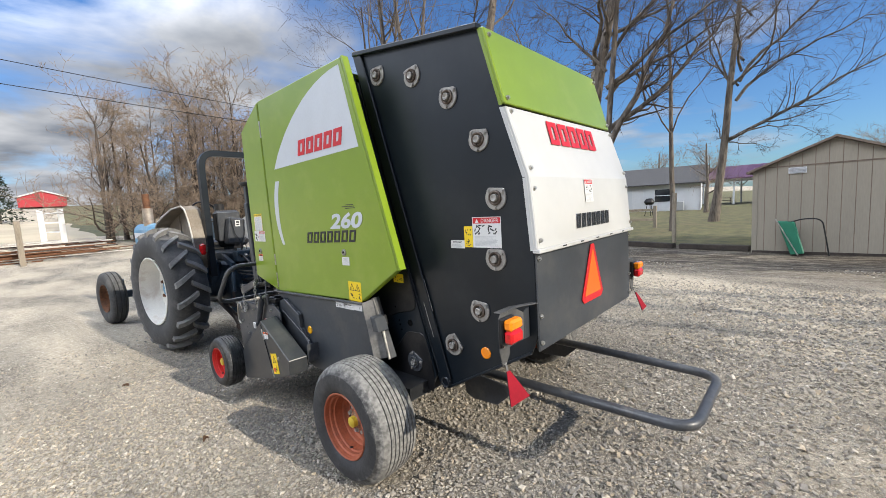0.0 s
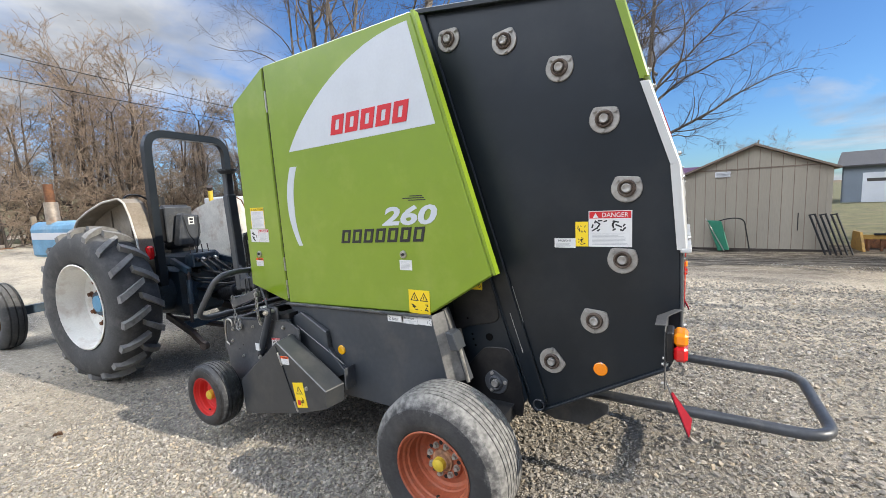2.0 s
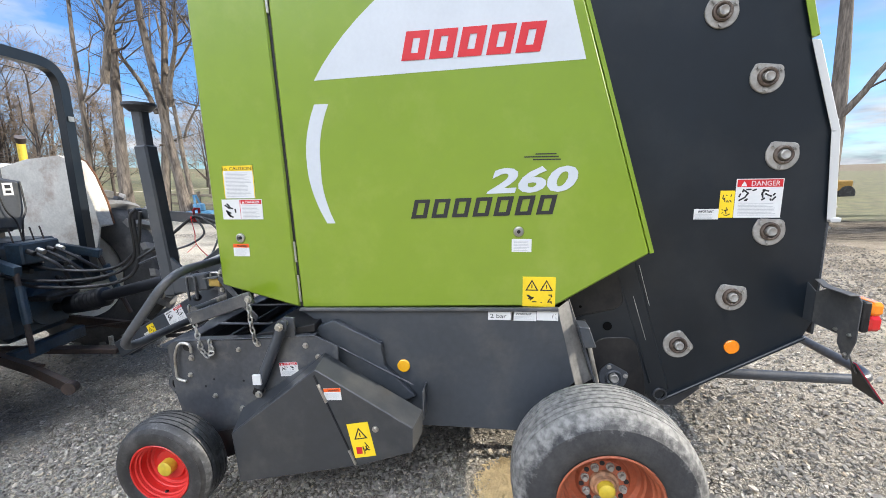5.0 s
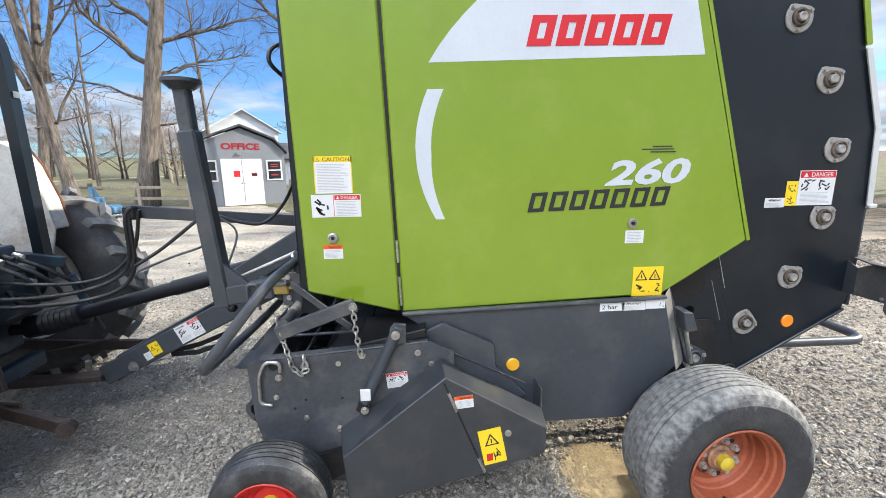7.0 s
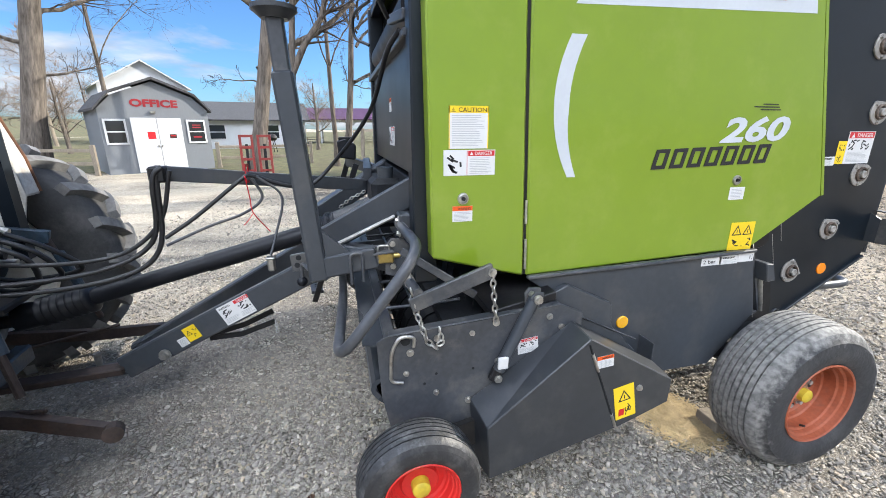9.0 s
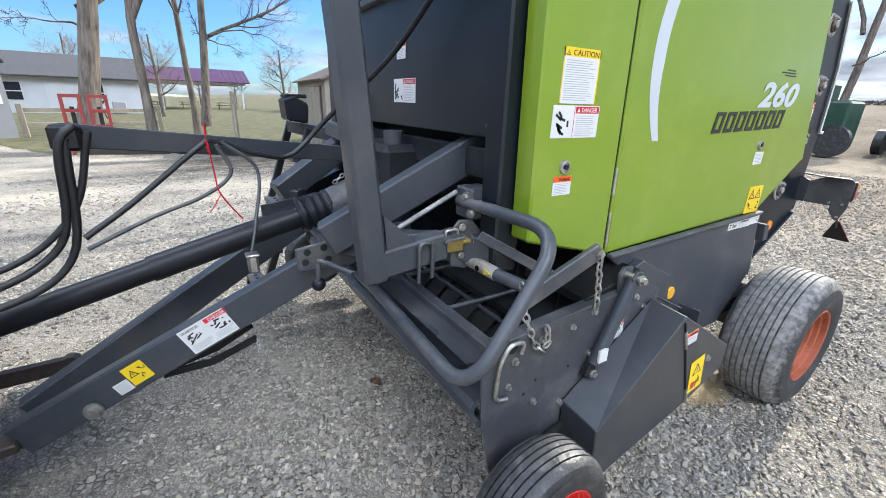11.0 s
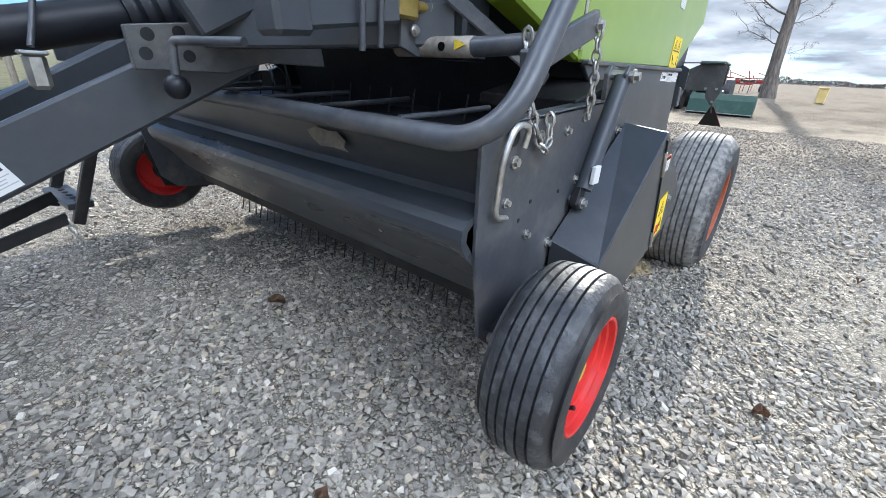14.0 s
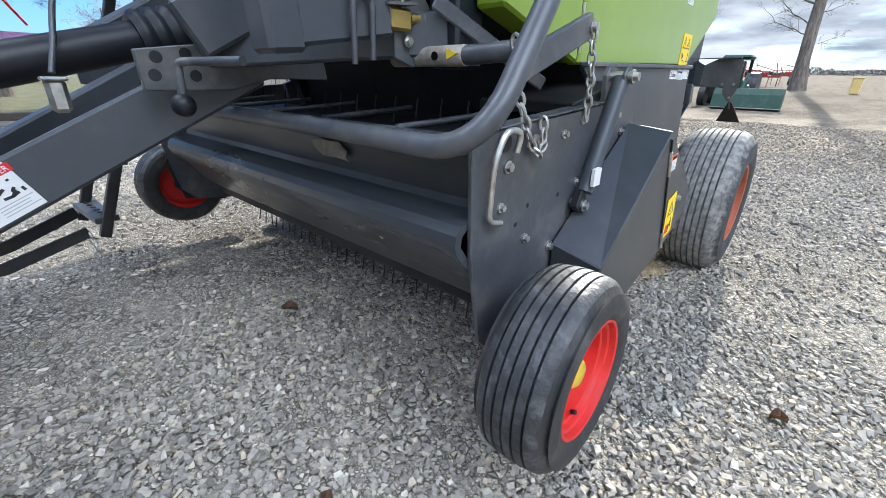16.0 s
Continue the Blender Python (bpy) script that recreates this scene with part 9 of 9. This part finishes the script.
BRUSH_A = tree_kind("thicket_tree", "dense reddish-brown bare thicket tree behind the steel stacks", "tree", "thicket trees", 41, TWIG, BRUSH, height=6.4, r0=0.12, spread=1.0, levels=4, density=(14, 7, 5, 2), fork=0.06, sides=6, twig=0.0105)
BRUSH_B = tree_kind("thicket_tree", "dense reddish-brown bare thicket tree behind the steel stacks", "tree", "thicket trees", 47, TWIG, BRUSH, height=5.4, r0=0.10, spread=1.15, levels=4, density=(15, 7, 5, 2), fork=0.04, sides=6, twig=0.0105)
rnd = random.Random(77)
for i in range(48):
    t = i / 47
    x = 3.4 + 17.0 * t + rnd.uniform(-1.2, 1.2)
    y = 31.5 - 5.0 * t + rnd.uniform(-2.0, 5.5)
    tall = 1.32 if t < 0.5 else 1.12
    if i % 2:
        plant(BRUSH_A, USED, "p", x, y, tall * rnd.uniform(0.8, 1.1), rnd.uniform(0, 360))
    else:
        plant(BRUSH_B, USED, "q", x, y, tall * rnd.uniform(0.85, 1.15), rnd.uniform(0, 360))
SHRUB = tree_kind("thicket_shrub", "low tangled brown shrub at the foot of the thicket", "shrub", "thicket shrubs", 53, TWIG, BRUSH, height=3.0, r0=0.05, spread=1.5, levels=4, density=(18, 7, 4, 2), fork=0.02, sides=5, twig=0.0115)
for i in range(15):
    plant(SHRUB, USED, "h", 3.2 + 15 * i / 14 + rnd.uniform(-0.6, 0.6), 29.5 - 4.0 * i / 14 + rnd.uniform(-1.2, 1.5), rnd.uniform(0.9, 1.5), rnd.uniform(0, 360))
for i in range(15):
    a = i / 14
    plant(BRUSH_B, USED, "q", 36 + 18 * a + rnd.uniform(-3, 3), 50 - 20 * a + rnd.uniform(-3, 3), rnd.uniform(1.1, 1.8), rnd.uniform(0, 360))


def far_hedge():
    """Dark hedgerow along the far edge of the yard."""
    rs = random.Random(9)
    V, F = [], []
    for i in range(32000):
        x = rs.uniform(-70, 60)
        top = 0.4 + 1.1 * (0.5 + noise.noise((x * 0.16, 1.0, 0.0))) * (0.6 + 0.6 * (0.5 + noise.noise((x * 0.7, 4.0, 0.0))))
        y = -112 + rs.uniform(-2, 2)
        z = ground_height(x, y) + top * rs.random() ** 0.8
        c, s = Vector((x, y, z)), rs.uniform(0.06, 0.24)
        b = len(V)
        for k in range(3):
            V.append(tuple(c + Vector((rs.uniform(-s, s), rs.uniform(-s, s), rs.uniform(-s, s)))))
        F.append((b, b + 1, b + 2))
    tagged(new("hedge", lists_to_mesh("hedge", (V, F), TWIG, False)), "dark bare hedgerow along the far edge", "hedge", kind="stuff")


far_hedge()


def evergreen():
    rnd = random.Random(6)
    t = thing("evergreen_tree", "dark evergreen tree at the field's edge", "tree", (-1.5, 58, ground_height(0, 58)))
    z0 = ground_height(0, 58)
    part("trunk", cyl((-1.5, 58, z0), (-1.5, 58, z0 + 5), 0.2, 8), BARK, t)
    V, F = [], []
    for i in range(2600):
        h = rnd.uniform(0.3, 6.2)
        r = (6.4 - h) * 0.42 * math.sqrt(rnd.random()) * rnd.uniform(0.8, 1.15)
        a = rnd.uniform(0, 6.283)
        c = Vector((-1.5 + r * math.cos(a), 58 + r * math.sin(a), z0 + h - r * 0.25))
        s = rnd.uniform(0.10, 0.24)
        b = len(V)
        for k in range(3):
            V.append(tuple(c + Vector((rnd.uniform(-s, s), rnd.uniform(-s, s), rnd.uniform(-s, s) * 0.7))))
        F.append((b, b + 1, b + 2))
    me = lists_to_mesh("crown", (V, F), EVERGREEN, False)
    c = new("crown", me); c.parent = t; c.matrix_parent_inverse = Matrix.Translation(t.location).inverted()


evergreen()

# ---------------------------------------------------------------- litter on the gravel
def litter_patch(name, label, category, x, y, rx, ry, n, size, material, seed):
    """Loose bits heaped in a patch, as one mesh."""
    rs = random.Random(seed)
    V, F = [], []
    for i in range(n):
        a, q = rs.uniform(0, 6.283), math.sqrt(rs.random()) * rs.uniform(0.5, 1.0)
        px, py = x + rx * q * math.cos(a), y + ry * q * math.sin(a)
        pz = ground_height(px, py) + 0.004 + 0.035 * (1 - q) * rs.random()
        l, w, t = size * rs.uniform(0.5, 1.5), size * 0.12, rs.uniform(0, 3.14)
        d = Vector((math.cos(t), math.sin(t), rs.uniform(-0.25, 0.25))) * l
        s = Vector((-math.sin(t), math.cos(t), rs.uniform(-0.3, 0.3))) * w
        c = Vector((px, py, pz + 0.004))
        b = len(V)
        V += [tuple(c - d - s), tuple(c + d - s), tuple(c + d + s), tuple(c - d + s)]
        F.append((b, b + 1, b + 2, b + 3))
    tagged(new(name, lists_to_mesh(name, (V, F), material, False)), label, category, kind="stuff")


litter_patch("chaff", "golden chaff and straw spilled under the baler", "chaff", -0.88, 0.34, 0.31, 0.24, 4200, 0.020, STRAW, 4)
chock = thing("wheel_chock", "pale wooden block lying behind the wheel", "block", (-0.98, 0.19, 0))
part("block_body", box((-1.05, 0.15, 0.0), (-0.91, 0.23, 0.075), None, 0.006), WOOD_POST, chock)


def dead_leaf(x, y, size, turn, seed):
    rs = random.Random(seed)
    t = thing("dead_leaf", "curled brown dead leaf on the gravel", "leaf", (x, y, ground_height(x, y) + 0.012), "dead leaves", turn)
    bm = bmesh.new()
    rows_ = []
    for i in range(7):
        u = i / 6
        half = size * 0.42 * math.sin(math.pi * min(1, u * 0.92 + 0.06)) * rs.uniform(0.75, 1.2)
        zc = 0.012 * math.sin(u * 3.0) + rs.uniform(0, 0.006)
        rows_.append([bm.verts.new(((u - 0.5) * size, k * half, zc + 0.022 * k * k + rs.uniform(-0.003, 0.003))) for k in (-1, -0.4, 0.4, 1)])
    for a, b in zip(rows_, rows_[1:]):
        for k in range(3):
            bm.faces.new((a[k], a[k + 1], b[k + 1], b[k]))
    bmesh.ops.solidify(bm, geom=bm.faces[:], thickness=0.0015)
    part("blade", bm, LEAF, t, local=True)


for x, y, s, a in ((-0.04, 2.02, 0.075, 40), (-0.95, 2.42, 0.04, 200), (-1.75, 1.30, 0.05, 20), (-2.1, -0.4, 0.07, 80), (-1.9, 3.2, 0.06, 150)):
    dead_leaf(x, y, s, a, int(s * 1000))
